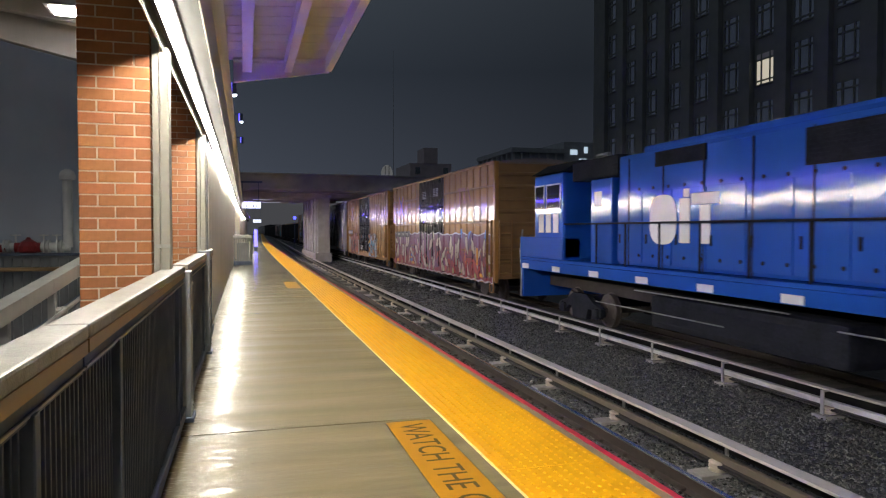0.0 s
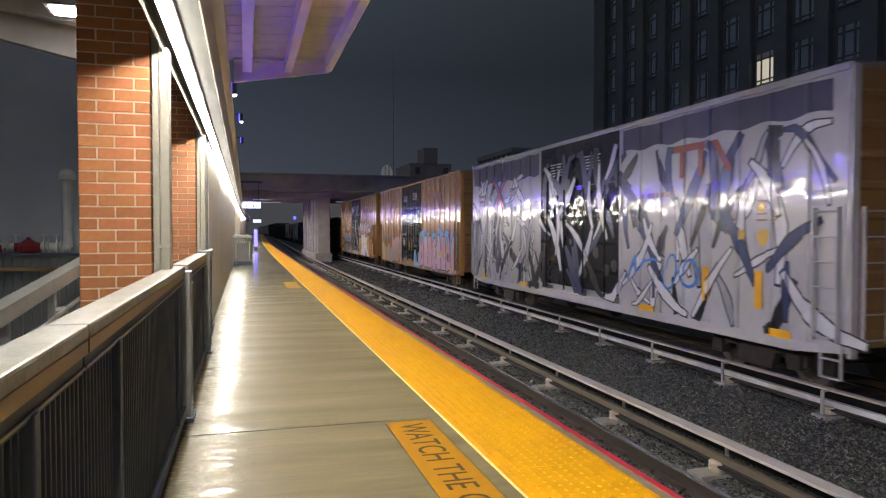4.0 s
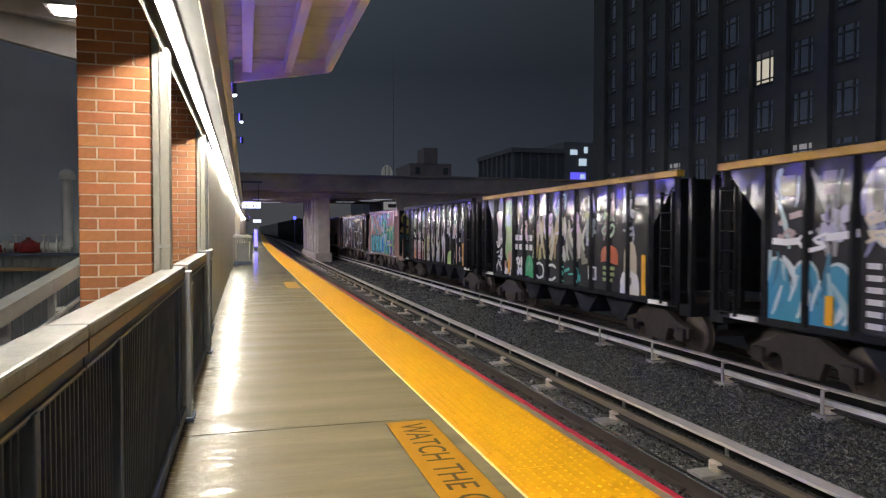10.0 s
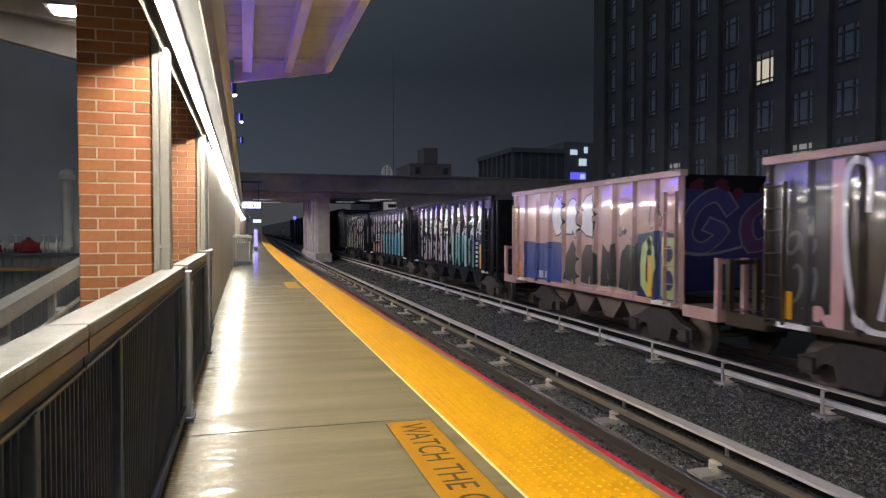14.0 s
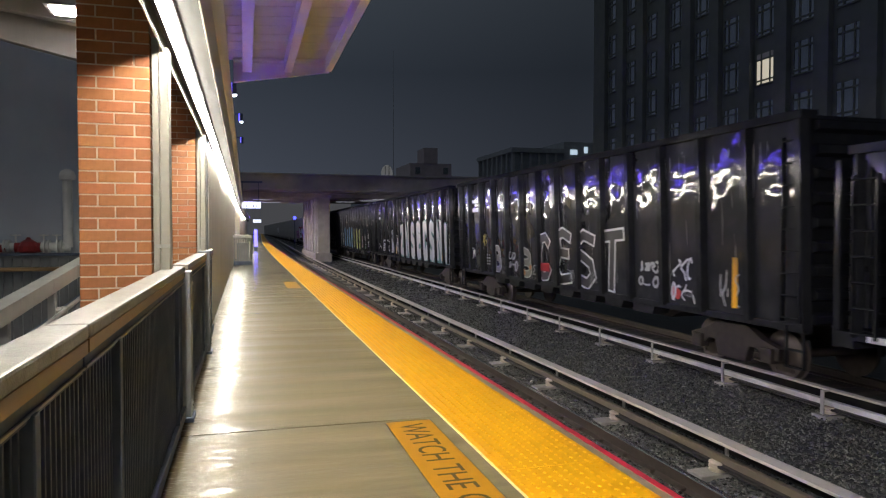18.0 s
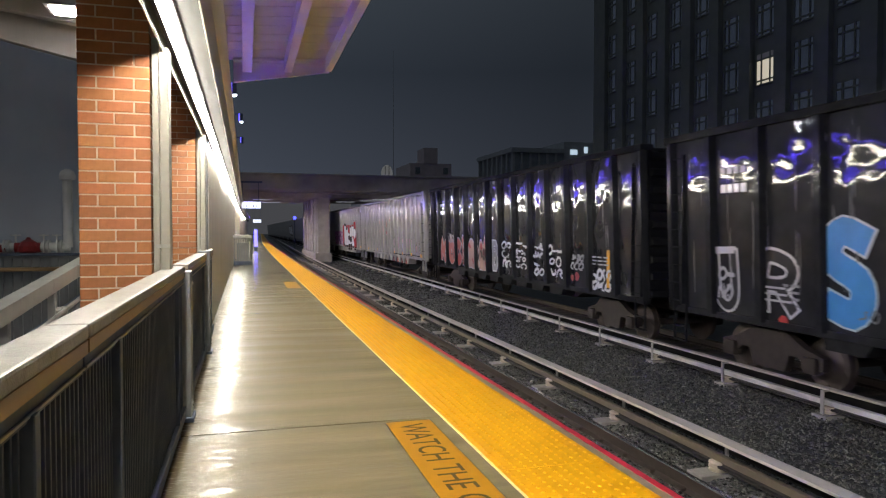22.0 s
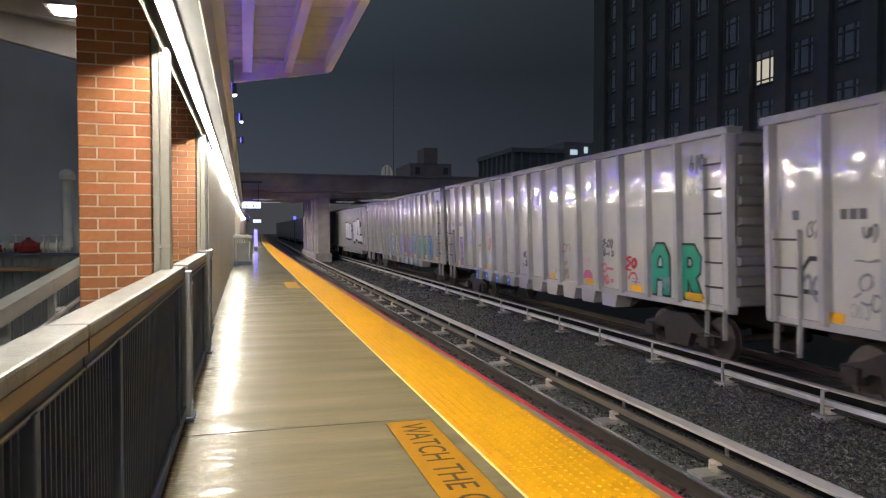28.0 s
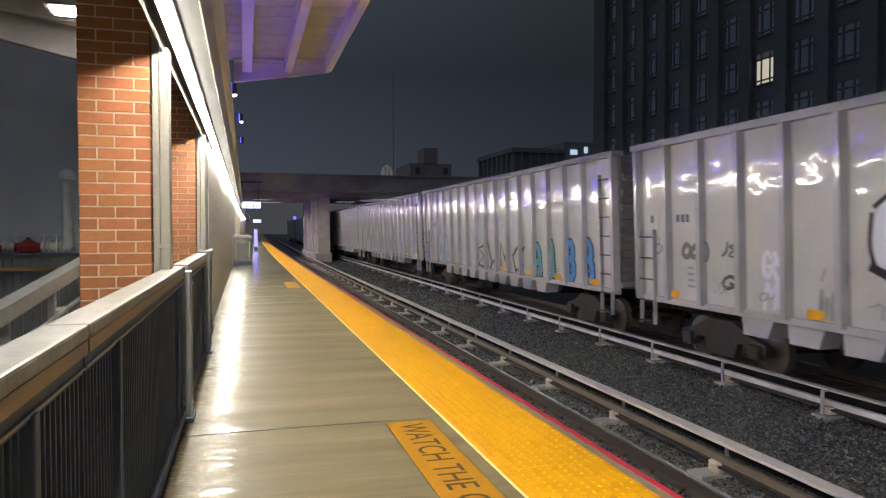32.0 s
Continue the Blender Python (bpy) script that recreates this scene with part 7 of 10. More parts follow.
locomotive(-78.3)
SILVER, INKY, MAROON = (0.56, 0.55, 0.56), (0.022, 0.012, 0.014), (0.12, 0.012, 0.02)
boxcar(-76.45, "mustard boxcar with black doors and maroon graffiti along its base", BOX_Y, True, 1, [
    scallop(15.75, 0.2, 0.76, 2.36, (0.13, 0.06, 0.14), (0.34, 0.035, 0.05), 26, True, flat=True, line=(0.6, 0.6, 0.62)),
    shards(15.7, 0.25, 1.0, 2.2, [(0.07, 0.02, 0.08), (0.24, 0.1, 0.22), (0.17, 0.08, 0.18)], 40, 0.9, 0.003, True, None, (0.3, 2.8), (0.2, 0.45)),
    shards(15.7, 0.25, 0.85, 1.5, [(0.38, 0.05, 0.06), (0.30, 0.03, 0.06), (0.46, 0.08, 0.07)], 32, 0.7, 0.006, True, (0.05, 0.01, 0.02), (0.3, 2.8), (0.15, 0.36)),
    shards(15.6, 0.3, 0.9, 2.1, [CREAM, (0.62, 0.6, 0.48), CREAM, (0.5, 0.46, 0.42)], 44, 0.6, 0.014, True, (0.04, 0.012, 0.03), (0.4, 2.5), (0.16, 0.36)),
    shards(10.0, 6.0, 0.95, 2.3, [CREAM, (0.03, 0.015, 0.03), GREY, (0.3, 0.04, 0.07), (0.03, 0.015, 0.03)], 22, 0.7, 0.004, False, (0.02, 0.01, 0.02)),
    dots(4.4, 0.4, 2.15, 2.4, BLUEP, 7, 0.17), dots(15.3, 0.3, 0.8, 1.0, (0.35, 0.44, 0.16), 18, 0.11, 0.012),
    bars(11.9, 11.2, 0.95, 1.35, BLUEP, 2, 1, 0.8, 0.014), bars(11.9, 11.3, 1.12, 1.22, GOLD, 1, 1, 0.9, 0.02),
    spike([(15.0, 2.4), (11.9, 2.42), (11.9, 2.14), (15.0, 2.12)], (0.02, 0.015, 0.02), 0.024, True), bars(14.5, 14.1, 2.19, 2.36, (0.6, 0.58, 0.55), 1, 2, 0.8, 0.036), bars(13.6, 13.2, 2.19, 2.36, (0.6, 0.58, 0.55), 1, 2, 0.8, 0.036), bars(12.7, 12.35, 2.19, 2.36, (0.6, 0.58, 0.55), 1, 2, 0.8, 0.036), bars(13.9, 12.7, 2.72, 2.92, (0.2, 0.11, 0.04), 1, 2, 0.8)])
boxcar(-58.95, "mustard boxcar with pale blue and red graffiti", BOX_Y, False, 2, [
    scallop(6.0, 3.5, 0.78, 1.9, CYAN, (0.5, 0.6, 0.64), 4, True), shards(6.0, 3.5, 0.9, 2.1, [(0.5, 0.62, 0.68), CYAN, GOLD, BLACK, (0.62, 0.66, 0.68), (0.5, 0.2, 0.05), CYAN], 34, 0.6, 0.004, True, (0.02, 0.02, 0.03), (0.4, 2.7), (0.12, 0.28)), tag(5.6, 3.7, 1.9, 2.3, BLACK, 4, 0.05, 0.02),
    bars(3.4, 3.0, 1.5, 1.9, BLACK, 2, 1, 0.6, plate=(0.6, 0.58, 0.5)), dots(3.2, 2.9, 0.85, 0.95, GOLD, 2, 0.12),
    scallop(15.2, 14.0, 0.78, 2.1, (0.32, 0.52, 0.6), (0.5, 0.3, 0.06), 3, True), scallop(11.2, 10.3, 0.8, 2.0, (0.4, 0.54, 0.56), None, 2, True),
    scallop(14.2, 10.6, 0.8, 2.1, (0.5, 0.12, 0.09), (0.36, 0.03, 0.05), 6, True, 0.003, flat=True), shards(14.1, 10.7, 0.9, 2.1, [CORAL, (0.6, 0.3, 0.24), (0.06, 0.02, 0.03), CORAL, (0.4, 0.05, 0.05), (0.2, 0.03, 0.06)], 36, 0.7, 0.006, True, (0.03, 0.01, 0.015)),
    dots(13.8, 11.0, 0.95, 1.35, (0.6, 0.4, 0.36), 8, 0.09, 0.014), dots(14.2, 10.5, 0.8, 0.9, GOLD, 6, 0.1, 0.016),
    bars(15.3, 13.2, 2.2, 2.42, WHITE, 1, 3, 0.8, 0.012, BLACK),
    tag(9.4, 8.3, 1.05, 1.55, WHITE, 4, 0.06), tag(9.5, 7.2, 2.5, 2.65, GREY, 5, 0.03), bars(9.0, 8.75, 1.95, 2.12, ORANGE, 1, 1, 0.9), bars(8.4, 8.1, 1.95, 2.2, GREY, 1, 1, 0.9), tag(7.6, 6.3, 1.1, 1.9, GREY, 3, 0.03)])
boxcar(-41.4, "boxcar painted silver all over with dark graffiti lines", BOX_SILVER, False, 3, [
    scallop(15.8, 10.2, 4.0, 4.62, (0.03, 0.03, 0.05), None, 9, True, flat=True), scallop(5.8, 0.3, 4.15, 4.62, (0.05, 0.05, 0.09), None, 7, True, flat=True),
    shards(15.7, 10.3, 0.95, 4.0, [BLACK, (0.6, 0.6, 0.63), (0.05, 0.05, 0.09), (0.6, 0.6, 0.63), (0.3, 0.3, 0.33)], 44, 1.3, 0.0, True, (0.03, 0.03, 0.04)),
    shards(9.95, 6.05, 1.0, 4.2, [BLACK, (0.55, 0.55, 0.58), (0.04, 0.05, 0.12), (0.55, 0.55, 0.58)], 34, 1.3, 0.0, False, (0.03, 0.03, 0.04)),
    shards(5.8, 0.4, 0.95, 3.9, [BLACK, (0.6, 0.6, 0.63), (0.03, 0.05, 0.14), (0.6, 0.6, 0.63), (0.32, 0.33, 0.36)], 44, 1.3, 0.0, True, (0.03, 0.03, 0.04)),
    tag(5.6, 3.2, 1.2, 2.2, BLUEP, 4, 0.05, 0.012), dots(2.2, 1.5, 2.2, 2.9, GOLD, 4, 0.12, 0.014), dots(14, 6, 1.0, 3.5, (0.02, 0.02, 0.03), 14, 0.12, 0.014)])
boxcar(-23.95, "mustard boxcar with pink and pale blue bubble graffiti", BOX_Y, False, 4, [
    scallop(6.2, 0.4, 1.4, 2.72, (0.1, 0.3, 0.52), None, 6, True, line=NAVY), dots(6.0, 0.6, 2.1, 2.55, (0.03, 0.11, 0.27), 26, 0.07, 0.005),
    scallop(6.2, 0.5, 0.78, 1.8, (0.42, 0.42, 0.43), None, 7, True, layer=0.006),
    lettering("gARbcAgh", 6.2, 0.5, 0.74, 2.3, [(0.62, 0.3, 0.4), (0.66, 0.5, 0.55), (0.6, 0.26, 0.36)], BLACK, 0.32, 0.045, True, low=(0.64, 0.4, 0.46), layer=0.010, tilt=0.2),
    tag(5.9, 0.8, 0.9, 1.9, (0.7, 0.6, 0.64), 8, 0.04, 0.026), bars(2.9, 2.2, 1.35, 1.62, GOLD, 1, 1, 0.95, 0.03), bars(1.75, 1.25, 1.2, 1.55, (0.03, 0.03, 0.03), 1, 1, 0.9, 0.03),
    scallop(7.3, 6.2, 0.78, 1.6, (0.2, 0.4, 0.55), None, 2), bars(9.6, 9.2, 1.9, 2.1, GREY, 2, 1, 0.5), tag(9.8, 8.7, 2.2, 2.32, WHITE, 5, 0.025), tag(7.6, 6.3, 1.5, 2.3, GREY, 3, 0.03), bars(7.7, 7.4, 1.9, 2.05, WHITE, 1, 1, 0.8),
    bars(8.32, 8.14, 1.49, 1.93, GOLD, 1, 1, 0.98), bars(7.75, 7.6, 1.49, 1.93, GOLD, 1, 1, 0.98), bars(9.45, 9.25, 1.7, 1.95, WHITE, 1, 1, 0.8), tag(9.7, 8.5, 0.95, 1.25, GREY, 5, 0.04),
    scallop(15.4, 14.3, 0.76, 1.95, (0.36, 0.5, 0.42), GOLD, 2, True), scallop(14.2, 12.5, 0.78, 1.75, (0.56, 0.4, 0.26), (0.55, 0.38, 0.3), 4, True), scallop(13.2, 12.5, 0.72, 1.5, MINT, None, 2, True, 0.002),
    lettering("cgahb", 12.6, 10.15, 0.76, 2.3, [(0.6, 0.38, 0.36), (0.6, 0.42, 0.38)], (0.55, 0.34, 0.28), 0.34, 0.04, True, layer=0.005, low=(0.56, 0.33, 0.36)),
    tag(12.5, 10.3, 2.1, 2.32, BLACK, 4, 0.035, 0.02), tag(15.2, 12.6, 1.0, 2.0, (0.16, 0.1, 0.06), 5, 0.025, 0.012), bars(10.75, 10.55, 0.95, 1.7, GOLD, 1, 1, 0.98, 0.02), bars(13.1, 12.9, 1.25, 1.75, GOLD, 1, 1, 0.9, 0.02),
    bars(14.4, 12.6, 1.95, 2.22, BLACK, 1, 6, 0.8, 0.01)])
boxcar(-6.45, "mustard boxcar with gridded panels, white and orange graffiti", BOX_Y, True, 5, [
    spike([(6.25, 1.9), (5.3, 1.95), (5.9, 0.86), (6.4, 0.95)], GOLD, 0.002, True), spike([(6.0, 1.5), (5.8, 1.52), (5.9, 0.95), (6.1, 0.98)], ORANGE, 0.004, True), spike([(3.3, 2.05), (2.85, 2.1), (2.28, 1.72), (2.26, 0.78), (2.6, 0.76), (3.5, 1.5)], GOLD, 0.002, True), spike([(3.0, 2.12), (2.55, 2.1), (2.3, 1.75), (2.6, 1.7)], ORANGE, 0.004, True),
    spike([(6.1, 2.3), (3.1, 2.32), (3.1, 2.05), (5.9, 1.98)], (0.36, 0.08, 0.03), 0.001, True), spike([(5.46, 2.15), (4.5, 2.19), (4.56, 1.1), (3.85, 0.74), (5.95, 0.78), (5.44, 1.22)], WHITE, 0.008, True, BLACK, False, 0.08), spike([(4.4, 2.19), (3.88, 2.24), (3.98, 0.9), (4.6, 0.9)], WHITE, 0.010, True), stroke([(4.4, 2.23), (3.86, 2.28)], BLACK, 0.05), spike([(4.6, 2.22), (4.34, 2.22), (4.38, 1.78), (4.52, 1.74)], (0.03, 0.02, 0.02), 0.022),
    spike([(3.84, 1.96), (3.03, 2.03), (3.37, 1.57), (2.48, 0.73), (3.25, 0.75), (3.63, 1.18), (3.84, 0.76), (4.0, 0.95)], WHITE, 0.012, True), stroke([(3.84, 2.0), (3.0, 2.06)], BLACK, 0.06), spike([(4.75, 1.55), (4.6, 1.6), (4.58, 1.2), (4.7, 1.15)], BLACK, 0.02), spike([(3.78, 1.0), (3.62, 1.2), (3.42, 0.8), (3.7, 0.76)], (0.16, 0.05, 0.03), 0.02), stroke([(5.3, 1.5), (4.6, 1.47), (4.0, 1.5), (3.4, 1.46)], (0.5, 0.49, 0.47), 0.03, 0.012),
    dots(5.2, 3.1, 2.25, 2.5, (0.4, 0.1, 0.03), 9, 0.13), shards(5.9, 1.9, 2.3, 2.85, [(0.6, 0.54, 0.46), (0.66, 0.64, 0.62), (0.5, 0.42, 0.32)], 34, 0.36, 0.004, True), tag(5.8, 1.9, 2.3, 2.9, (0.62, 0.6, 0.58), 7, 0.05, 0.016, 2),
    scallop(2.05, 0.62, 0.86, 1.72, (0.36, 0.05, 0.07), ORANGE, 3, True, 0.002), lettering("bR", 1.9, 0.7, 0.9, 1.62, [CORAL, (0.66, 0.4, 0.4)], (0.3, 0.02, 0.03), 0.17, 0.03, True, layer=0.008), dots(1.2, 0.7, 0.95, 1.5, GOLD, 4, 0.1, 0.016), tag(0.5, 0.15, 1.2, 1.6, SALMON, 2, 0.04),
    shards(9.95, 6.1, 0.95, 2.7, [(0.5, 0.5, 0.53), (0.6, 0.6, 0.62), BLACK, (0.16, 0.16, 0.18), (0.3, 0.3, 0.33)], 48, 0.7, 0.0, False, None, (0.8, 2.3)), shards(9.9, 6.2, 1.0, 2.2, [(0.62, 0.62, 0.64), BLACK, BLACK], 30, 0.5, 0.012, False, None, (0.2, 2.9)), tag(9.8, 6.3, 2.5, 3.4, (0.5, 0.5, 0.54), 3, 0.06, 0.01, 1),
    shards(9.6, 6.3, 3.7, 4.35, [(0.3, 0.3, 0.33), (0.2, 0.2, 0.22)], 7, 0.5, 0.0, False, None, (1.2, 1.9)), scallop(9.7, 6.2, 0.74, 0.98, (0.5, 0.36, 0.2), None, 6, flat=True), dots(9.6, 9.0, 0.82, 0.95, (0.55, 0.16, 0.05), 4, 0.09),
    scallop(14.2, 10.2, 0.72, 1.62, BLACK, None, 5, True, flat=True), shards(14.0, 10.2, 0.85, 1.5, [(0.03, 0.03, 0.04), GREY, WHITE, BLACK], 16, 0.5, 0.004, True), spike([(13.15, 1.42), (12.85, 1.46), (12.72, 0.9)], WHITE, 0.016), spike([(12.28, 1.36), (12.04, 1.48), (11.62, 0.74), (12.03, 0.74)], WHITE, 0.016), spike([(11.12, 1.34), (10.84, 1.25), (10.55, 0.74), (11.04, 0.77)], WHITE, 0.016), spike([(13.9, 1.3), (13.7, 1.35), (13.35, 0.8)], WHITE, 0.016), spike([(10.6, 1.42), (9.95, 1.26), (9.98, 1.02), (10.5, 1.1)], ORANGE, 0.016),
    bars(13.95, 13.35, 1.66, 2.16, (0.05, 0.2, 0.55), 1, 1, 0.96, 0.012, WHITE), lettering("O", 13.2, 12.55, 1.64, 2.24, [(0.05, 0.2, 0.55)], WHITE, 0.16, 0.05, True, layer=0.01), bars(12.46, 12.16, 1.66, 2.14, (0.05, 0.2, 0.55), 1, 1, 0.96, 0.012, WHITE), spike([(11.78, 1.66), (11.8, 1.95), (11.5, 2.0), (11.4, 2.2), (11.1, 2.2), (11.08, 1.66)], (0.05, 0.2, 0.55), 0.012, True, WHITE), spike([(10.95, 2.06), (10.7, 2.08), (10.7, 1.8), (10.5, 1.85), (10.5, 1.62), (10.95, 1.64)], (0.05, 0.2, 0.55), 0.012, True, WHITE), spike([(15.1, 0.84), (14.2, 0.8), (14.2, 1.35)], (0.6, 0.2, 0.06)),
    bars(15.15, 14.72, 2.0, 2.24, (0.05, 0.035, 0.02), 1, 2, 0.7, 0.004, (0.52, 0.34, 0.03)), bars(14.42, 14.02, 2.0, 2.24, (0.05, 0.035, 0.02), 1, 2, 0.7, 0.004, (0.52, 0.34, 0.03)), bars(13.72, 13.4, 2.2, 2.4, (0.05, 0.035, 0.02), 1, 2, 0.7, 0.018, (0.52, 0.34, 0.03)), bars(15.1, 14.75, 2.42, 2.6, (0.3, 0.2, 0.1), 1, 2, 0.7, 0.0, (0.56, 0.44, 0.26)), bars(14.4, 14.05, 2.42, 2.6, (0.3, 0.2, 0.1), 1, 2, 0.7, 0.0, (0.56, 0.44, 0.26)), spike([(14.9, 1.75), (14.65, 1.75), (14.65, 1.25), (14.9, 1.25)], GOLD, 0.002),
    tag(12.5, 10.3, 2.5, 3.5, WHITE, 4, 0.05), tag(12.6, 10.6, 2.4, 2.9, WHITE, 4, 0.06, 0.004), dots(15.3, 14.4, 0.82, 0.95, (0.36, 0.42, 0.16), 4, 0.1)])

hop = "short open-top hopper, "
LH = 10.95


def crown(y_hi, y_lo, seed_, c1=WHITE, c2=GREY):
    """Faded owner letters as plain blocks high on the side, and pale tags under them, bay by bay."""
    q = random.Random(seed_)
    out, y = [], y_hi
    while y > y_lo + 0.5:
        a, b = y - 0.14, y - 0.70
        out.append(bars(a - 0.1, b + 0.1, 2.98, 3.34, tuple(c * q.uniform(0.2, 0.4) for c in c1), q.choice((1, 2)), 1, 0.85))
        out.append(tag(a, b, q.uniform(2.25, 2.4), q.uniform(2.75, 2.95), tuple(c * q.uniform(0.6, 1.0) for c in (c1 if q.random() < 0.6 else c2)), 2, 0.07, 0.002, 2))
        out.append(shards(a, b, 2.15, 3.3, [tuple(c * q.choice((0.5, 0.38, 0.66)) for c in c1)], q.choice((3, 4, 5)), 0.6, 0.0, False, None, (1.1, 2.0), (0.06, 0.16), True))
        y -= 0.815
    return out


ore_hopper(11.2, LH, hop + "black with yellow top chord and pale green graffiti", BLACK_H, BLACK_RIB, CHORD_Y, False, crown(9.9, 1.0, 1) + [
    lettering("BB", 9.95, 8.3, 1.14, 2.16, [(0.55, 0.03, 0.06)], WHITE, 0.24, 0.05), shards(9.9, 8.35, 1.2, 2.05, [(0.5, 0.1, 0.14), WHITE, (0.3, 0.02, 0.04)], 14, 0.34, 0.012, False, None, (1.1, 2.0), (0.03, 0.09)), dots(9.95, 8.3, 1.1, 1.25, (0.62, 0.5, 0.52), 8, 0.06, 0.016), lettering("h", 8.2, 7.45, 1.12, 2.14, [(0.42, 0.08, 0.3)], (0.6, 0.5, 0.58), 0.22, 0.05),
    scallop(7.4, 4.3, 1.1, 2.32, (0.33, 0.45, 0.22), (0.2, 0.34, 0.2), 4), lettering("chea", 7.4, 4.35, 1.12, 2.15, [(0.52, 0.56, 0.55), (0.48, 0.47, 0.55)], (0.04, 0.25, 0.14), 0.26, 0.035, layer=0.006, soft_=True),
    lettering("cgeh", 4.25, 0.98, 1.1, 2.12, [(0.6, 0.6, 0.62)], (0.02, 0.02, 0.02), 0.30, 0.03), bars(3.3, 2.7, 1.2, 1.32, BLACK, 1, 2, 0.7, 0.012), bars(2.5, 1.9, 1.55, 1.66, BLACK, 1, 1, 0.9, 0.012), scallop(2.6, 1.8, 2.1, 2.4, (0.25, 0.22, 0.08), None, 2)], 21)
ore_hopper(23.5, LH, hop + "black with tan, navy and red graffiti", BLACK_H, BLACK_RIB, CHORD_Y, False, crown(9.9, 1.0, 2) + [
    scallop(9.95, 8.3, 1.08, 2.12, (0.05, 0.27, 0.42), None, 3, line=(0.5, 0.58, 0.6)), shards(9.9, 8.3, 1.2, 2.05, [(0.6, 0.66, 0.68), (0.03, 0.16, 0.26), (0.35, 0.5, 0.55)], 15, 0.5, 0.005, False, None, (1.0, 2.1), (0.06, 0.16)), tag(9.9, 8.4, 2.15, 2.5, WHITE, 3, 0.08, 0.004), lettering("h", 8.15, 7.45, 2.25, 3.4, [None], (0.5, 0.5, 0.52), 0.06, 0.03, soft_=True), bars(8.1, 7.5, 1.15, 2.1, (0.6, 0.6, 0.62), 6, 2, 0.5),
    scallop(7.35, 2.6, 1.12, 2.85, (0.5, 0.36, 0.25), (0.52, 0.42, 0.3), 6), shards(7.3, 5.8, 1.2, 2.6, [(0.12, 0.09, 0.06), (0.56, 0.5, 0.4), (0.3, 0.2, 0.13)], 18, 0.45, 0.004, False, None, (0.3, 2.8), (0.05, 0.14)),
    lettering("BB", 5.75, 4.15, 1.12, 2.72, [(0.03, 0.045, 0.15)], CREAM, 0.26, 0.04, layer=0.006), bars(4.0, 3.5, 1.4, 2.3, (0.14, 0.1, 0.07), 6, 1, 0.35, 0.004), bars(3.2, 2.7, 2.0, 2.2, BLACK, 1, 1, 0.9, 0.004), bars(3.2, 2.6, 1.15, 1.7, (0.6, 0.56, 0.5), 4, 1, 0.5, 0.004),
    lettering("h", 1.75, 1.1, 1.1, 2.2, [(0.58, 0.28, 0.4)], WHITE, 0.22, 0.05, soft_=True), bars(2.5, 1.9, 1.2, 2.1, (0.58, 0.52, 0.4), 5, 1, 0.5)], 22)
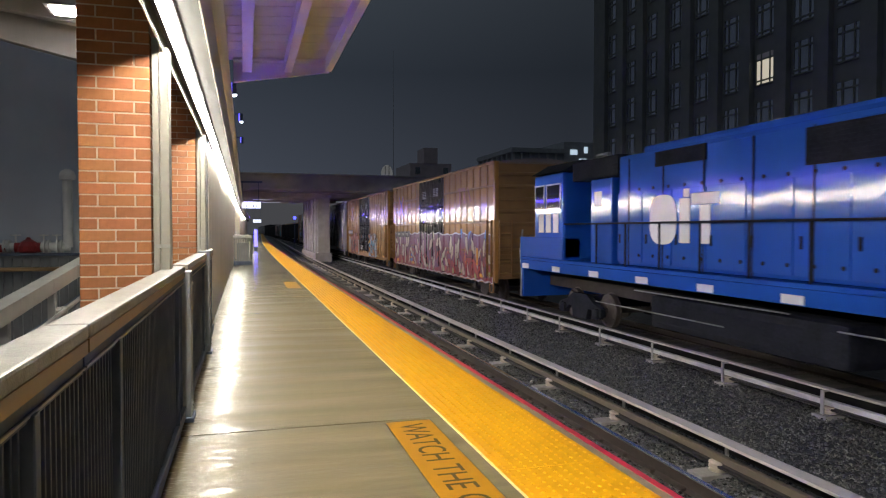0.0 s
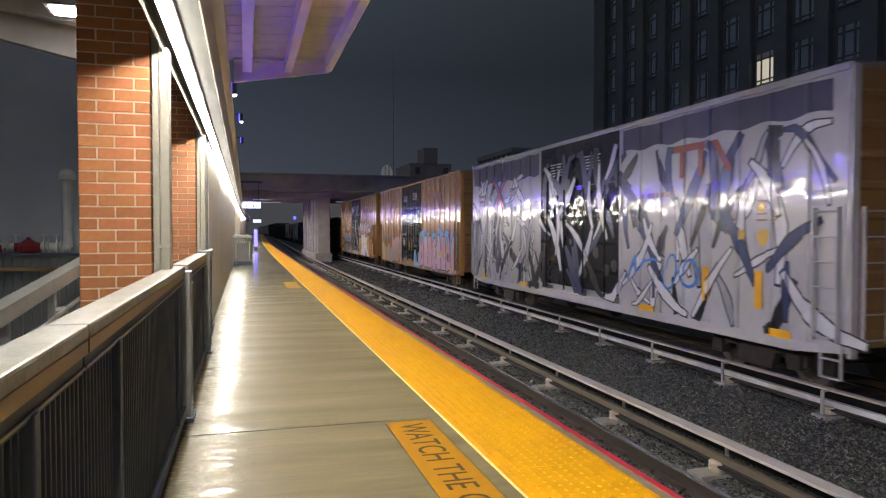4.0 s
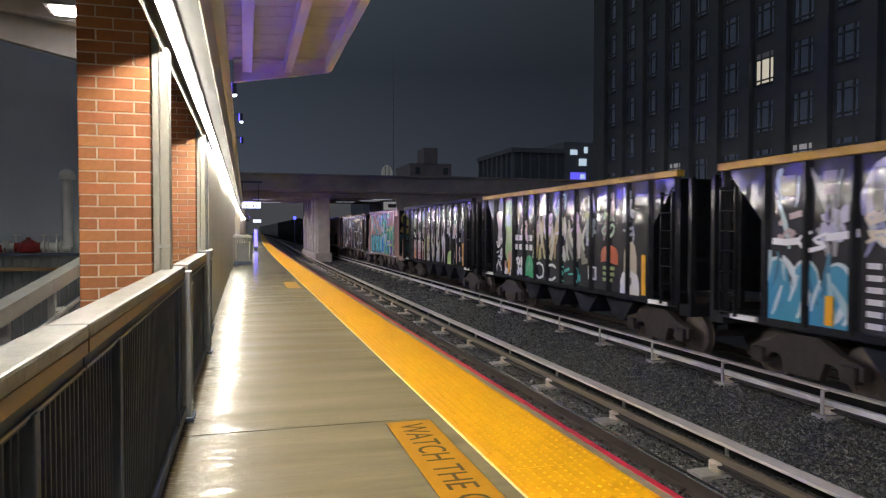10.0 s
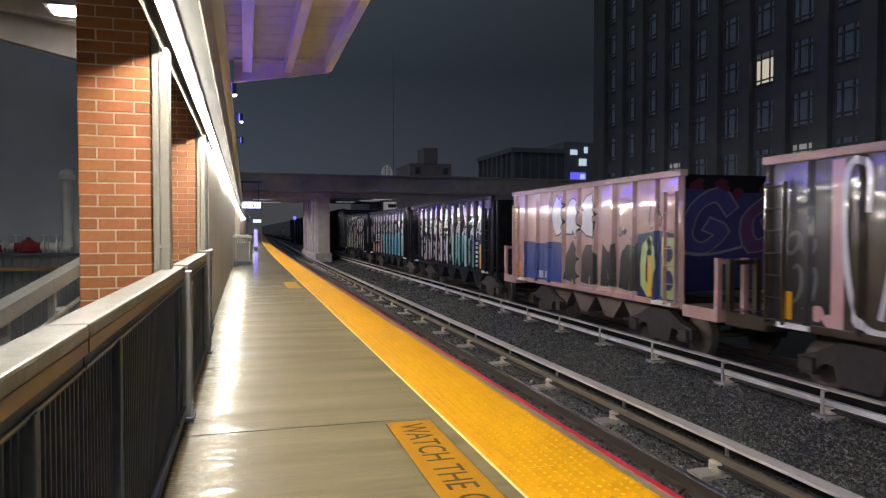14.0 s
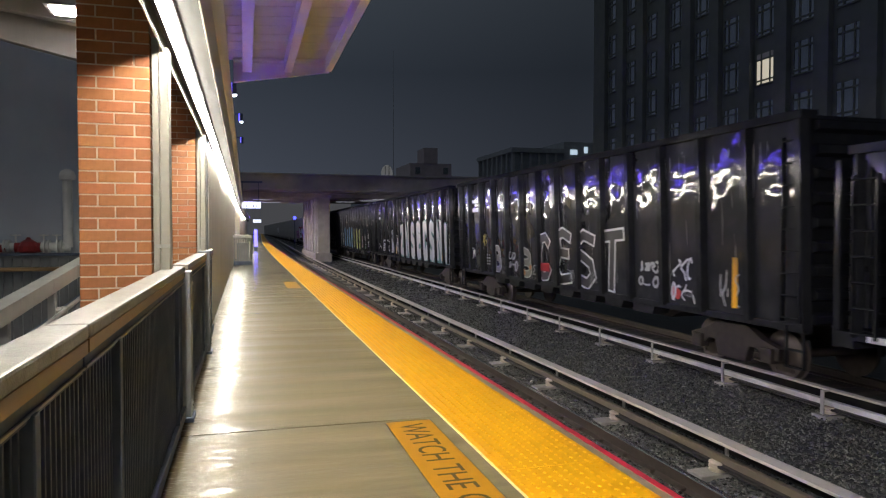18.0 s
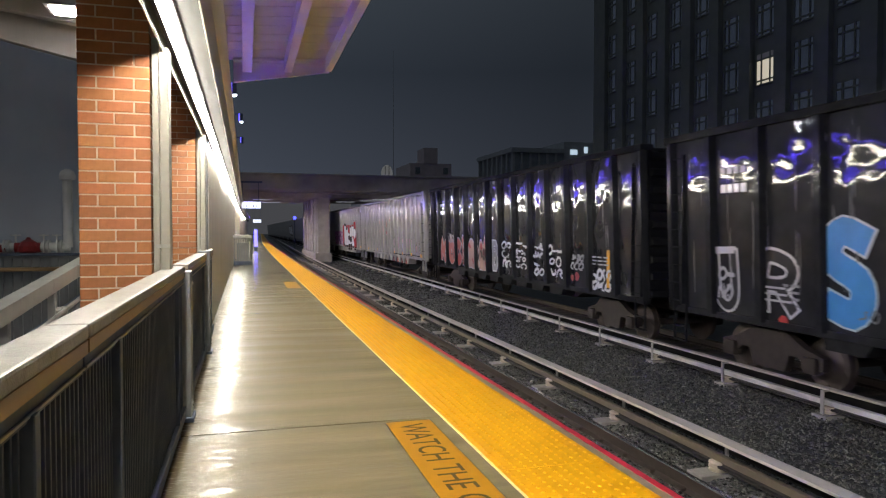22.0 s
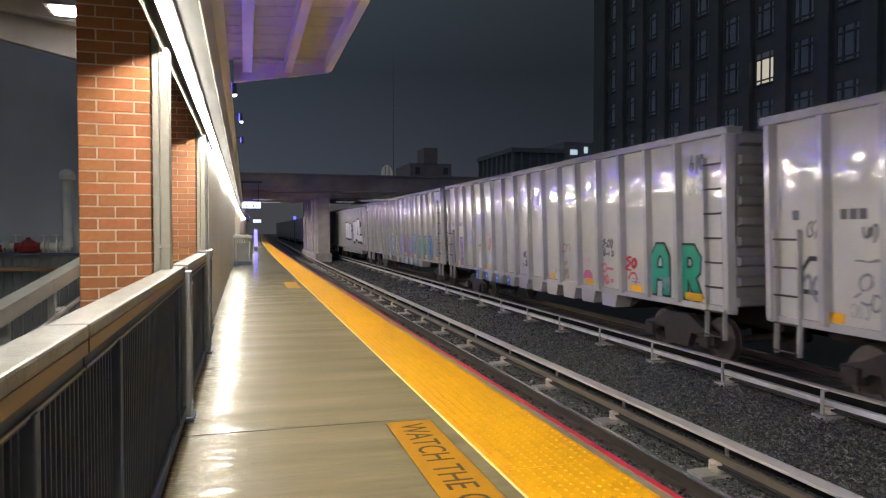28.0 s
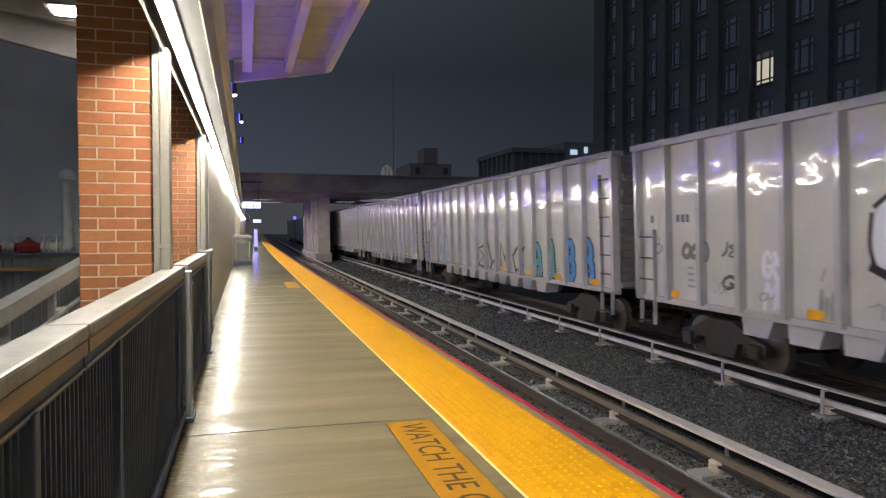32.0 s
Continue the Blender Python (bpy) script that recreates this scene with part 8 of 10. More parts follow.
ore_hopper(35.7, LH, hop + "black with yellow top chord and teal graffiti", BLACK_H, BLACK_RIB, CHORD_Y, False, crown(7.9, 1.0, 3) + [
    spike([(9.1, 3.2), (8.75, 3.42), (8.35, 3.3), (8.42, 2.5), (8.33, 1.9), (8.6, 1.4), (9.0, 1.75), (8.95, 2.4), (9.12, 2.8)], (0.36, 0.55, 0.22), 0.0, False, (0.02, 0.03, 0.02), True, 0.08), spike([(9.0, 2.95), (8.6, 3.0), (8.5, 2.6), (8.95, 2.6)], (0.42, 0.55, 0.6), 0.006), spike([(8.9, 2.35), (8.45, 2.4), (8.45, 2.05), (8.95, 2.1)], (0.45, 0.6, 0.3), 0.006), stroke([(9.0, 3.4), (8.7, 3.46), (8.4, 3.38)], (0.3, 0.1, 0.12), 0.06), spike([(8.8, 1.75), (8.4, 1.9), (8.35, 1.3), (8.75, 1.25)], SALMON, 0.008), spike([(9.1, 1.5), (8.9, 1.55), (8.9, 1.2), (9.1, 1.2)], (0.5, 0.3, 0.25), 0.008),
    spike([(9.8, 3.0), (9.3, 3.05), (9.35, 2.5), (9.25, 2.1), (9.7, 2.0), (9.65, 2.5)], (0.42, 0.37, 0.34), 0.0, False, None, True), tag(9.8, 9.2, 1.15, 2.3, WHITE, 2, 0.075, 0.004, 3), tag(9.1, 8.4, 1.1, 1.3, WHITE, 3, 0.07, 0.012),
    bars(8.2, 7.6, 1.85, 2.4, WHITE, 2, 2, 0.6), bars(7.4, 6.85, 1.85, 2.4, WHITE, 2, 2, 0.6), tag(8.1, 7.55, 1.15, 1.7, WHITE, 2, 0.07, 0, 2), scallop(7.4, 6.85, 1.14, 1.78, (0.03, 0.36, 0.14), None, 1), tag(7.3, 6.9, 1.2, 1.65, (0.25, 0.5, 0.3), 2, 0.05, 0.004),
    shards(6.85, 5.25, 1.75, 2.75, [(0.42, 0.35, 0.14), (0.5, 0.46, 0.34), (0.3, 0.2, 0.06)], 18, 0.7, 0.0, False, None, (1.1, 2.0), (0.12, 0.26)), shards(5.2, 3.6, 1.75, 2.75, [(0.44, 0.45, 0.32), (0.55, 0.54, 0.48), (0.2, 0.2, 0.14)], 18, 0.7, 0.0, False, None, (1.1, 2.0), (0.12, 0.26)), lettering("OC", 6.8, 5.3, 1.12, 1.62, [None], WHITE, 0.03, 0.02), tag(5.1, 3.7, 1.15, 1.6, TEAL, 3, 0.06), bars(3.6, 3.1, 1.3, 1.65, WHITE, 1, 1, 0.9), bars(3.52, 3.18, 1.36, 1.6, BLACK, 1, 1, 0.9, 0.006),
    scallop(2.95, 2.2, 1.75, 2.18, (0.62, 0.14, 0.05), None, 1), bars(2.9, 2.3, 1.3, 1.7, (0.3, 0.42, 0.14), 3, 1, 0.6), scallop(2.1, 1.35, 1.05, 1.75, WHITE, None, 1), scallop(1.95, 1.45, 1.6, 2.3, (0.5, 0.44, 0.33), None, 1), bars(1.9, 1.55, 1.3, 1.5, BLACK, 1, 1, 0.8, 0.006)], 23)
ore_hopper(47.9, LH, hop + "black with lime, white and pink graffiti", BLACK_H, BLACK_RIB, BLACK_RIB, False, crown(9.4, 1.9, 4) + [
    scallop(9.35, 7.25, 1.1, 1.95, (0.56, 0.28, 0.32), None, 4, flat=True), tag(9.3, 7.3, 1.15, 2.5, WHITE, 4, 0.10, 0.004, 3), shards(9.3, 7.3, 1.2, 1.9, [(0.66, 0.5, 0.54), WHITE, (0.5, 0.1, 0.16)], 14, 0.4, 0.003, False, None, (0.3, 2.8), (0.08, 0.18)), tag(9.3, 7.3, 1.12, 1.5, (0.5, 0.04, 0.1), 4, 0.06, 0.008),
    scallop(7.1, 6.25, 1.06, 2.55, (0.42, 0.44, 0.2), None, 1), bars(6.95, 6.4, 1.2, 2.2, BLACK, 5, 1, 0.5, 0.004), shards(6.2, 3.5, 1.2, 2.2, [(0.6, 0.6, 0.62), (0.5, 0.52, 0.4), (0.58, 0.5, 0.54), (0.2, 0.22, 0.3)], 26, 0.7, 0.0, False, (0.05, 0.06, 0.08), (0.9, 2.2), (0.12, 0.26)), shards(9.3, 1.0, 2.1, 3.2, [(0.5, 0.49, 0.52)], 30, 0.5, 0.003, False, None, (1.0, 2.1), (0.08, 0.2), True),
    scallop(3.3, 2.5, 1.08, 1.75, (0.4, 0.56, 0.18), None, 1), dots(2.4, 1.2, 1.2, 2.3, GREY, 7, 0.13), tag(2.4, 1.2, 1.2, 2.0, SALMON, 3, 0.06, 0.004)], 24)
ore_hopper(60.6, 8.4, hop + "pink with turquoise, green and purple graffiti", PINK_P, PINK_P, PINK_P, True, [
    scallop(7.98, 4.3, 1.12, 2.2, (0.04, 0.24, 0.34), None, 6, True, flat=True), shards(7.95, 2.3, 2.3, 3.35, [(0.2, 0.3, 0.5), (0.1, 0.36, 0.34), (0.5, 0.46, 0.56), (0.3, 0.28, 0.46), (0.55, 0.4, 0.4)], 40, 0.6, 0.0, True, None, (0.9, 2.2), (0.12, 0.3)), shards(4.3, 0.1, 1.3, 2.6, [(0.05, 0.36, 0.24), (0.4, 0.5, 0.2), (0.03, 0.2, 0.14)], 22, 0.5, 0.005, True, None, (0.3, 2.8), (0.1, 0.22)),
    lettering("beZa", 7.95, 4.35, 1.14, 2.2, [(0.1, 0.46, 0.52)], (0.02, 0.06, 0.08), 0.34, 0.025, True, tilt=0.2, layer=0.006),
    scallop(4.3, 0.1, 1.1, 2.72, (0.02, 0.26, 0.17), (0.03, 0.3, 0.2), 5, True, flat=True), scallop(2.4, 0.1, 1.08, 1.95, PURPLE, None, 3, True, 0.003, flat=True),
    lettering("AL", 4.25, 2.5, 1.06, 2.32, [(0.06, 0.3, 0.68)], (0.56, 0.66, 0.62), 0.3, 0.05, True, layer=0.008), lettering("T", 2.7, 1.55, 1.15, 1.9, [(0.3, 0.45, 0.66)], (0.65, 0.62, 0.3), 0.17, 0.06, True, layer=0.014),
    lettering("KE", 1.6, 0.1, 1.1, 2.45, [(0.05, 0.3, 0.18), (0.1, 0.06, 0.22)], (0.62, 0.64, 0.3), 0.15, 0.045, True, layer=0.012), dots(0.55, 0.15, 1.3, 1.65, (0.7, 0.56, 0.05), 4, 0.1, 0.024), dots(1.5, 0.9, 1.12, 1.25, (0.7, 0.56, 0.05), 3, 0.1, 0.024),
    lettering("CABB", 5.05, 2.45, 2.55, 3.44, [(0.1, 0.2, 0.55), (0.03, 0.36, 0.26), (0.03, 0.36, 0.26), (0.06, 0.16, 0.5)], (0.03, 0.07, 0.12), 0.2, 0.03, True), bars(4.3, 3.6, 2.2, 2.5, (0.5, 0.46, 0.55), 1, 1, 0.9),
    tag(2.3, 0.2, 2.4, 2.9, (0.1, 0.05, 0.05), 3, 0.03, 0.004, 2), tag(2.3, 0.3, 3.0, 3.35, (0.12, 0.06, 0.06), 3, 0.03), tag(0.75, 0.15, 3.1, 3.4, (0.45, 0.06, 0.04), 2, 0.05), scallop(0.8, 0.1, 1.95, 2.2, (0.6, 0.3, 0.36), None, 1, layer=0.02), tag(7.8, 5.2, 2.4, 3.2, (0.16, 0.09, 0.09), 5, 0.025, 0, 2)], 25, "yellow")
ore_hopper(71.1, 11.1, hop + "dark brown with long silver outline graffiti", BROWN_P, BROWN_P, PINK_P, True, [
    spike([(11.05, 3.47), (9.9, 3.47), (9.88, 1.1), (11.05, 1.1)], (0.012, 0.012, 0.014), 0.0, True), spike([(9.86, 3.47), (9.64, 3.47), (9.64, 1.1), (9.86, 1.1)], (0.5, 0.31, 0.29), 0.0, True), tag(10.8, 10.0, 1.4, 2.6, (0.1, 0.1, 0.11), 2, 0.05, 0.006, 2), spike([(1.02, 3.0), (0.03, 2.7), (0.03, 1.12), (1.02, 1.12)], (0.012, 0.012, 0.014), 0.0, True), tag(0.95, 0.1, 1.9, 2.6, (0.16, 0.16, 0.17), 2, 0.07, 0.008, 2), spike([(0.9, 2.5), (0.5, 2.55), (0.45, 2.05), (0.85, 2.0)], (0.10, 0.10, 0.12), 0.004, True, None, True), stroke([(1.0, 1.16), (0.05, 1.16)], (0.5, 0.46, 0.46), 0.06),
    stroke([(9.26, 2.76), (9.27, 3.36), (9.6, 3.28), (9.6, 2.04), (9.34, 1.24), (8.8, 1.14)], SILVER, 0.10), stroke([(8.82, 3.28), (8.87, 2.32), (9.05, 1.35)], SILVER, 0.09), stroke([(8.45, 3.4), (8.18, 2.4), (8.58, 1.2)], SILVER, 0.10), stroke([(7.25, 3.2), (6.85, 3.26), (6.8, 2.73), (7.12, 2.34), (6.82, 1.8), (7.24, 1.46)], SILVER, 0.10), stroke([(8.0, 3.3), (7.7, 3.36), (7.75, 2.2), (7.9, 1.5)], SILVER, 0.07),
    stroke([(4.4, 3.21), (4.95, 3.46), (5.41, 3.28), (5.52, 2.35), (5.38, 1.14)], SILVER, 0.10), stroke([(5.23, 3.02), (4.88, 2.9), (4.88, 2.66), (5.28, 2.57)], SILVER, 0.06), stroke([(4.82, 2.26), (4.34, 2.39), (4.03, 2.3)], SILVER, 0.055, 0, 0.5), stroke([(4.71, 2.1), (4.75, 1.56), (4.92, 1.41)], SILVER, 0.06), stroke([(4.48, 1.4), (4.1, 1.14)], SILVER, 0.06), stroke([(4.4, 3.3), (3.81, 3.44), (3.35, 3.28), (2.93, 3.42), (2.5, 3.4), (2.19, 3.23), (1.95, 3.42), (1.13, 3.42)], SILVER, 0.055),
    stroke([(3.25, 2.73), (3.06, 2.38), (3.02, 1.68), (2.93, 1.14)], SILVER, 0.07), stroke([(3.65, 2.34), (3.07, 2.38), (2.59, 2.44), (2.44, 2.66), (2.56, 2.86)], SILVER, 0.07), stroke([(1.96, 3.29), (1.87, 3.02), (2.02, 2.76), (1.93, 2.44)], SILVER, 0.06), stroke([(1.71, 3.02), (1.42, 3.22), (1.18, 3.24), (1.11, 2.69), (1.6, 2.74)], SILVER, 0.085), stroke([(2.0, 2.12), (2.28, 1.84), (2.31, 1.45), (2.01, 1.12)], SILVER, 0.075), stroke([(2.0, 2.26), (1.66, 2.24), (1.37, 1.94), (1.43, 1.69), (1.71, 1.54)], SILVER, 0.08),
    spike([(2.0, 2.1), (1.6, 2.15), (1.45, 1.85), (1.7, 1.6), (2.0, 1.7)], BLACK, 0.0, True, None, True), dots(1.77, 1.73, 1.84, 1.9, (0.5, 0.3, 0.28), 1, 0.15, 0.01), spike([(2.85, 2.82), (2.62, 2.86), (2.5, 2.62), (2.72, 2.46)], (0.46, 0.27, 0.25), 0.004, True, None, True), spike([(1.7, 2.98), (1.45, 2.95), (1.25, 2.6), (1.5, 2.6)], (0.46, 0.27, 0.25), 0.004, True, None, True), spike([(1.05, 2.6), (0.85, 2.6), (0.85, 2.25), (1.02, 2.3)], (0.46, 0.27, 0.25), 0.004), spike([(4.0, 2.3), (3.8, 2.2), (3.75, 1.98), (4.0, 2.05)], (0.5, 0.34, 0.32), 0.004), spike([(5.35, 2.85), (5.1, 2.9), (5.1, 2.5), (5.3, 2.5)], (0.2, 0.13, 0.12), 0.002, True),
    spike([(6.6, 2.75), (6.15, 2.8), (6.2, 1.05), (6.6, 1.08)], (0.46, 0.09, 0.17), 0.002, True), spike([(8.4, 2.0), (8.0, 1.95), (8.05, 1.1), (8.35, 1.1)], (0.34, 0.15, 0.17), 0.002, True), spike([(0.8, 3.4), (0.3, 3.45), (0.3, 2.9), (0.75, 3.1)], (0.5, 0.42, 0.42), 0.002), tag(7.9, 6.9, 1.3, 2.6, (0.3, 0.3, 0.3), 3, 0.05, 0.002, 2),
    bars(4.92, 4.62, 1.18, 1.42, (0.6, 0.58, 0.55), 4, 1, 0.6, 0.014), bars(3.3, 2.96, 1.45, 1.63, (0.08, 0.3, 0.48), 1, 1, 0.9, 0.016, (0.6, 0.6, 0.6)), bars(2.3, 1.95, 2.2, 2.4, (0.16, 0.12, 0.05), 1, 1, 0.9), dots(10.4, 9.9, 1.2, 1.5, (0.5, 0.3, 0.3), 4, 0.1)], 26, "dark")
ore_hopper(84.4, 8.3, hop + "faded pink with navy and lime graffiti", PINK_P, PINK_P, PINK_P, True, [
    scallop(7.45, 4.95, 1.1, 2.2, (0.02, 0.045, 0.2), None, 3, True, flat=True), lettering("UU", 6.9, 5.5, 1.12, 2.1, [(0.03, 0.07, 0.27)], (0.012, 0.02, 0.1), 0.2, 0.03, True, layer=0.006), bars(6.5, 5.7, 1.16, 1.4, (0.5, 0.5, 0.52), 1, 2, 0.8, 0.02),
    lettering("cAgA", 4.95, 1.35, 1.1, 2.18, [(0.022, 0.02, 0.02)], (0.4, 0.34, 0.25), 0.4, 0.03, True), spike([(2.1, 2.05), (1.4, 2.25), (1.35, 1.9), (2.2, 1.8)], BLACK, 0.012), spike([(1.5, 2.4), (0.75, 2.48), (0.02, 2.4), (0.02, 1.1), (1.5, 1.1)], (0.015, 0.03, 0.12), 0.0, True), lettering("O", 1.44, 0.72, 1.12, 2.4, [(0.42, 0.56, 0.2)], (0.012, 0.02, 0.08), 0.2, 0.03, True, layer=0.01), lettering("B", 0.70, 0.0, 1.12, 2.4, [(0.42, 0.56, 0.2)], (0.012, 0.02, 0.08), 0.17, 0.03, True, layer=0.01),
    lettering("ecb", 5.75, 3.2, 2.3, 3.36, [(0.6, 0.6, 0.62)], (0.02, 0.02, 0.02), 0.34, 0.035, True, soft_=True), tag(1.2, 0.5, 2.5, 3.1, BLACK, 2, 0.05), dots(2.2, 1.5, 2.3, 2.5, BLACK, 4, 0.1), tag(6.4, 5.8, 2.7, 2.85, (0.2, 0.1, 0.1), 3, 0.02)], 27, "navy")
ore_hopper(94.7, LH, hop + "black with mint green and white graffiti", BLACK_H, BLACK_RIB, BLACK_RIB, False, crown(9.9, 1.0, 8) + [
    lettering("UUBI", 4.75, 1.5, 1.1, 2.4, [(0.25, 0.5, 0.45), (0.05, 0.36, 0.3)], (0.03, 0.16, 0.14), 0.24, 0.04), bars(1.85, 1.4, 1.15, 2.1, WHITE, 6, 1, 0.6, 0.004), lettering("bAhcRC", 9.6, 4.8, 1.12, 2.25, [(0.5, 0.51, 0.53), (0.42, 0.42, 0.44)], (0.04, 0.04, 0.05), 0.26, 0.04)], 28)
ore_hopper(106.9, LH, hop + "black with turquoise number-like blocks and red graffiti", BLACK_H, BLACK_RIB, BLACK_RIB, False, crown(9.9, 1.0, 9) + [
    scallop(9.9, 9.1, 1.1, 1.9, (0.06, 0.26, 0.16), (0.4, 0.06, 0.05), 2), scallop(9.0, 7.55, 1.1, 1.75, (0.6, 0.08, 0.06), GOLD, 2), lettering("df", 9.0, 7.55, 1.12, 1.62, [GOLD, (0.4, 0.5, 0.62)], (0.4, 0.03, 0.04), 0.1, 0.03, layer=0.005), bars(9.0, 7.6, 1.76, 2.28, WHITE, 3, 2, 0.6),
    scallop(7.45, 6.66, 1.08, 2.45, (0.5, 0.05, 0.09), (0.55, 0.1, 0.14), 1), bars(7.3, 6.8, 1.15, 2.2, (0.66, 0.45, 0.5), 5, 1, 0.5, 0.005), scallop(6.6, 1.0, 1.08, 2.3, (0.02, 0.2, 0.11), None, 7, flat=True), lettering("BOBEABC", 6.6, 1.0, 1.1, 2.28, [(0.06, 0.42, 0.6)], BLACK, 0.25, 0.025, layer=0.005), bars(5.7, 5.4, 1.25, 1.7, (0.4, 0.44, 0.25), 1, 1, 0.95, 0.014)], 29)
ore_hopper(119.2, 10.2, hop + "dark grey with mint, white and peach graffiti", BLACK_H, BLACK_RIB, BLACK_RIB, False, [
    scallop(9.2, 8.4, 1.1, 2.15, (0.05, 0.36, 0.5), None, 2), lettering("bHhR", 9.1, 5.9, 1.12, 2.14, [(0.62, 0.64, 0.66), (0.4, 0.55, 0.5)], (0.02, 0.3, 0.13), 0.24, 0.04, layer=0.006, soft_=True), shards(9.0, 5.9, 1.9, 2.4, [(0.12, 0.36, 0.22), (0.3, 0.42, 0.3), (0.5, 0.52, 0.48)], 22, 0.4, 0.003, False, None, (0.6, 2.5), (0.08, 0.2)),
    shards(5.8, 4.3, 1.2, 2.45, [(0.5, 0.42, 0.28), (0.56, 0.34, 0.26), (0.3, 0.4, 0.28), (0.55, 0.24, 0.08), (0.6, 0.56, 0.5)], 26, 0.5, 0.0, False, (0.06, 0.05, 0.04), (0.3, 2.8), (0.14, 0.3)), shards(4.25, 3.4, 1.2, 2.2, [(0.5, 0.43, 0.34), (0.6, 0.58, 0.55), (0.5, 0.34, 0.34)], 12, 0.45, 0.0, False, (0.06, 0.05, 0.04), (0.6, 2.5), (0.12, 0.24)), lettering("OC", 4.15, 3.45, 1.18, 1.8, [(0.52, 0.44, 0.34)], (0.12, 0.08, 0.05), 0.12, 0.03, layer=0.02),
    shards(3.35, 2.45, 1.15, 2.2, [(0.6, 0.34, 0.38), (0.58, 0.42, 0.4), (0.6, 0.5, 0.52)], 13, 0.6, 0.0, False, None, (0.8, 2.3), (0.16, 0.3)), shards(2.4, 1.0, 1.15, 2.2, [(0.4, 0.36, 0.5), (0.5, 0.5, 0.54), (0.46, 0.34, 0.42), MINT], 20, 0.5, 0.0, False, (0.05, 0.04, 0.06), (0.6, 2.5), (0.12, 0.28)),
    lettering("ASC", 6.9, 4.35, 2.5, 3.44, [(0.3, 0.29, 0.32)], (0.5, 0.5, 0.48), 0.12, 0.03, soft_=True), shards(9.1, 7.0, 2.35, 3.3, [(0.42, 0.44, 0.44)], 20, 0.5, 0.0, False, None, (0.9, 2.2), (0.06, 0.16), True), shards(4.2, 1.2, 2.3, 3.35, [(0.46, 0.47, 0.48)], 28, 0.5, 0.0, False, None, (0.9, 2.2), (0.06, 0.16), True), tag(4.1, 1.3, 2.4, 3.3, (0.6, 0.6, 0.62), 4, 0.06, 0.012, 2)], 30, "grey")

blk = "glossy black ribbed coal gondola, "
coal_gondola(130.2, 16.7, blk + "white outline graffiti", False, [
    lettering("C", 9.7, 8.75, 1.08, 2.52, [(0.03, 0.03, 0.035)], WHITE, 0.2, 0.04), bars(9.5, 8.8, 1.35, 1.6, (0.35, 0.02, 0.03), 1, 1, 0.9, 0.012), lettering("E", 8.6, 7.5, 1.05, 2.56, [(0.02, 0.02, 0.024)], WHITE, 0.2, 0.045), lettering("S", 7.45, 6.25, 1.05, 2.5, [(0.02, 0.02, 0.024)], WHITE, 0.2, 0.05), lettering("T", 6.1, 5.0, 1.05, 2.5, [(0.02, 0.02, 0.024)], WHITE, 0.2, 0.05),
    lettering("B", 10.9, 10.05, 1.1, 2.02, [(0.2, 0.2, 0.16)], (0.5, 0.5, 0.45), 0.16, 0.03, soft_=True), dots(10.85, 10.1, 1.2, 1.5, (0.55, 0.2, 0.06), 4, 0.1, 0.012), tag(12.1, 11.2, 1.25, 1.85, GREY, 3, 0.05, 0, 2), lettering("B", 13.2, 12.5, 1.12, 2.0, [(0.2, 0.2, 0.18)], (0.4, 0.4, 0.4), 0.14, 0.03), tag(14.5, 13.8, 1.95, 2.4, (0.5, 0.42, 0.06), 3, 0.05), tag(15.8, 14.9, 1.4, 1.9, GREY, 2, 0.04),
    tag(4.6, 3.7, 1.3, 1.9, GREY, 3, 0.05, 0, 2), dots(3.3, 3.1, 1.2, 1.35, (0.6, 0.05, 0.03), 2, 0.1), tag(3.4, 2.6, 1.1, 2.0, WHITE, 3, 0.035, 0, 2), tag(2.2, 1.4, 1.2, 1.8, GREY, 3, 0.03)], 41)
coal_gondola(148.1, 16.7, blk + "large white and dark green block graffiti", False, [
    scallop(9.7, 0.2, 1.08, 2.0, (0.02, 0.14, 0.12), None, 9, flat=True), lettering("ZNSECSNU", 9.65, 0.15, 1.06, 2.98, [(0.62, 0.63, 0.62)], (0.03, 0.12, 0.1), 0.46, 0.035, shade=(0.02, 0.16, 0.14), layer=0.008, tilt=0.08),
    shards(10.6, 9.85, 1.2, 2.1, [(0.42, 0.41, 0.43), (0.55, 0.5, 0.5), (0.2, 0.2, 0.22)], 12, 0.5, 0.0, False, None, (0.9, 2.2), (0.07, 0.16)), bars(10.6, 10.4, 1.2, 1.55, (0.6, 0.36, 0.05), 1, 1, 0.95, 0.02), shards(11.85, 11.15, 1.3, 2.2, [(0.5, 0.5, 0.52), (0.6, 0.6, 0.62), (0.3, 0.3, 0.32)], 12, 0.5, 0.0, False, None, (1.1, 2.0), (0.08, 0.2)), bars(11.85, 11.2, 1.2, 1.45, (0.6, 0.6, 0.62), 2, 1, 0.6, 0.014), tag(11.8, 11.3, 2.2, 2.5, GREY, 2, 0.05), tag(13.1, 12.3, 1.25, 2.1, GREY, 2, 0.06, 0, 2), tag(14.3, 13.5, 1.25, 2.0, WHITE, 2, 0.05, 0, 3), tag(15.6, 14.8, 1.3, 1.7, GREY, 3, 0.04)], 42)
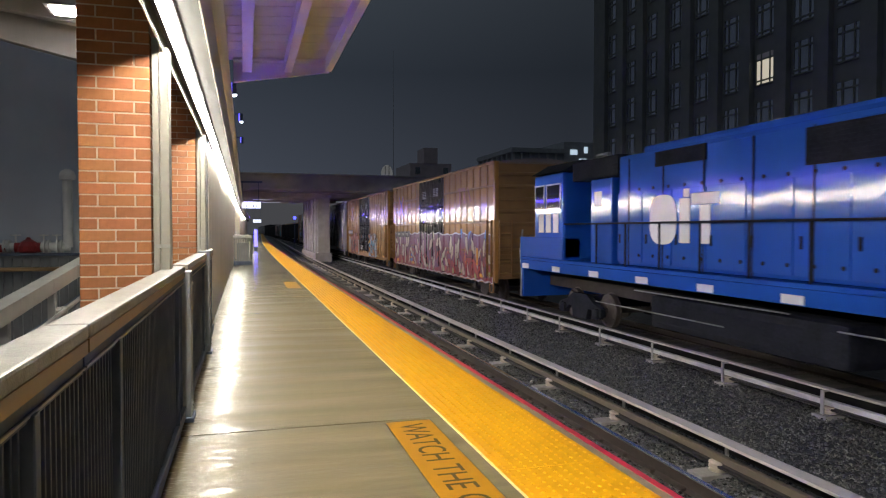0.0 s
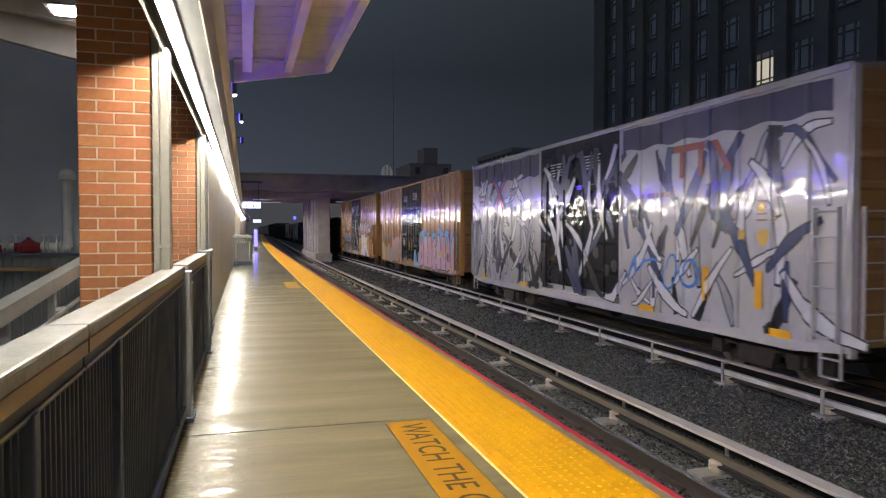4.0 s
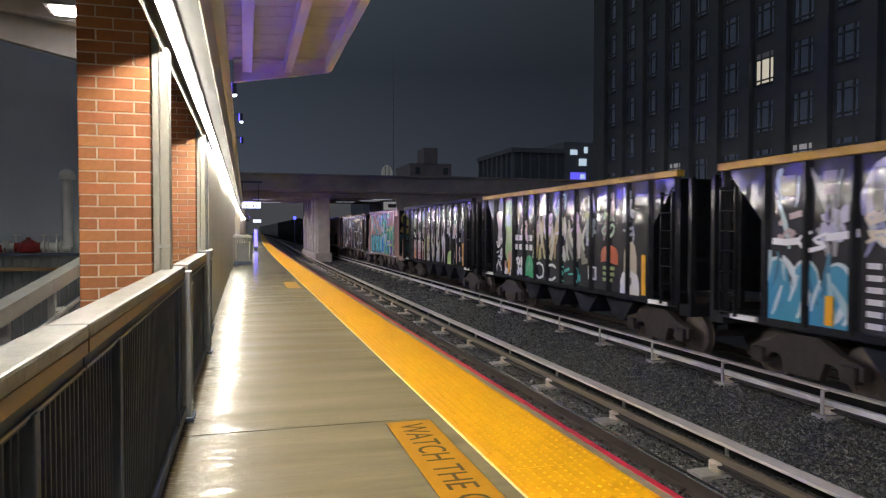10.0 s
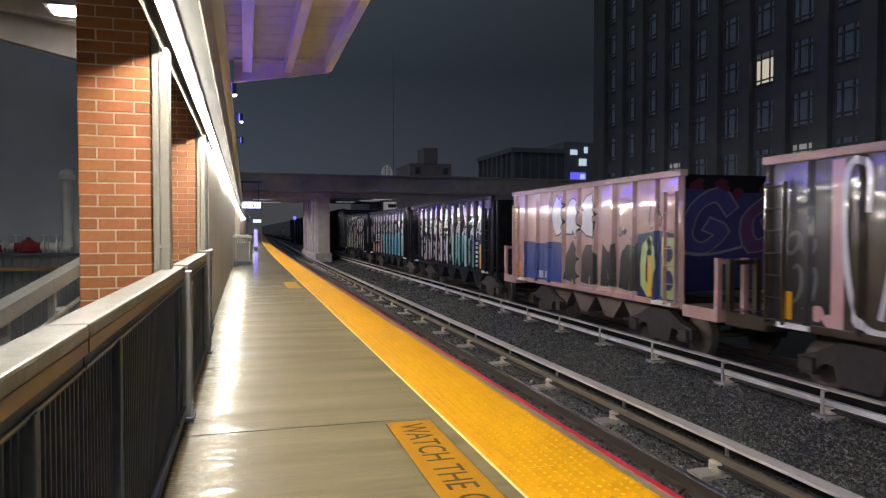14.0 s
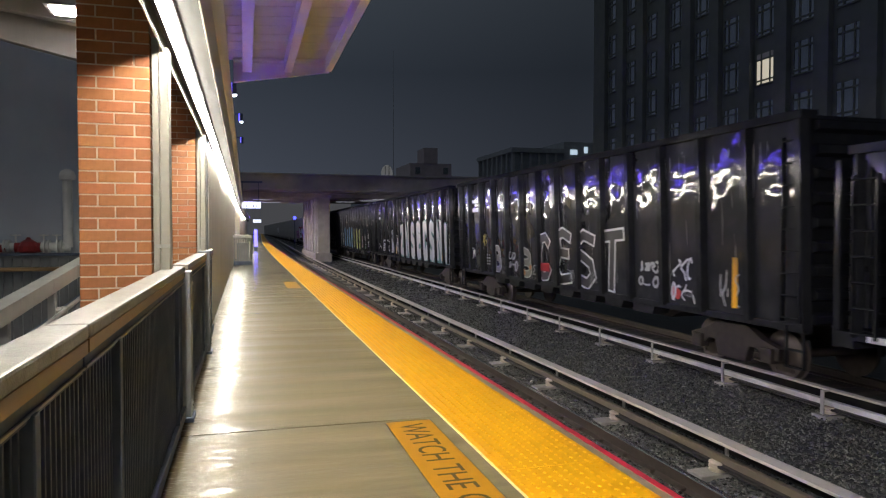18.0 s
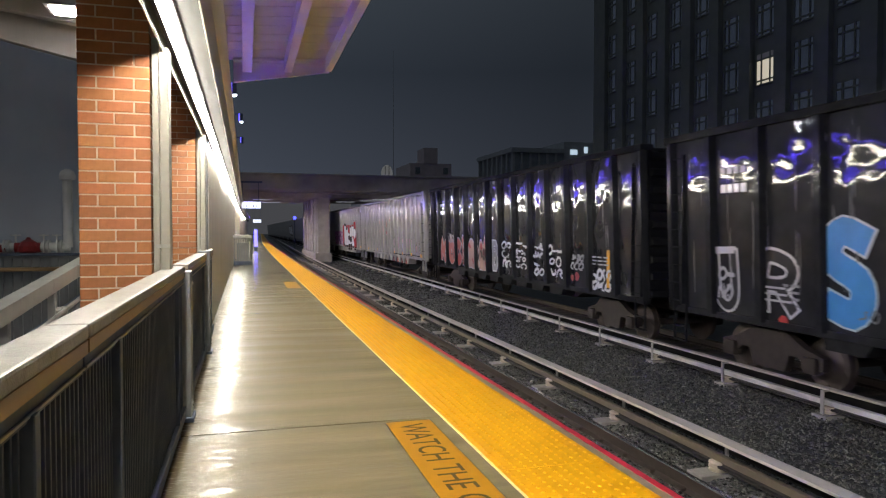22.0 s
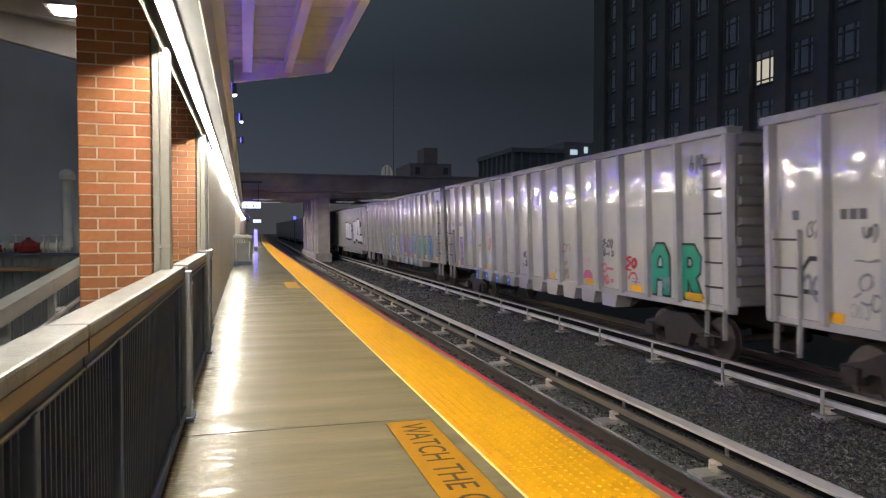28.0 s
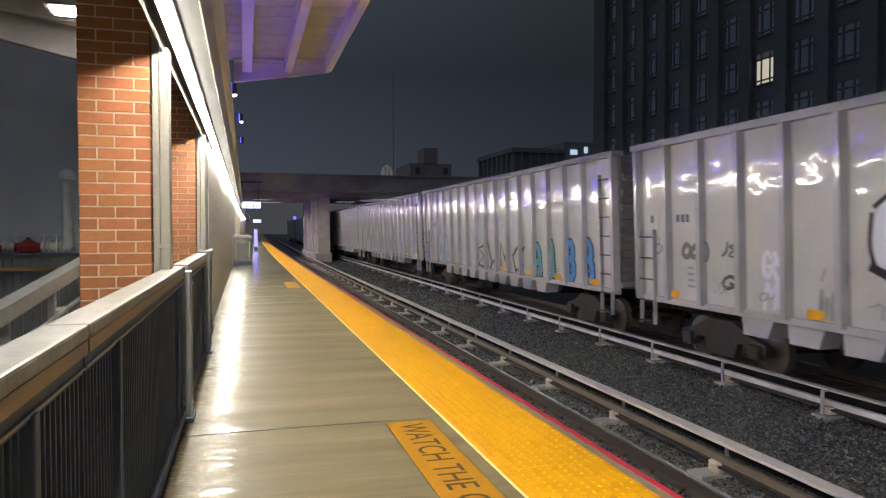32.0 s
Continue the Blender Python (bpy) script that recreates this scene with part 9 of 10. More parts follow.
coal_gondola(165.6, 16.7, blk + "yellow and blue block graffiti", False, [
    lettering("U", 15.55, 14.8, 1.12, 2.25, [BLACK], (0.6, 0.6, 0.62), 0.14, 0.04, soft_=True), spike([(15.5, 2.2), (14.9, 2.22), (14.95, 2.1), (15.45, 2.08)], (0.6, 0.6, 0.62), 0.008), tag(15.35, 14.95, 1.3, 1.9, (0.5, 0.5, 0.52), 2, 0.05, 0.01, 2), lettering("R", 14.45, 13.5, 1.15, 2.25, [BLACK], (0.6, 0.6, 0.62), 0.18, 0.045, soft_=True), bars(14.3, 13.6, 1.35, 1.65, (0.5, 0.5, 0.52), 3, 1, 0.35, 0.012), dots(13.9, 13.8, 1.1, 1.14, (0.5, 0.05, 0.04), 2, 0.09),
    lettering("S", 13.2, 12.2, 1.12, 2.74, [(0.06, 0.27, 0.62)], (0.55, 0.6, 0.66), 0.38, 0.03, soft_=True), lettering("I", 11.95, 11.15, 1.14, 2.75, [(0.09, 0.33, 0.66)], WHITE, 0.42, 0.025), lettering("C", 10.8, 9.85, 1.14, 2.74, [(0.09, 0.33, 0.66)], WHITE, 0.36, 0.025, soft_=True), lettering("E", 9.6, 8.65, 1.12, 2.72, [(0.09, 0.33, 0.66)], WHITE, 0.36, 0.025, soft_=True),
    lettering("N", 8.4, 7.4, 1.12, 2.64, [(0.6, 0.6, 0.12)], (0.4, 0.4, 0.46), 0.34, 0.04, low=(0.6, 0.5, 0.1)), lettering("E", 7.2, 6.2, 1.1, 2.64, [(0.6, 0.6, 0.12)], (0.4, 0.4, 0.46), 0.38, 0.04), lettering("S", 6.05, 4.95, 1.08, 2.62, [(0.58, 0.6, 0.12)], (0.4, 0.4, 0.46), 0.36, 0.04), bars(5.1, 4.8, 1.15, 1.9, (0.02, 0.26, 0.14), 5, 1, 0.6, 0.002),
    lettering("O", 11.9, 11.2, 3.0, 3.7, [None], GREY, 0.05, 0.02), shards(4.4, 3.6, 1.25, 2.0, [(0.5, 0.22, 0.34), LILAC, (0.56, 0.36, 0.44)], 11, 0.45, 0.0, False, (0.05, 0.03, 0.05), (0.4, 2.7), (0.1, 0.2)), shards(3.3, 2.5, 1.45, 2.1, [WHITE, (0.5, 0.5, 0.52)], 10, 0.4, 0.0, False, None, (0.3, 2.8), (0.06, 0.14)), bars(3.25, 2.6, 1.2, 1.38, (0.03, 0.26, 0.14), 1, 1, 0.9), tag(2.1, 1.4, 1.3, 2.3, GREY, 2, 0.05, 0, 2), tag(0.9, 0.3, 1.3, 2.2, WHITE, 2, 0.06)], 43)
coal_gondola(183.2, 16.6, blk + "coral bubble graffiti and white tags", False, [
    lettering("a", 15.5, 14.5, 1.1, 2.2, [CORAL], WHITE, 0.26, 0.04, soft_=True), lettering("OC", 14.3, 12.5, 1.12, 2.3, [CORAL, (0.58, 0.12, 0.09)], (0.6, 0.52, 0.52), 0.36, 0.035, soft_=True), tag(14.2, 12.9, 1.9, 2.4, GREY, 3, 0.06, 0.012), tag(14.0, 12.9, 1.3, 1.9, BLACK, 2, 0.04, 0.014), lettering("B", 12.5, 12.0, 1.15, 2.25, [(0.5, 0.14, 0.1)], WHITE, 0.14, 0.04, soft_=True),
    scallop(11.7, 11.0, 1.12, 2.35, (0.62, 0.42, 0.34), None, 1, line=WHITE), dots(11.6, 11.1, 1.3, 2.0, (0.5, 0.04, 0.05), 5, 0.1), lettering("c", 11.1, 10.5, 1.12, 2.2, [(0.6, 0.3, 0.26)], WHITE, 0.18, 0.04), scallop(10.5, 9.6, 1.1, 2.35, (0.62, 0.4, 0.33), None, 2, line=WHITE), dots(10.4, 9.7, 1.3, 2.2, (0.5, 0.04, 0.05), 5, 0.11), tag(10.4, 9.5, 1.4, 1.9, BLACK, 2, 0.05, 0.01), lettering("B", 9.2, 8.6, 1.12, 2.2, [(0.3, 0.31, 0.3)], WHITE, 0.16, 0.04),
    tag(8.3, 7.4, 1.3, 2.15, WHITE, 2, 0.06, 0, 3), tag(7.1, 6.2, 1.3, 2.15, WHITE, 2, 0.05, 0, 4), tag(5.9, 5.0, 1.2, 2.15, WHITE, 2, 0.06, 0, 4), tag(4.7, 3.8, 1.2, 2.1, WHITE, 2, 0.06, 0, 3), tag(3.4, 2.7, 1.5, 1.9, GREY, 2, 0.06, 0, 2), tag(2.3, 1.4, 1.05, 1.6, WHITE, 3, 0.07, 0, 2), dots(3.4, 3.0, 1.2, 1.35, (0.4, 0.05, 0.04), 3, 0.1), bars(2.3, 1.5, 1.65, 1.9, GREY, 3, 3, 0.4)], 44)

wht = "pale grey ribbed coal gondola, "
LW, LS = 16.7, 0.15


def bay(word_, y_hi, y_lo, fill, line=BLACK, z0=1.14, z1=2.26, w=0.19, edge=0.045, **more):
    return lettering(word_, y_hi, y_lo, z0, z1, [fill], line, w, edge, **more)


coal_gondola(201.1 - LS, LW, wht + "red, pink and purple graffiti", True, [
    stroke([(7.2, 1.22), (5.5, 1.20), (3.5, 1.24), (2.0, 1.26), (0.9, 1.22)], BLACK, 0.05), bars(16.0, 15.6, 1.5, 1.8, (0.56, 0.16, 0.12), 2, 1, 0.4), tag(15.6, 15.1, 2.3, 3.3, (0.25, 0.25, 0.25), 2, 0.04, 0, 3),
    bay("J", 11.15, 10.5, (0.5, 0.03, 0.05), (0.75, 0.62, 0.62), 2.15, 3.2, 0.2), bay("E", 10.1, 9.45, (0.5, 0.03, 0.05), (0.75, 0.62, 0.62), 2.15, 3.2, 0.2), bay("S", 9.1, 8.45, (0.5, 0.03, 0.05), (0.75, 0.62, 0.62), 2.15, 3.2, 0.2), bay("T", 8.05, 7.4, (0.5, 0.03, 0.05), (0.75, 0.62, 0.62), 2.15, 3.2, 0.2),
    bay("B", 10.95, 10.45, (0.58, 0.44, 0.05), (0.5, 0.36, 0.04), 1.12, 2.0, 0.15), bay("B", 10.0, 9.4, (0.58, 0.44, 0.05), (0.5, 0.36, 0.04), 1.12, 2.0, 0.15),
    scallop(7.1, 6.4, 1.22, 2.2, (0.34, 0.32, 0.6), None, 1), bay("S", 7.15, 6.45, (0.5, 0.28, 0.42), BLACK, 1.24, 2.2, 0.2, 0.05, shade=BLACK, layer=0.006), scallop(5.95, 5.3, 1.2, 1.9, (0.36, 0.5, 0.18), None, 1), bay("U", 5.95, 5.35, (0.55, 0.24, 0.4), (0.1, 0.05, 0.08), 1.26, 2.2, 0.17, 0.03, layer=0.006),
    scallop(5.0, 4.3, 1.24, 2.2, (0.34, 0.32, 0.6), None, 1), bay("T", 4.98, 4.3, (0.58, 0.3, 0.36), BLACK, 1.28, 2.12, 0.22, 0.035, layer=0.006, low=(0.55, 0.33, 0.2)), tag(4.9, 4.4, 2.18, 2.36, BLACK, 2, 0.05), scallop(3.9, 3.1, 1.3, 2.2, (0.36, 0.52, 0.14), None, 1), bay("W", 3.9, 3.1, (0.55, 0.25, 0.42), (0.2, 0.05, 0.12), 1.3, 2.1, 0.2, 0.03, layer=0.006),
    scallop(2.95, 2.2, 1.27, 2.25, (0.36, 0.34, 0.62), None, 1), bay("L", 2.9, 2.25, (0.6, 0.3, 0.4), BLACK, 1.3, 2.08, 0.22, 0.035, layer=0.006, low=(0.56, 0.34, 0.22)), bay("C", 16.2, 15.6, None, (0.56, 0.16, 0.12), 1.15, 2.2, 0.05, 0.02), bay("E", 15.1, 14.5, None, (0.56, 0.16, 0.12), 1.15, 2.2, 0.05, 0.02), scallop(1.9, 1.15, 1.34, 2.05, (0.36, 0.34, 0.62), None, 1), bay("b", 1.95, 1.1, (0.6, 0.28, 0.34), BLACK, 1.3, 2.1, 0.17, 0.05, layer=0.006), tag(14.1, 13.6, 1.5, 2.2, BLACK, 2, 0.04), tag(12.2, 11.7, 1.2, 2.7, (0.2, 0.18, 0.18), 2, 0.04, 0, 3), tag(13.0, 12.6, 1.5, 1.7, GREY, 2, 0.03), tag(8.9, 7.7, 1.2, 1.7, GREY, 4, 0.025)], 61, ([((0.55, 0.06, 0.05), ((0.55, 0), (1.0, 0), (1.0, 0.75)))], 3.0, 7.0))
coal_gondola(218.75 - LS - 0.2, LW, wht + "large white, red and black graffiti", True, [
    scallop(14.9, 9.75, 1.22, 2.4, (0.42, 0.14, 0.38), (0.5, 0.22, 0.4), 6, True, flat=True), scallop(12.6, 10.9, 1.22, 2.2, (0.16, 0.06, 0.2), None, 2, True, 0.003), lettering("bRCHe", 14.7, 9.8, 1.24, 2.3, [(0.5, 0.3, 0.46), (0.4, 0.16, 0.36)], (0.12, 0.05, 0.14), 0.2, 0.03, True, layer=0.007),
    scallop(9.7, 2.3, 1.16, 2.9, (0.45, 0.025, 0.04), None, 8, True, flat=True), spike([(5.6, 2.6), (2.5, 3.25), (2.45, 2.95), (5.6, 2.35)], (0.45, 0.02, 0.03), 0.002, True), spike([(8.8, 2.9), (8.4, 3.02), (6.3, 2.4), (6.6, 2.2)], (0.04, 0.02, 0.02), 0.004, True),
    lettering("AcdR", 9.3, 3.0, 1.1, 2.85, [WHITE], BLACK, 0.62, 0.05, True, layer=0.008, tilt=0.12, shade=(0.05, 0.02, 0.02)), spike([(5.6, 1.95), (4.7, 2.0), (4.5, 1.6), (5.5, 1.55)], BLACK, 0.02, True), spike([(4.3, 2.0), (3.7, 2.02), (3.4, 1.5), (4.2, 1.45)], (0.4, 0.02, 0.03), 0.02, True),
    scallop(3.3, 2.35, 1.2, 2.4, (0.45, 0.025, 0.04), None, 1, True, 0.022), spike([(2.25, 2.25), (1.35, 2.3), (1.4, 2.15), (1.75, 2.1), (1.6, 1.6), (1.75, 1.2), (2.2, 1.2)], BLACK, 0.0), dots(1.75, 1.5, 1.4, 2.1, (0.45, 0.04, 0.03), 4, 0.1), tag(1.1, 0.6, 1.4, 2.1, (0.2, 0.2, 0.2), 2, 0.035, 0, 3)], 62)
coal_gondola(236.4 - LS, LW, wht + "small red and mint tags", True,
             [f for k in range(5) for f in (scallop(13.0 - 1.01 * k, 12.35 - 1.01 * k, 1.15, 2.05, (0.36, 0.57, 0.52), None, 1), scallop(13.05 - 1.01 * k, 12.4 - 1.01 * k, 2.02, 2.5, (0.56, 0.06, 0.07), None, 2, flat=True), tag(12.35 - 1.01 * k, 12.12 - 1.01 * k, 1.2, 2.0, (0.56, 0.06, 0.07), 1, 0.07, 0, 3))] + [
    lettering("A", 16.0, 15.35, 1.2, 2.1, [None], BLACK, 0.03, 0.02), tag(15.8, 15.4, 2.35, 2.65, (0.1, 0.1, 0.1), 2, 0.03), tag(15.9, 15.5, 1.4, 1.9, (0.2, 0.2, 0.2), 2, 0.05), tag(15.0, 14.5, 1.4, 2.2, (0.2, 0.2, 0.2), 2, 0.03, 0, 3), tag(14.9, 14.4, 2.3, 2.6, (0.15, 0.15, 0.15), 2, 0.03), scallop(14.6, 14.4, 1.4, 1.9, (0.58, 0.33, 0.36), None, 1), tag(13.95, 13.4, 1.4, 2.2, (0.1, 0.1, 0.1), 2, 0.04, 0, 3), dots(13.5, 13.3, 1.2, 1.5, CORAL, 3, 0.07),
    tag(7.6, 6.4, 1.3, 1.9, (0.45, 0.06, 0.06), 4, 0.04), tag(5.6, 4.4, 1.3, 2.0, BLACK, 4, 0.03), bay("C", 3.6, 3.0, MINT, BLACK, 1.2, 2.1, 0.16), tag(2.5, 1.5, 1.3, 1.9, GREY, 3, 0.04, 0, 2)], 63)
coal_gondola(253.95 - LS, LW, wht + "green block patches and small tags", True, [
    bay("R", 1.38, 0.62, (0.02, 0.34, 0.2), w=0.21), bay("A", 2.36, 1.58, (0.02, 0.34, 0.2), w=0.21), tag(3.35, 2.75, 1.3, 1.95, (0.55, 0.06, 0.08), 2, 0.05, 0, 2), tag(4.3, 3.7, 1.25, 1.75, (0.58, 0.16, 0.2), 2, 0.06, 0, 2), tag(4.25, 3.7, 1.85, 2.3, (0.08, 0.08, 0.08), 2, 0.04, 0, 2), tag(5.2, 4.75, 1.55, 1.9, (0.5, 0.36, 0.42), 2, 0.04), scallop(5.2, 4.75, 1.3, 1.6, (0.5, 0.1, 0.2), None, 1), tag(6.3, 5.8, 1.2, 2.2, (0.3, 0.16, 0.1), 2, 0.03, 0, 3), tag(9.0, 8.6, 1.4, 1.9, (0.06, 0.06, 0.06), 2, 0.04, 0, 2), tag(10.0, 9.6, 1.3, 1.7, GREY, 2, 0.03),
    bay("A", 16.1, 15.45, (0.2, 0.13, 0.42), w=0.18), bay("B", 15.15, 14.5, (0.2, 0.13, 0.42), w=0.18), tag(14.1, 13.4, 1.98, 2.25, (0.2, 0.36, 0.66), 3, 0.08), tag(13.0, 12.4, 1.85, 2.05, (0.1, 0.1, 0.1), 3, 0.03), scallop(13.0, 12.45, 1.14, 1.9, (0.66, 0.66, 0.7), None, 1), scallop(12.0, 11.35, 1.25, 1.85, (0.42, 0.55, 0.7), None, 1), bay("A", 12.0, 11.35, (0.5, 0.2, 0.24), (0.45, 0.03, 0.1), 1.8, 2.25, 0.1, 0.03), dots(11.9, 11.7, 2.3, 2.4, (0.5, 0.12, 0.2), 2, 0.07), tag(10.9, 10.4, 1.2, 1.9, (0.36, 0.3, 0.55), 2, 0.04, 0, 3), tag(1.0, 0.55, 3.1, 3.9, (0.1, 0.1, 0.1), 2, 0.05, 0, 2)], 64, ([((0.05, 0.16, 0.6), ((0.5, 0), (1.0, 0), (1.0, 0.95), (0.6, 0.95))), ((0.62, 0.62, 0.7), ((0.68, 0.35), (0.86, 0.35), (0.86, 0.6), (0.70, 0.6)))], 9.0, 12.6))
coal_gondola(271.5 - LS, LW, wht + "purple, blue and green graffiti", True, [
    tag(1.4, 0.7, 1.2, 2.2, (0.15, 0.13, 0.12), 2, 0.03, 0, 4), bay("B", 2.35, 1.65, (0.05, 0.28, 0.6), BLACK, w=0.21), bay("B", 3.25, 2.5, (0.02, 0.36, 0.22), w=0.21), bay("R", 4.2, 3.45, (0.02, 0.36, 0.22), w=0.21), bay("C", 5.2, 4.55, (0.06, 0.32, 0.66), BLACK, w=0.26), bars(5.1, 4.7, 1.3, 2.0, (0.03, 0.1, 0.3), 6, 1, 0.4, 0.012),
    lettering("hUg", 8.35, 5.6, 1.16, 2.3, [(0.16, 0.16, 0.5), (0.22, 0.16, 0.42)], (0.4, 0.05, 0.12), 0.32, 0.04), tag(6.2, 5.8, 1.5, 1.9, (0.6, 0.58, 0.66), 1, 0.05, 0.012), bay("E", 9.3, 8.7, (0.42, 0.55, 0.17), BLACK, w=0.23), bay("B", 10.3, 9.7, (0.04, 0.17, 0.56), (0.7, 0.7, 0.75), w=0.18), bay("A", 11.2, 10.5, (0.04, 0.17, 0.56), (0.7, 0.7, 0.75), w=0.18), bars(11.0, 10.7, 1.62, 1.74, (0.6, 0.6, 0.7), 1, 1, 0.9, 0.014),
    scallop(12.0, 11.35, 1.14, 2.4, (0.42, 0.55, 0.17), None, 1, line=(0.04, 0.08, 0.02)), bars(11.75, 11.45, 1.25, 2.05, BLACK, 4, 1, 0.4, 0.006), bay("B", 12.95, 12.4, (0.56, 0.4, 0.05), (0.42, 0.28, 0.03), 1.14, 2.1, 0.2), bay("B", 13.9, 13.3, (0.56, 0.4, 0.05), (0.42, 0.28, 0.03), 1.14, 2.1, 0.2), tag(15.0, 14.5, 1.2, 2.3, (0.12, 0.12, 0.12), 2, 0.04, 0, 3), tag(16.0, 15.5, 1.2, 2.3, (0.12, 0.12, 0.12), 2, 0.04, 0, 3)], 65, ([((0.05, 0.14, 0.5), ((0.3, 0), (1.0, 0), (1.0, 0.35), (0.3, 0.25)))], 4.0, 7.6))
coal_gondola(288.95 - LS, LW, wht + "white bubble graffiti edged in black", True, [
    spike([(10.8, 2.85), (9.7, 3.08), (8.5, 3.02), (7.9, 2.6), (7.95, 1.85), (9.3, 1.87), (10.8, 1.95)], WHITE, 0.0, True, None, True), spike([(7.75, 2.9), (7.35, 2.7), (7.45, 2.42), (7.9, 2.4)], WHITE, 0.0, True, None, True), stroke([(10.9, 2.8), (10.6, 3.0), (10.28, 3.1)], INKY, 0.07), stroke([(9.75, 3.13), (9.2, 3.08)], MAROON, 0.09), stroke([(8.75, 3.08), (8.26, 2.96)], MAROON, 0.07), stroke([(7.72, 2.94), (7.25, 2.72), (7.38, 2.38), (7.8, 2.34)], INKY, 0.08), stroke([(10.95, 2.0), (10.41, 1.81), (9.53, 1.76), (8.14, 1.76), (7.83, 1.98)], INKY, 0.12), stroke([(10.95, 2.7), (10.98, 2.3), (10.9, 2.0)], INKY, 0.06), stroke([(9.92, 2.67), (9.92, 2.3)], (0.2, 0.18, 0.18), 0.06), stroke([(8.65, 2.91), (8.39, 2.62)], INKY, 0.06), stroke([(8.9, 2.7), (8.85, 2.1)], (0.4, 0.38, 0.38), 0.05),
    spike([(6.7, 3.0), (5.7, 3.1), (5.2, 2.9), (5.3, 1.85), (6.0, 1.75), (6.7, 1.72)], WHITE, 0.0, True, None, True), spike([(5.3, 3.0), (4.86, 3.18), (3.93, 3.16), (3.36, 3.04), (3.34, 2.72), (3.75, 2.6), (3.6, 2.3), (3.75, 1.8), (4.84, 1.68), (5.4, 1.9)], WHITE, 0.002, True, None, True), spike([(3.6, 2.35), (3.2, 2.05), (2.82, 2.2), (2.82, 1.6), (3.25, 1.6), (3.6, 1.97)], WHITE, 0.002, True), stroke([(6.6, 3.06), (6.77, 2.42), (6.75, 1.75)], INKY, 0.10), stroke([(6.7, 1.66), (6.3, 1.54), (5.93, 1.66), (5.37, 1.8)], INKY, 0.16), stroke([(5.3, 1.74), (4.84, 1.61), (4.26, 1.58), (3.82, 1.7)], INKY, 0.13),
    stroke([(6.55, 3.1), (6.1, 3.12)], MAROON, 0.07), stroke([(6.12, 2.95), (6.1, 2.72), (6.05, 2.6)], (0.1, 0.08, 0.08), 0.07, 0, 0.5), stroke([(6.5, 2.8), (6.45, 2.0)], (0.5, 0.49, 0.5), 0.06), stroke([(5.8, 2.5), (5.75, 1.9)], (0.46, 0.45, 0.46), 0.06), stroke([(5.5, 3.1), (5.58, 2.6)], INKY, 0.14), spike([(5.2, 2.42), (4.95, 2.45), (5.0, 2.15), (5.15, 2.1)], INKY, 0.008, True), spike([(4.75, 2.62), (4.4, 2.64), (4.34, 2.36), (4.55, 2.25), (4.76, 2.4)], (0.1, 0.025, 0.035), 0.008, True, None, True), stroke([(4.7, 3.28), (4.3, 3.27)], INKY, 0.11), stroke([(4.0, 3.05), (3.95, 2.85)], (0.5, 0.26, 0.27), 0.12), stroke([(3.55, 3.17), (3.34, 3.09), (3.3, 2.74), (3.7, 2.65)], MAROON, 0.11), stroke([(3.78, 2.58), (3.58, 2.32), (3.18, 2.1), (3.08, 2.23), (2.8, 2.24)], INKY, 0.10), stroke([(3.63, 2.0), (3.4, 1.66), (3.09, 1.5), (2.82, 1.47)], INKY, 0.17), stroke([(3.75, 2.3), (3.8, 1.9)], (0.2, 0.18, 0.18), 0.09), stroke([(4.3, 2.2), (4.1, 1.8)], (0.42, 0.4, 0.4), 0.05), tag(3.1, 2.75, 2.35, 2.6, (0.12, 0.11, 0.11), 3, 0.05, 0.01), tag(4.1, 3.85, 1.25, 1.45, (0.12, 0.11, 0.11), 3, 0.04), tag(2.3, 1.68, 1.45, 2.0, (0.72, 0.71, 0.72), 3, 0.07, 0, 3),
    tag(10.4, 9.9, 1.3, 1.8, GREY, 2, 0.03, 0, 2), tag(9.4, 8.9, 1.3, 1.8, GREY, 2, 0.03, 0, 2), tag(8.4, 7.9, 1.3, 1.8, GREY, 2, 0.03), tag(7.3, 6.9, 1.3, 1.9, GREY, 2, 0.03), tag(3.3, 2.9, 1.3, 1.6, GREY, 2, 0.03),     tag(15.9, 15.4, 2.0, 2.5, (0.25, 0.25, 0.25), 2, 0.05, 0, 2), tag(15.0, 14.2, 1.9, 2.3, (0.15, 0.15, 0.15), 2, 0.07), bars(14.9, 14.4, 1.4, 1.85, (0.3, 0.3, 0.32), 4, 2, 0.4), tag(13.9, 13.3, 2.0, 2.3, (0.15, 0.15, 0.15), 3, 0.06), tag(13.95, 13.3, 1.45, 1.75, (0.08, 0.08, 0.08), 2, 0.05), tag(12.95, 12.4, 1.2, 2.2, (0.7, 0.68, 0.74), 2, 0.08, 0, 2), tag(11.9, 11.3, 1.2, 2.1, (0.3, 0.3, 0.3), 2, 0.04, 0, 2), tag(1.2, 0.6, 1.3, 1.9, LILAC, 2, 0.04)], 66)
coal_gondola(306.5 - LS, LW, wht + "blue and teal block graffiti", True, [
    bay("B", 1.5, 0.85, (0.08, 0.3, 0.6)), bay("B", 2.45, 1.8, (0.08, 0.3, 0.6)), bay("A", 3.6, 3.0, (0.1, 0.38, 0.42)), bay("A", 4.5, 3.85, (0.1, 0.38, 0.42)), lettering("bdae", 9.5, 5.1, 1.15, 2.15, [None], BLACK, 0.06, 0.02, tilt=0.3), bay("L", 13.5, 12.9, (0.35, 0.55, 0.6), None), bay("C", 14.5, 13.9, (0.35, 0.55, 0.6), None)], 67)
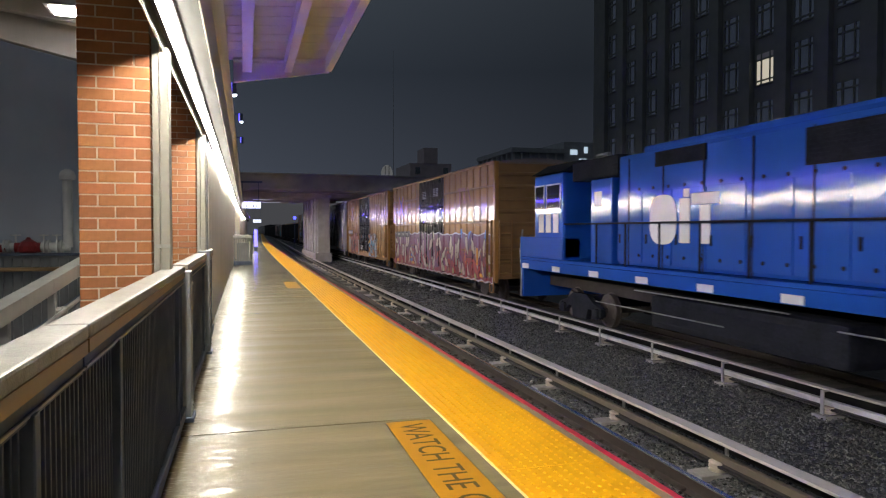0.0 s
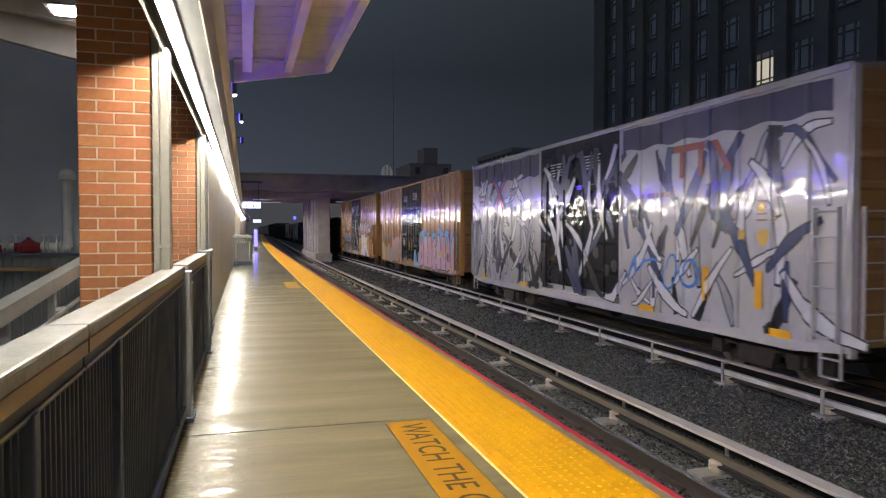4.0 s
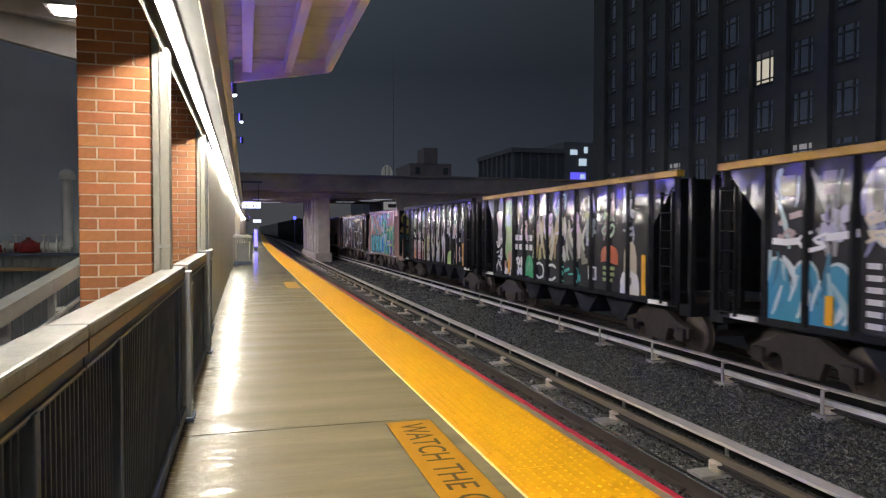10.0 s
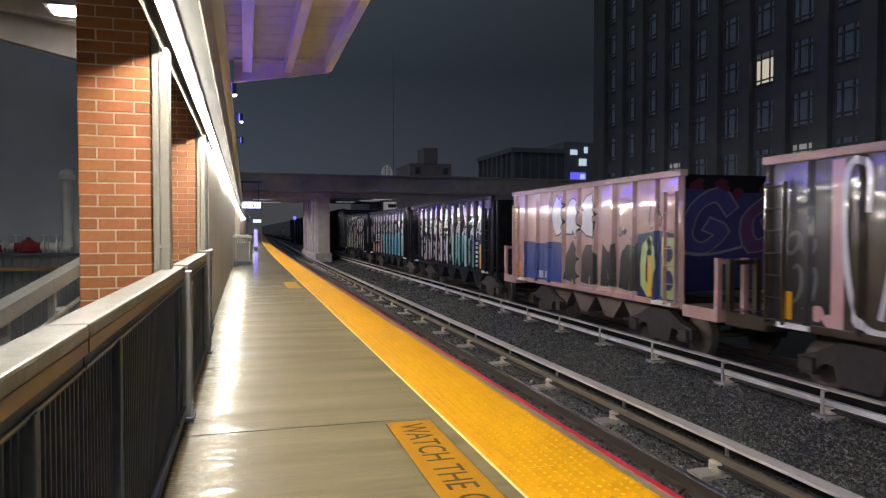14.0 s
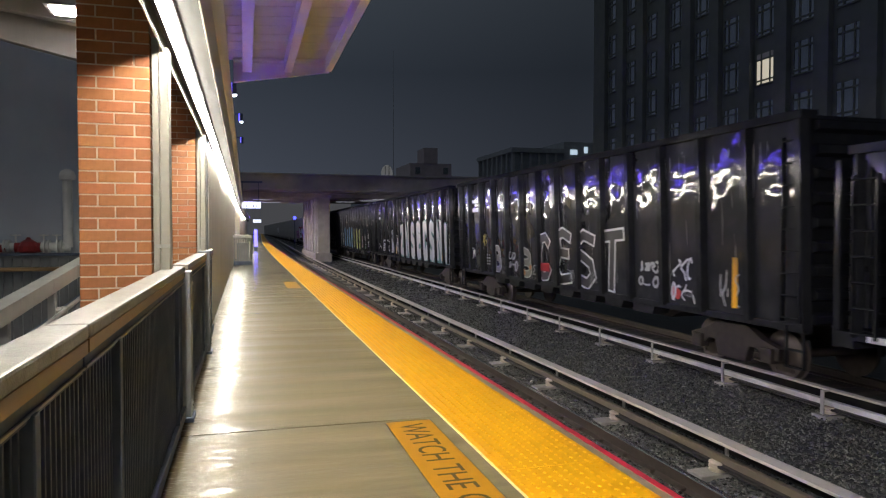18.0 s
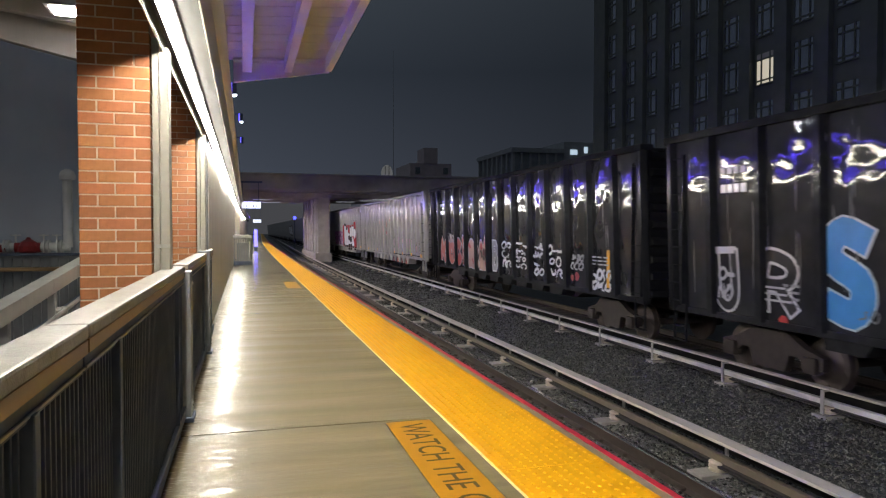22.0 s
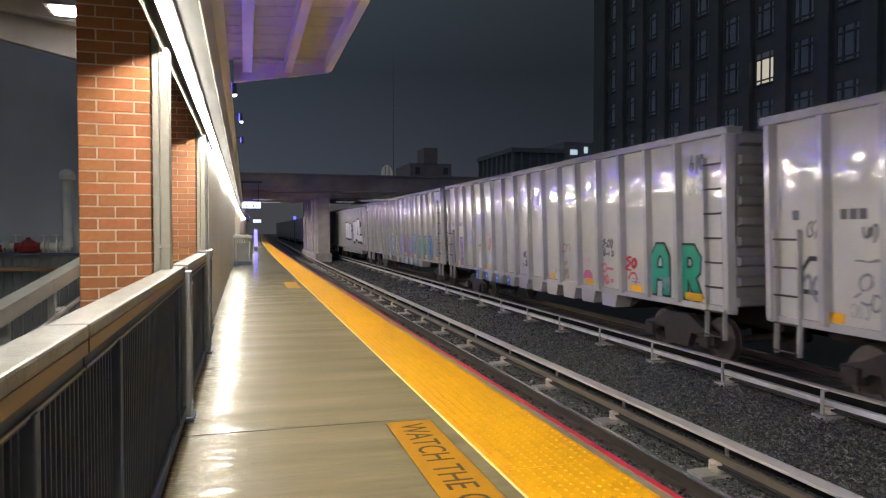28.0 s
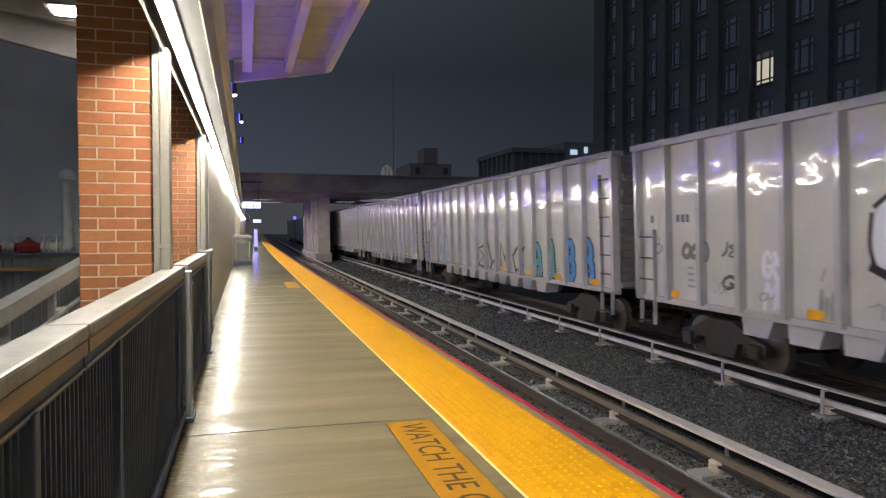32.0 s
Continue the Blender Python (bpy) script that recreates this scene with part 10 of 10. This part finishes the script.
coal_gondola(324.1 - LS, LW, wht + "few dark tags", True, [tag(9.0, 3.0, 1.3, 2.0, BLACK, 9, 0.04)], 68)
coal_gondola(341.7 - LS, LW, wht + "few dark tags", True, [tag(11.0, 5.0, 1.3, 2.0, BLACK, 9, 0.04)], 69)
for k, s in enumerate((359.3, 376.9, 394.5, 412.1)):
    coal_gondola(s - LS, LW, wht + "plain sides", True, [], 70 + k)


def along_track(s, t):
    return s + SPEED * (8.0 - t)


def motions():
    """The train rolls towards and past the camera; its wheels turn while they are near."""
    for ob, s in VEHICLES:
        walk(ob, [(t, pose(TRACK, along_track(s, t), RAIL)) for t in (0.0, 16.0, 32.0)])
    for w, s, y in WHEELSETS:
        z = w.location.z
        first = 8.0 - (48.0 - s - y) / SPEED
        last = 8.0 - (3.0 - s - y) / SPEED
        a, b = max(0, frame(max(0.0, first)) - 1), min(frame(32.0) - 1, frame(min(32.0, last)) - 1)
        if last <= 0 or first >= 32:
            continue
        turn = math.degrees(SPEED / R_WHEEL / FPS)
        rows = [(0.0, pose(0, y, z))] if a > 0 else []
        rows += [(k / FPS, pose(0, y, z, turn * (k - a))) for k in range(a, b + 1)]
        if b < frame(32.0) - 1:
            rows.append((32.0, pose(0, y, z, turn * (b - a))))
        walk(w, rows)


motions()
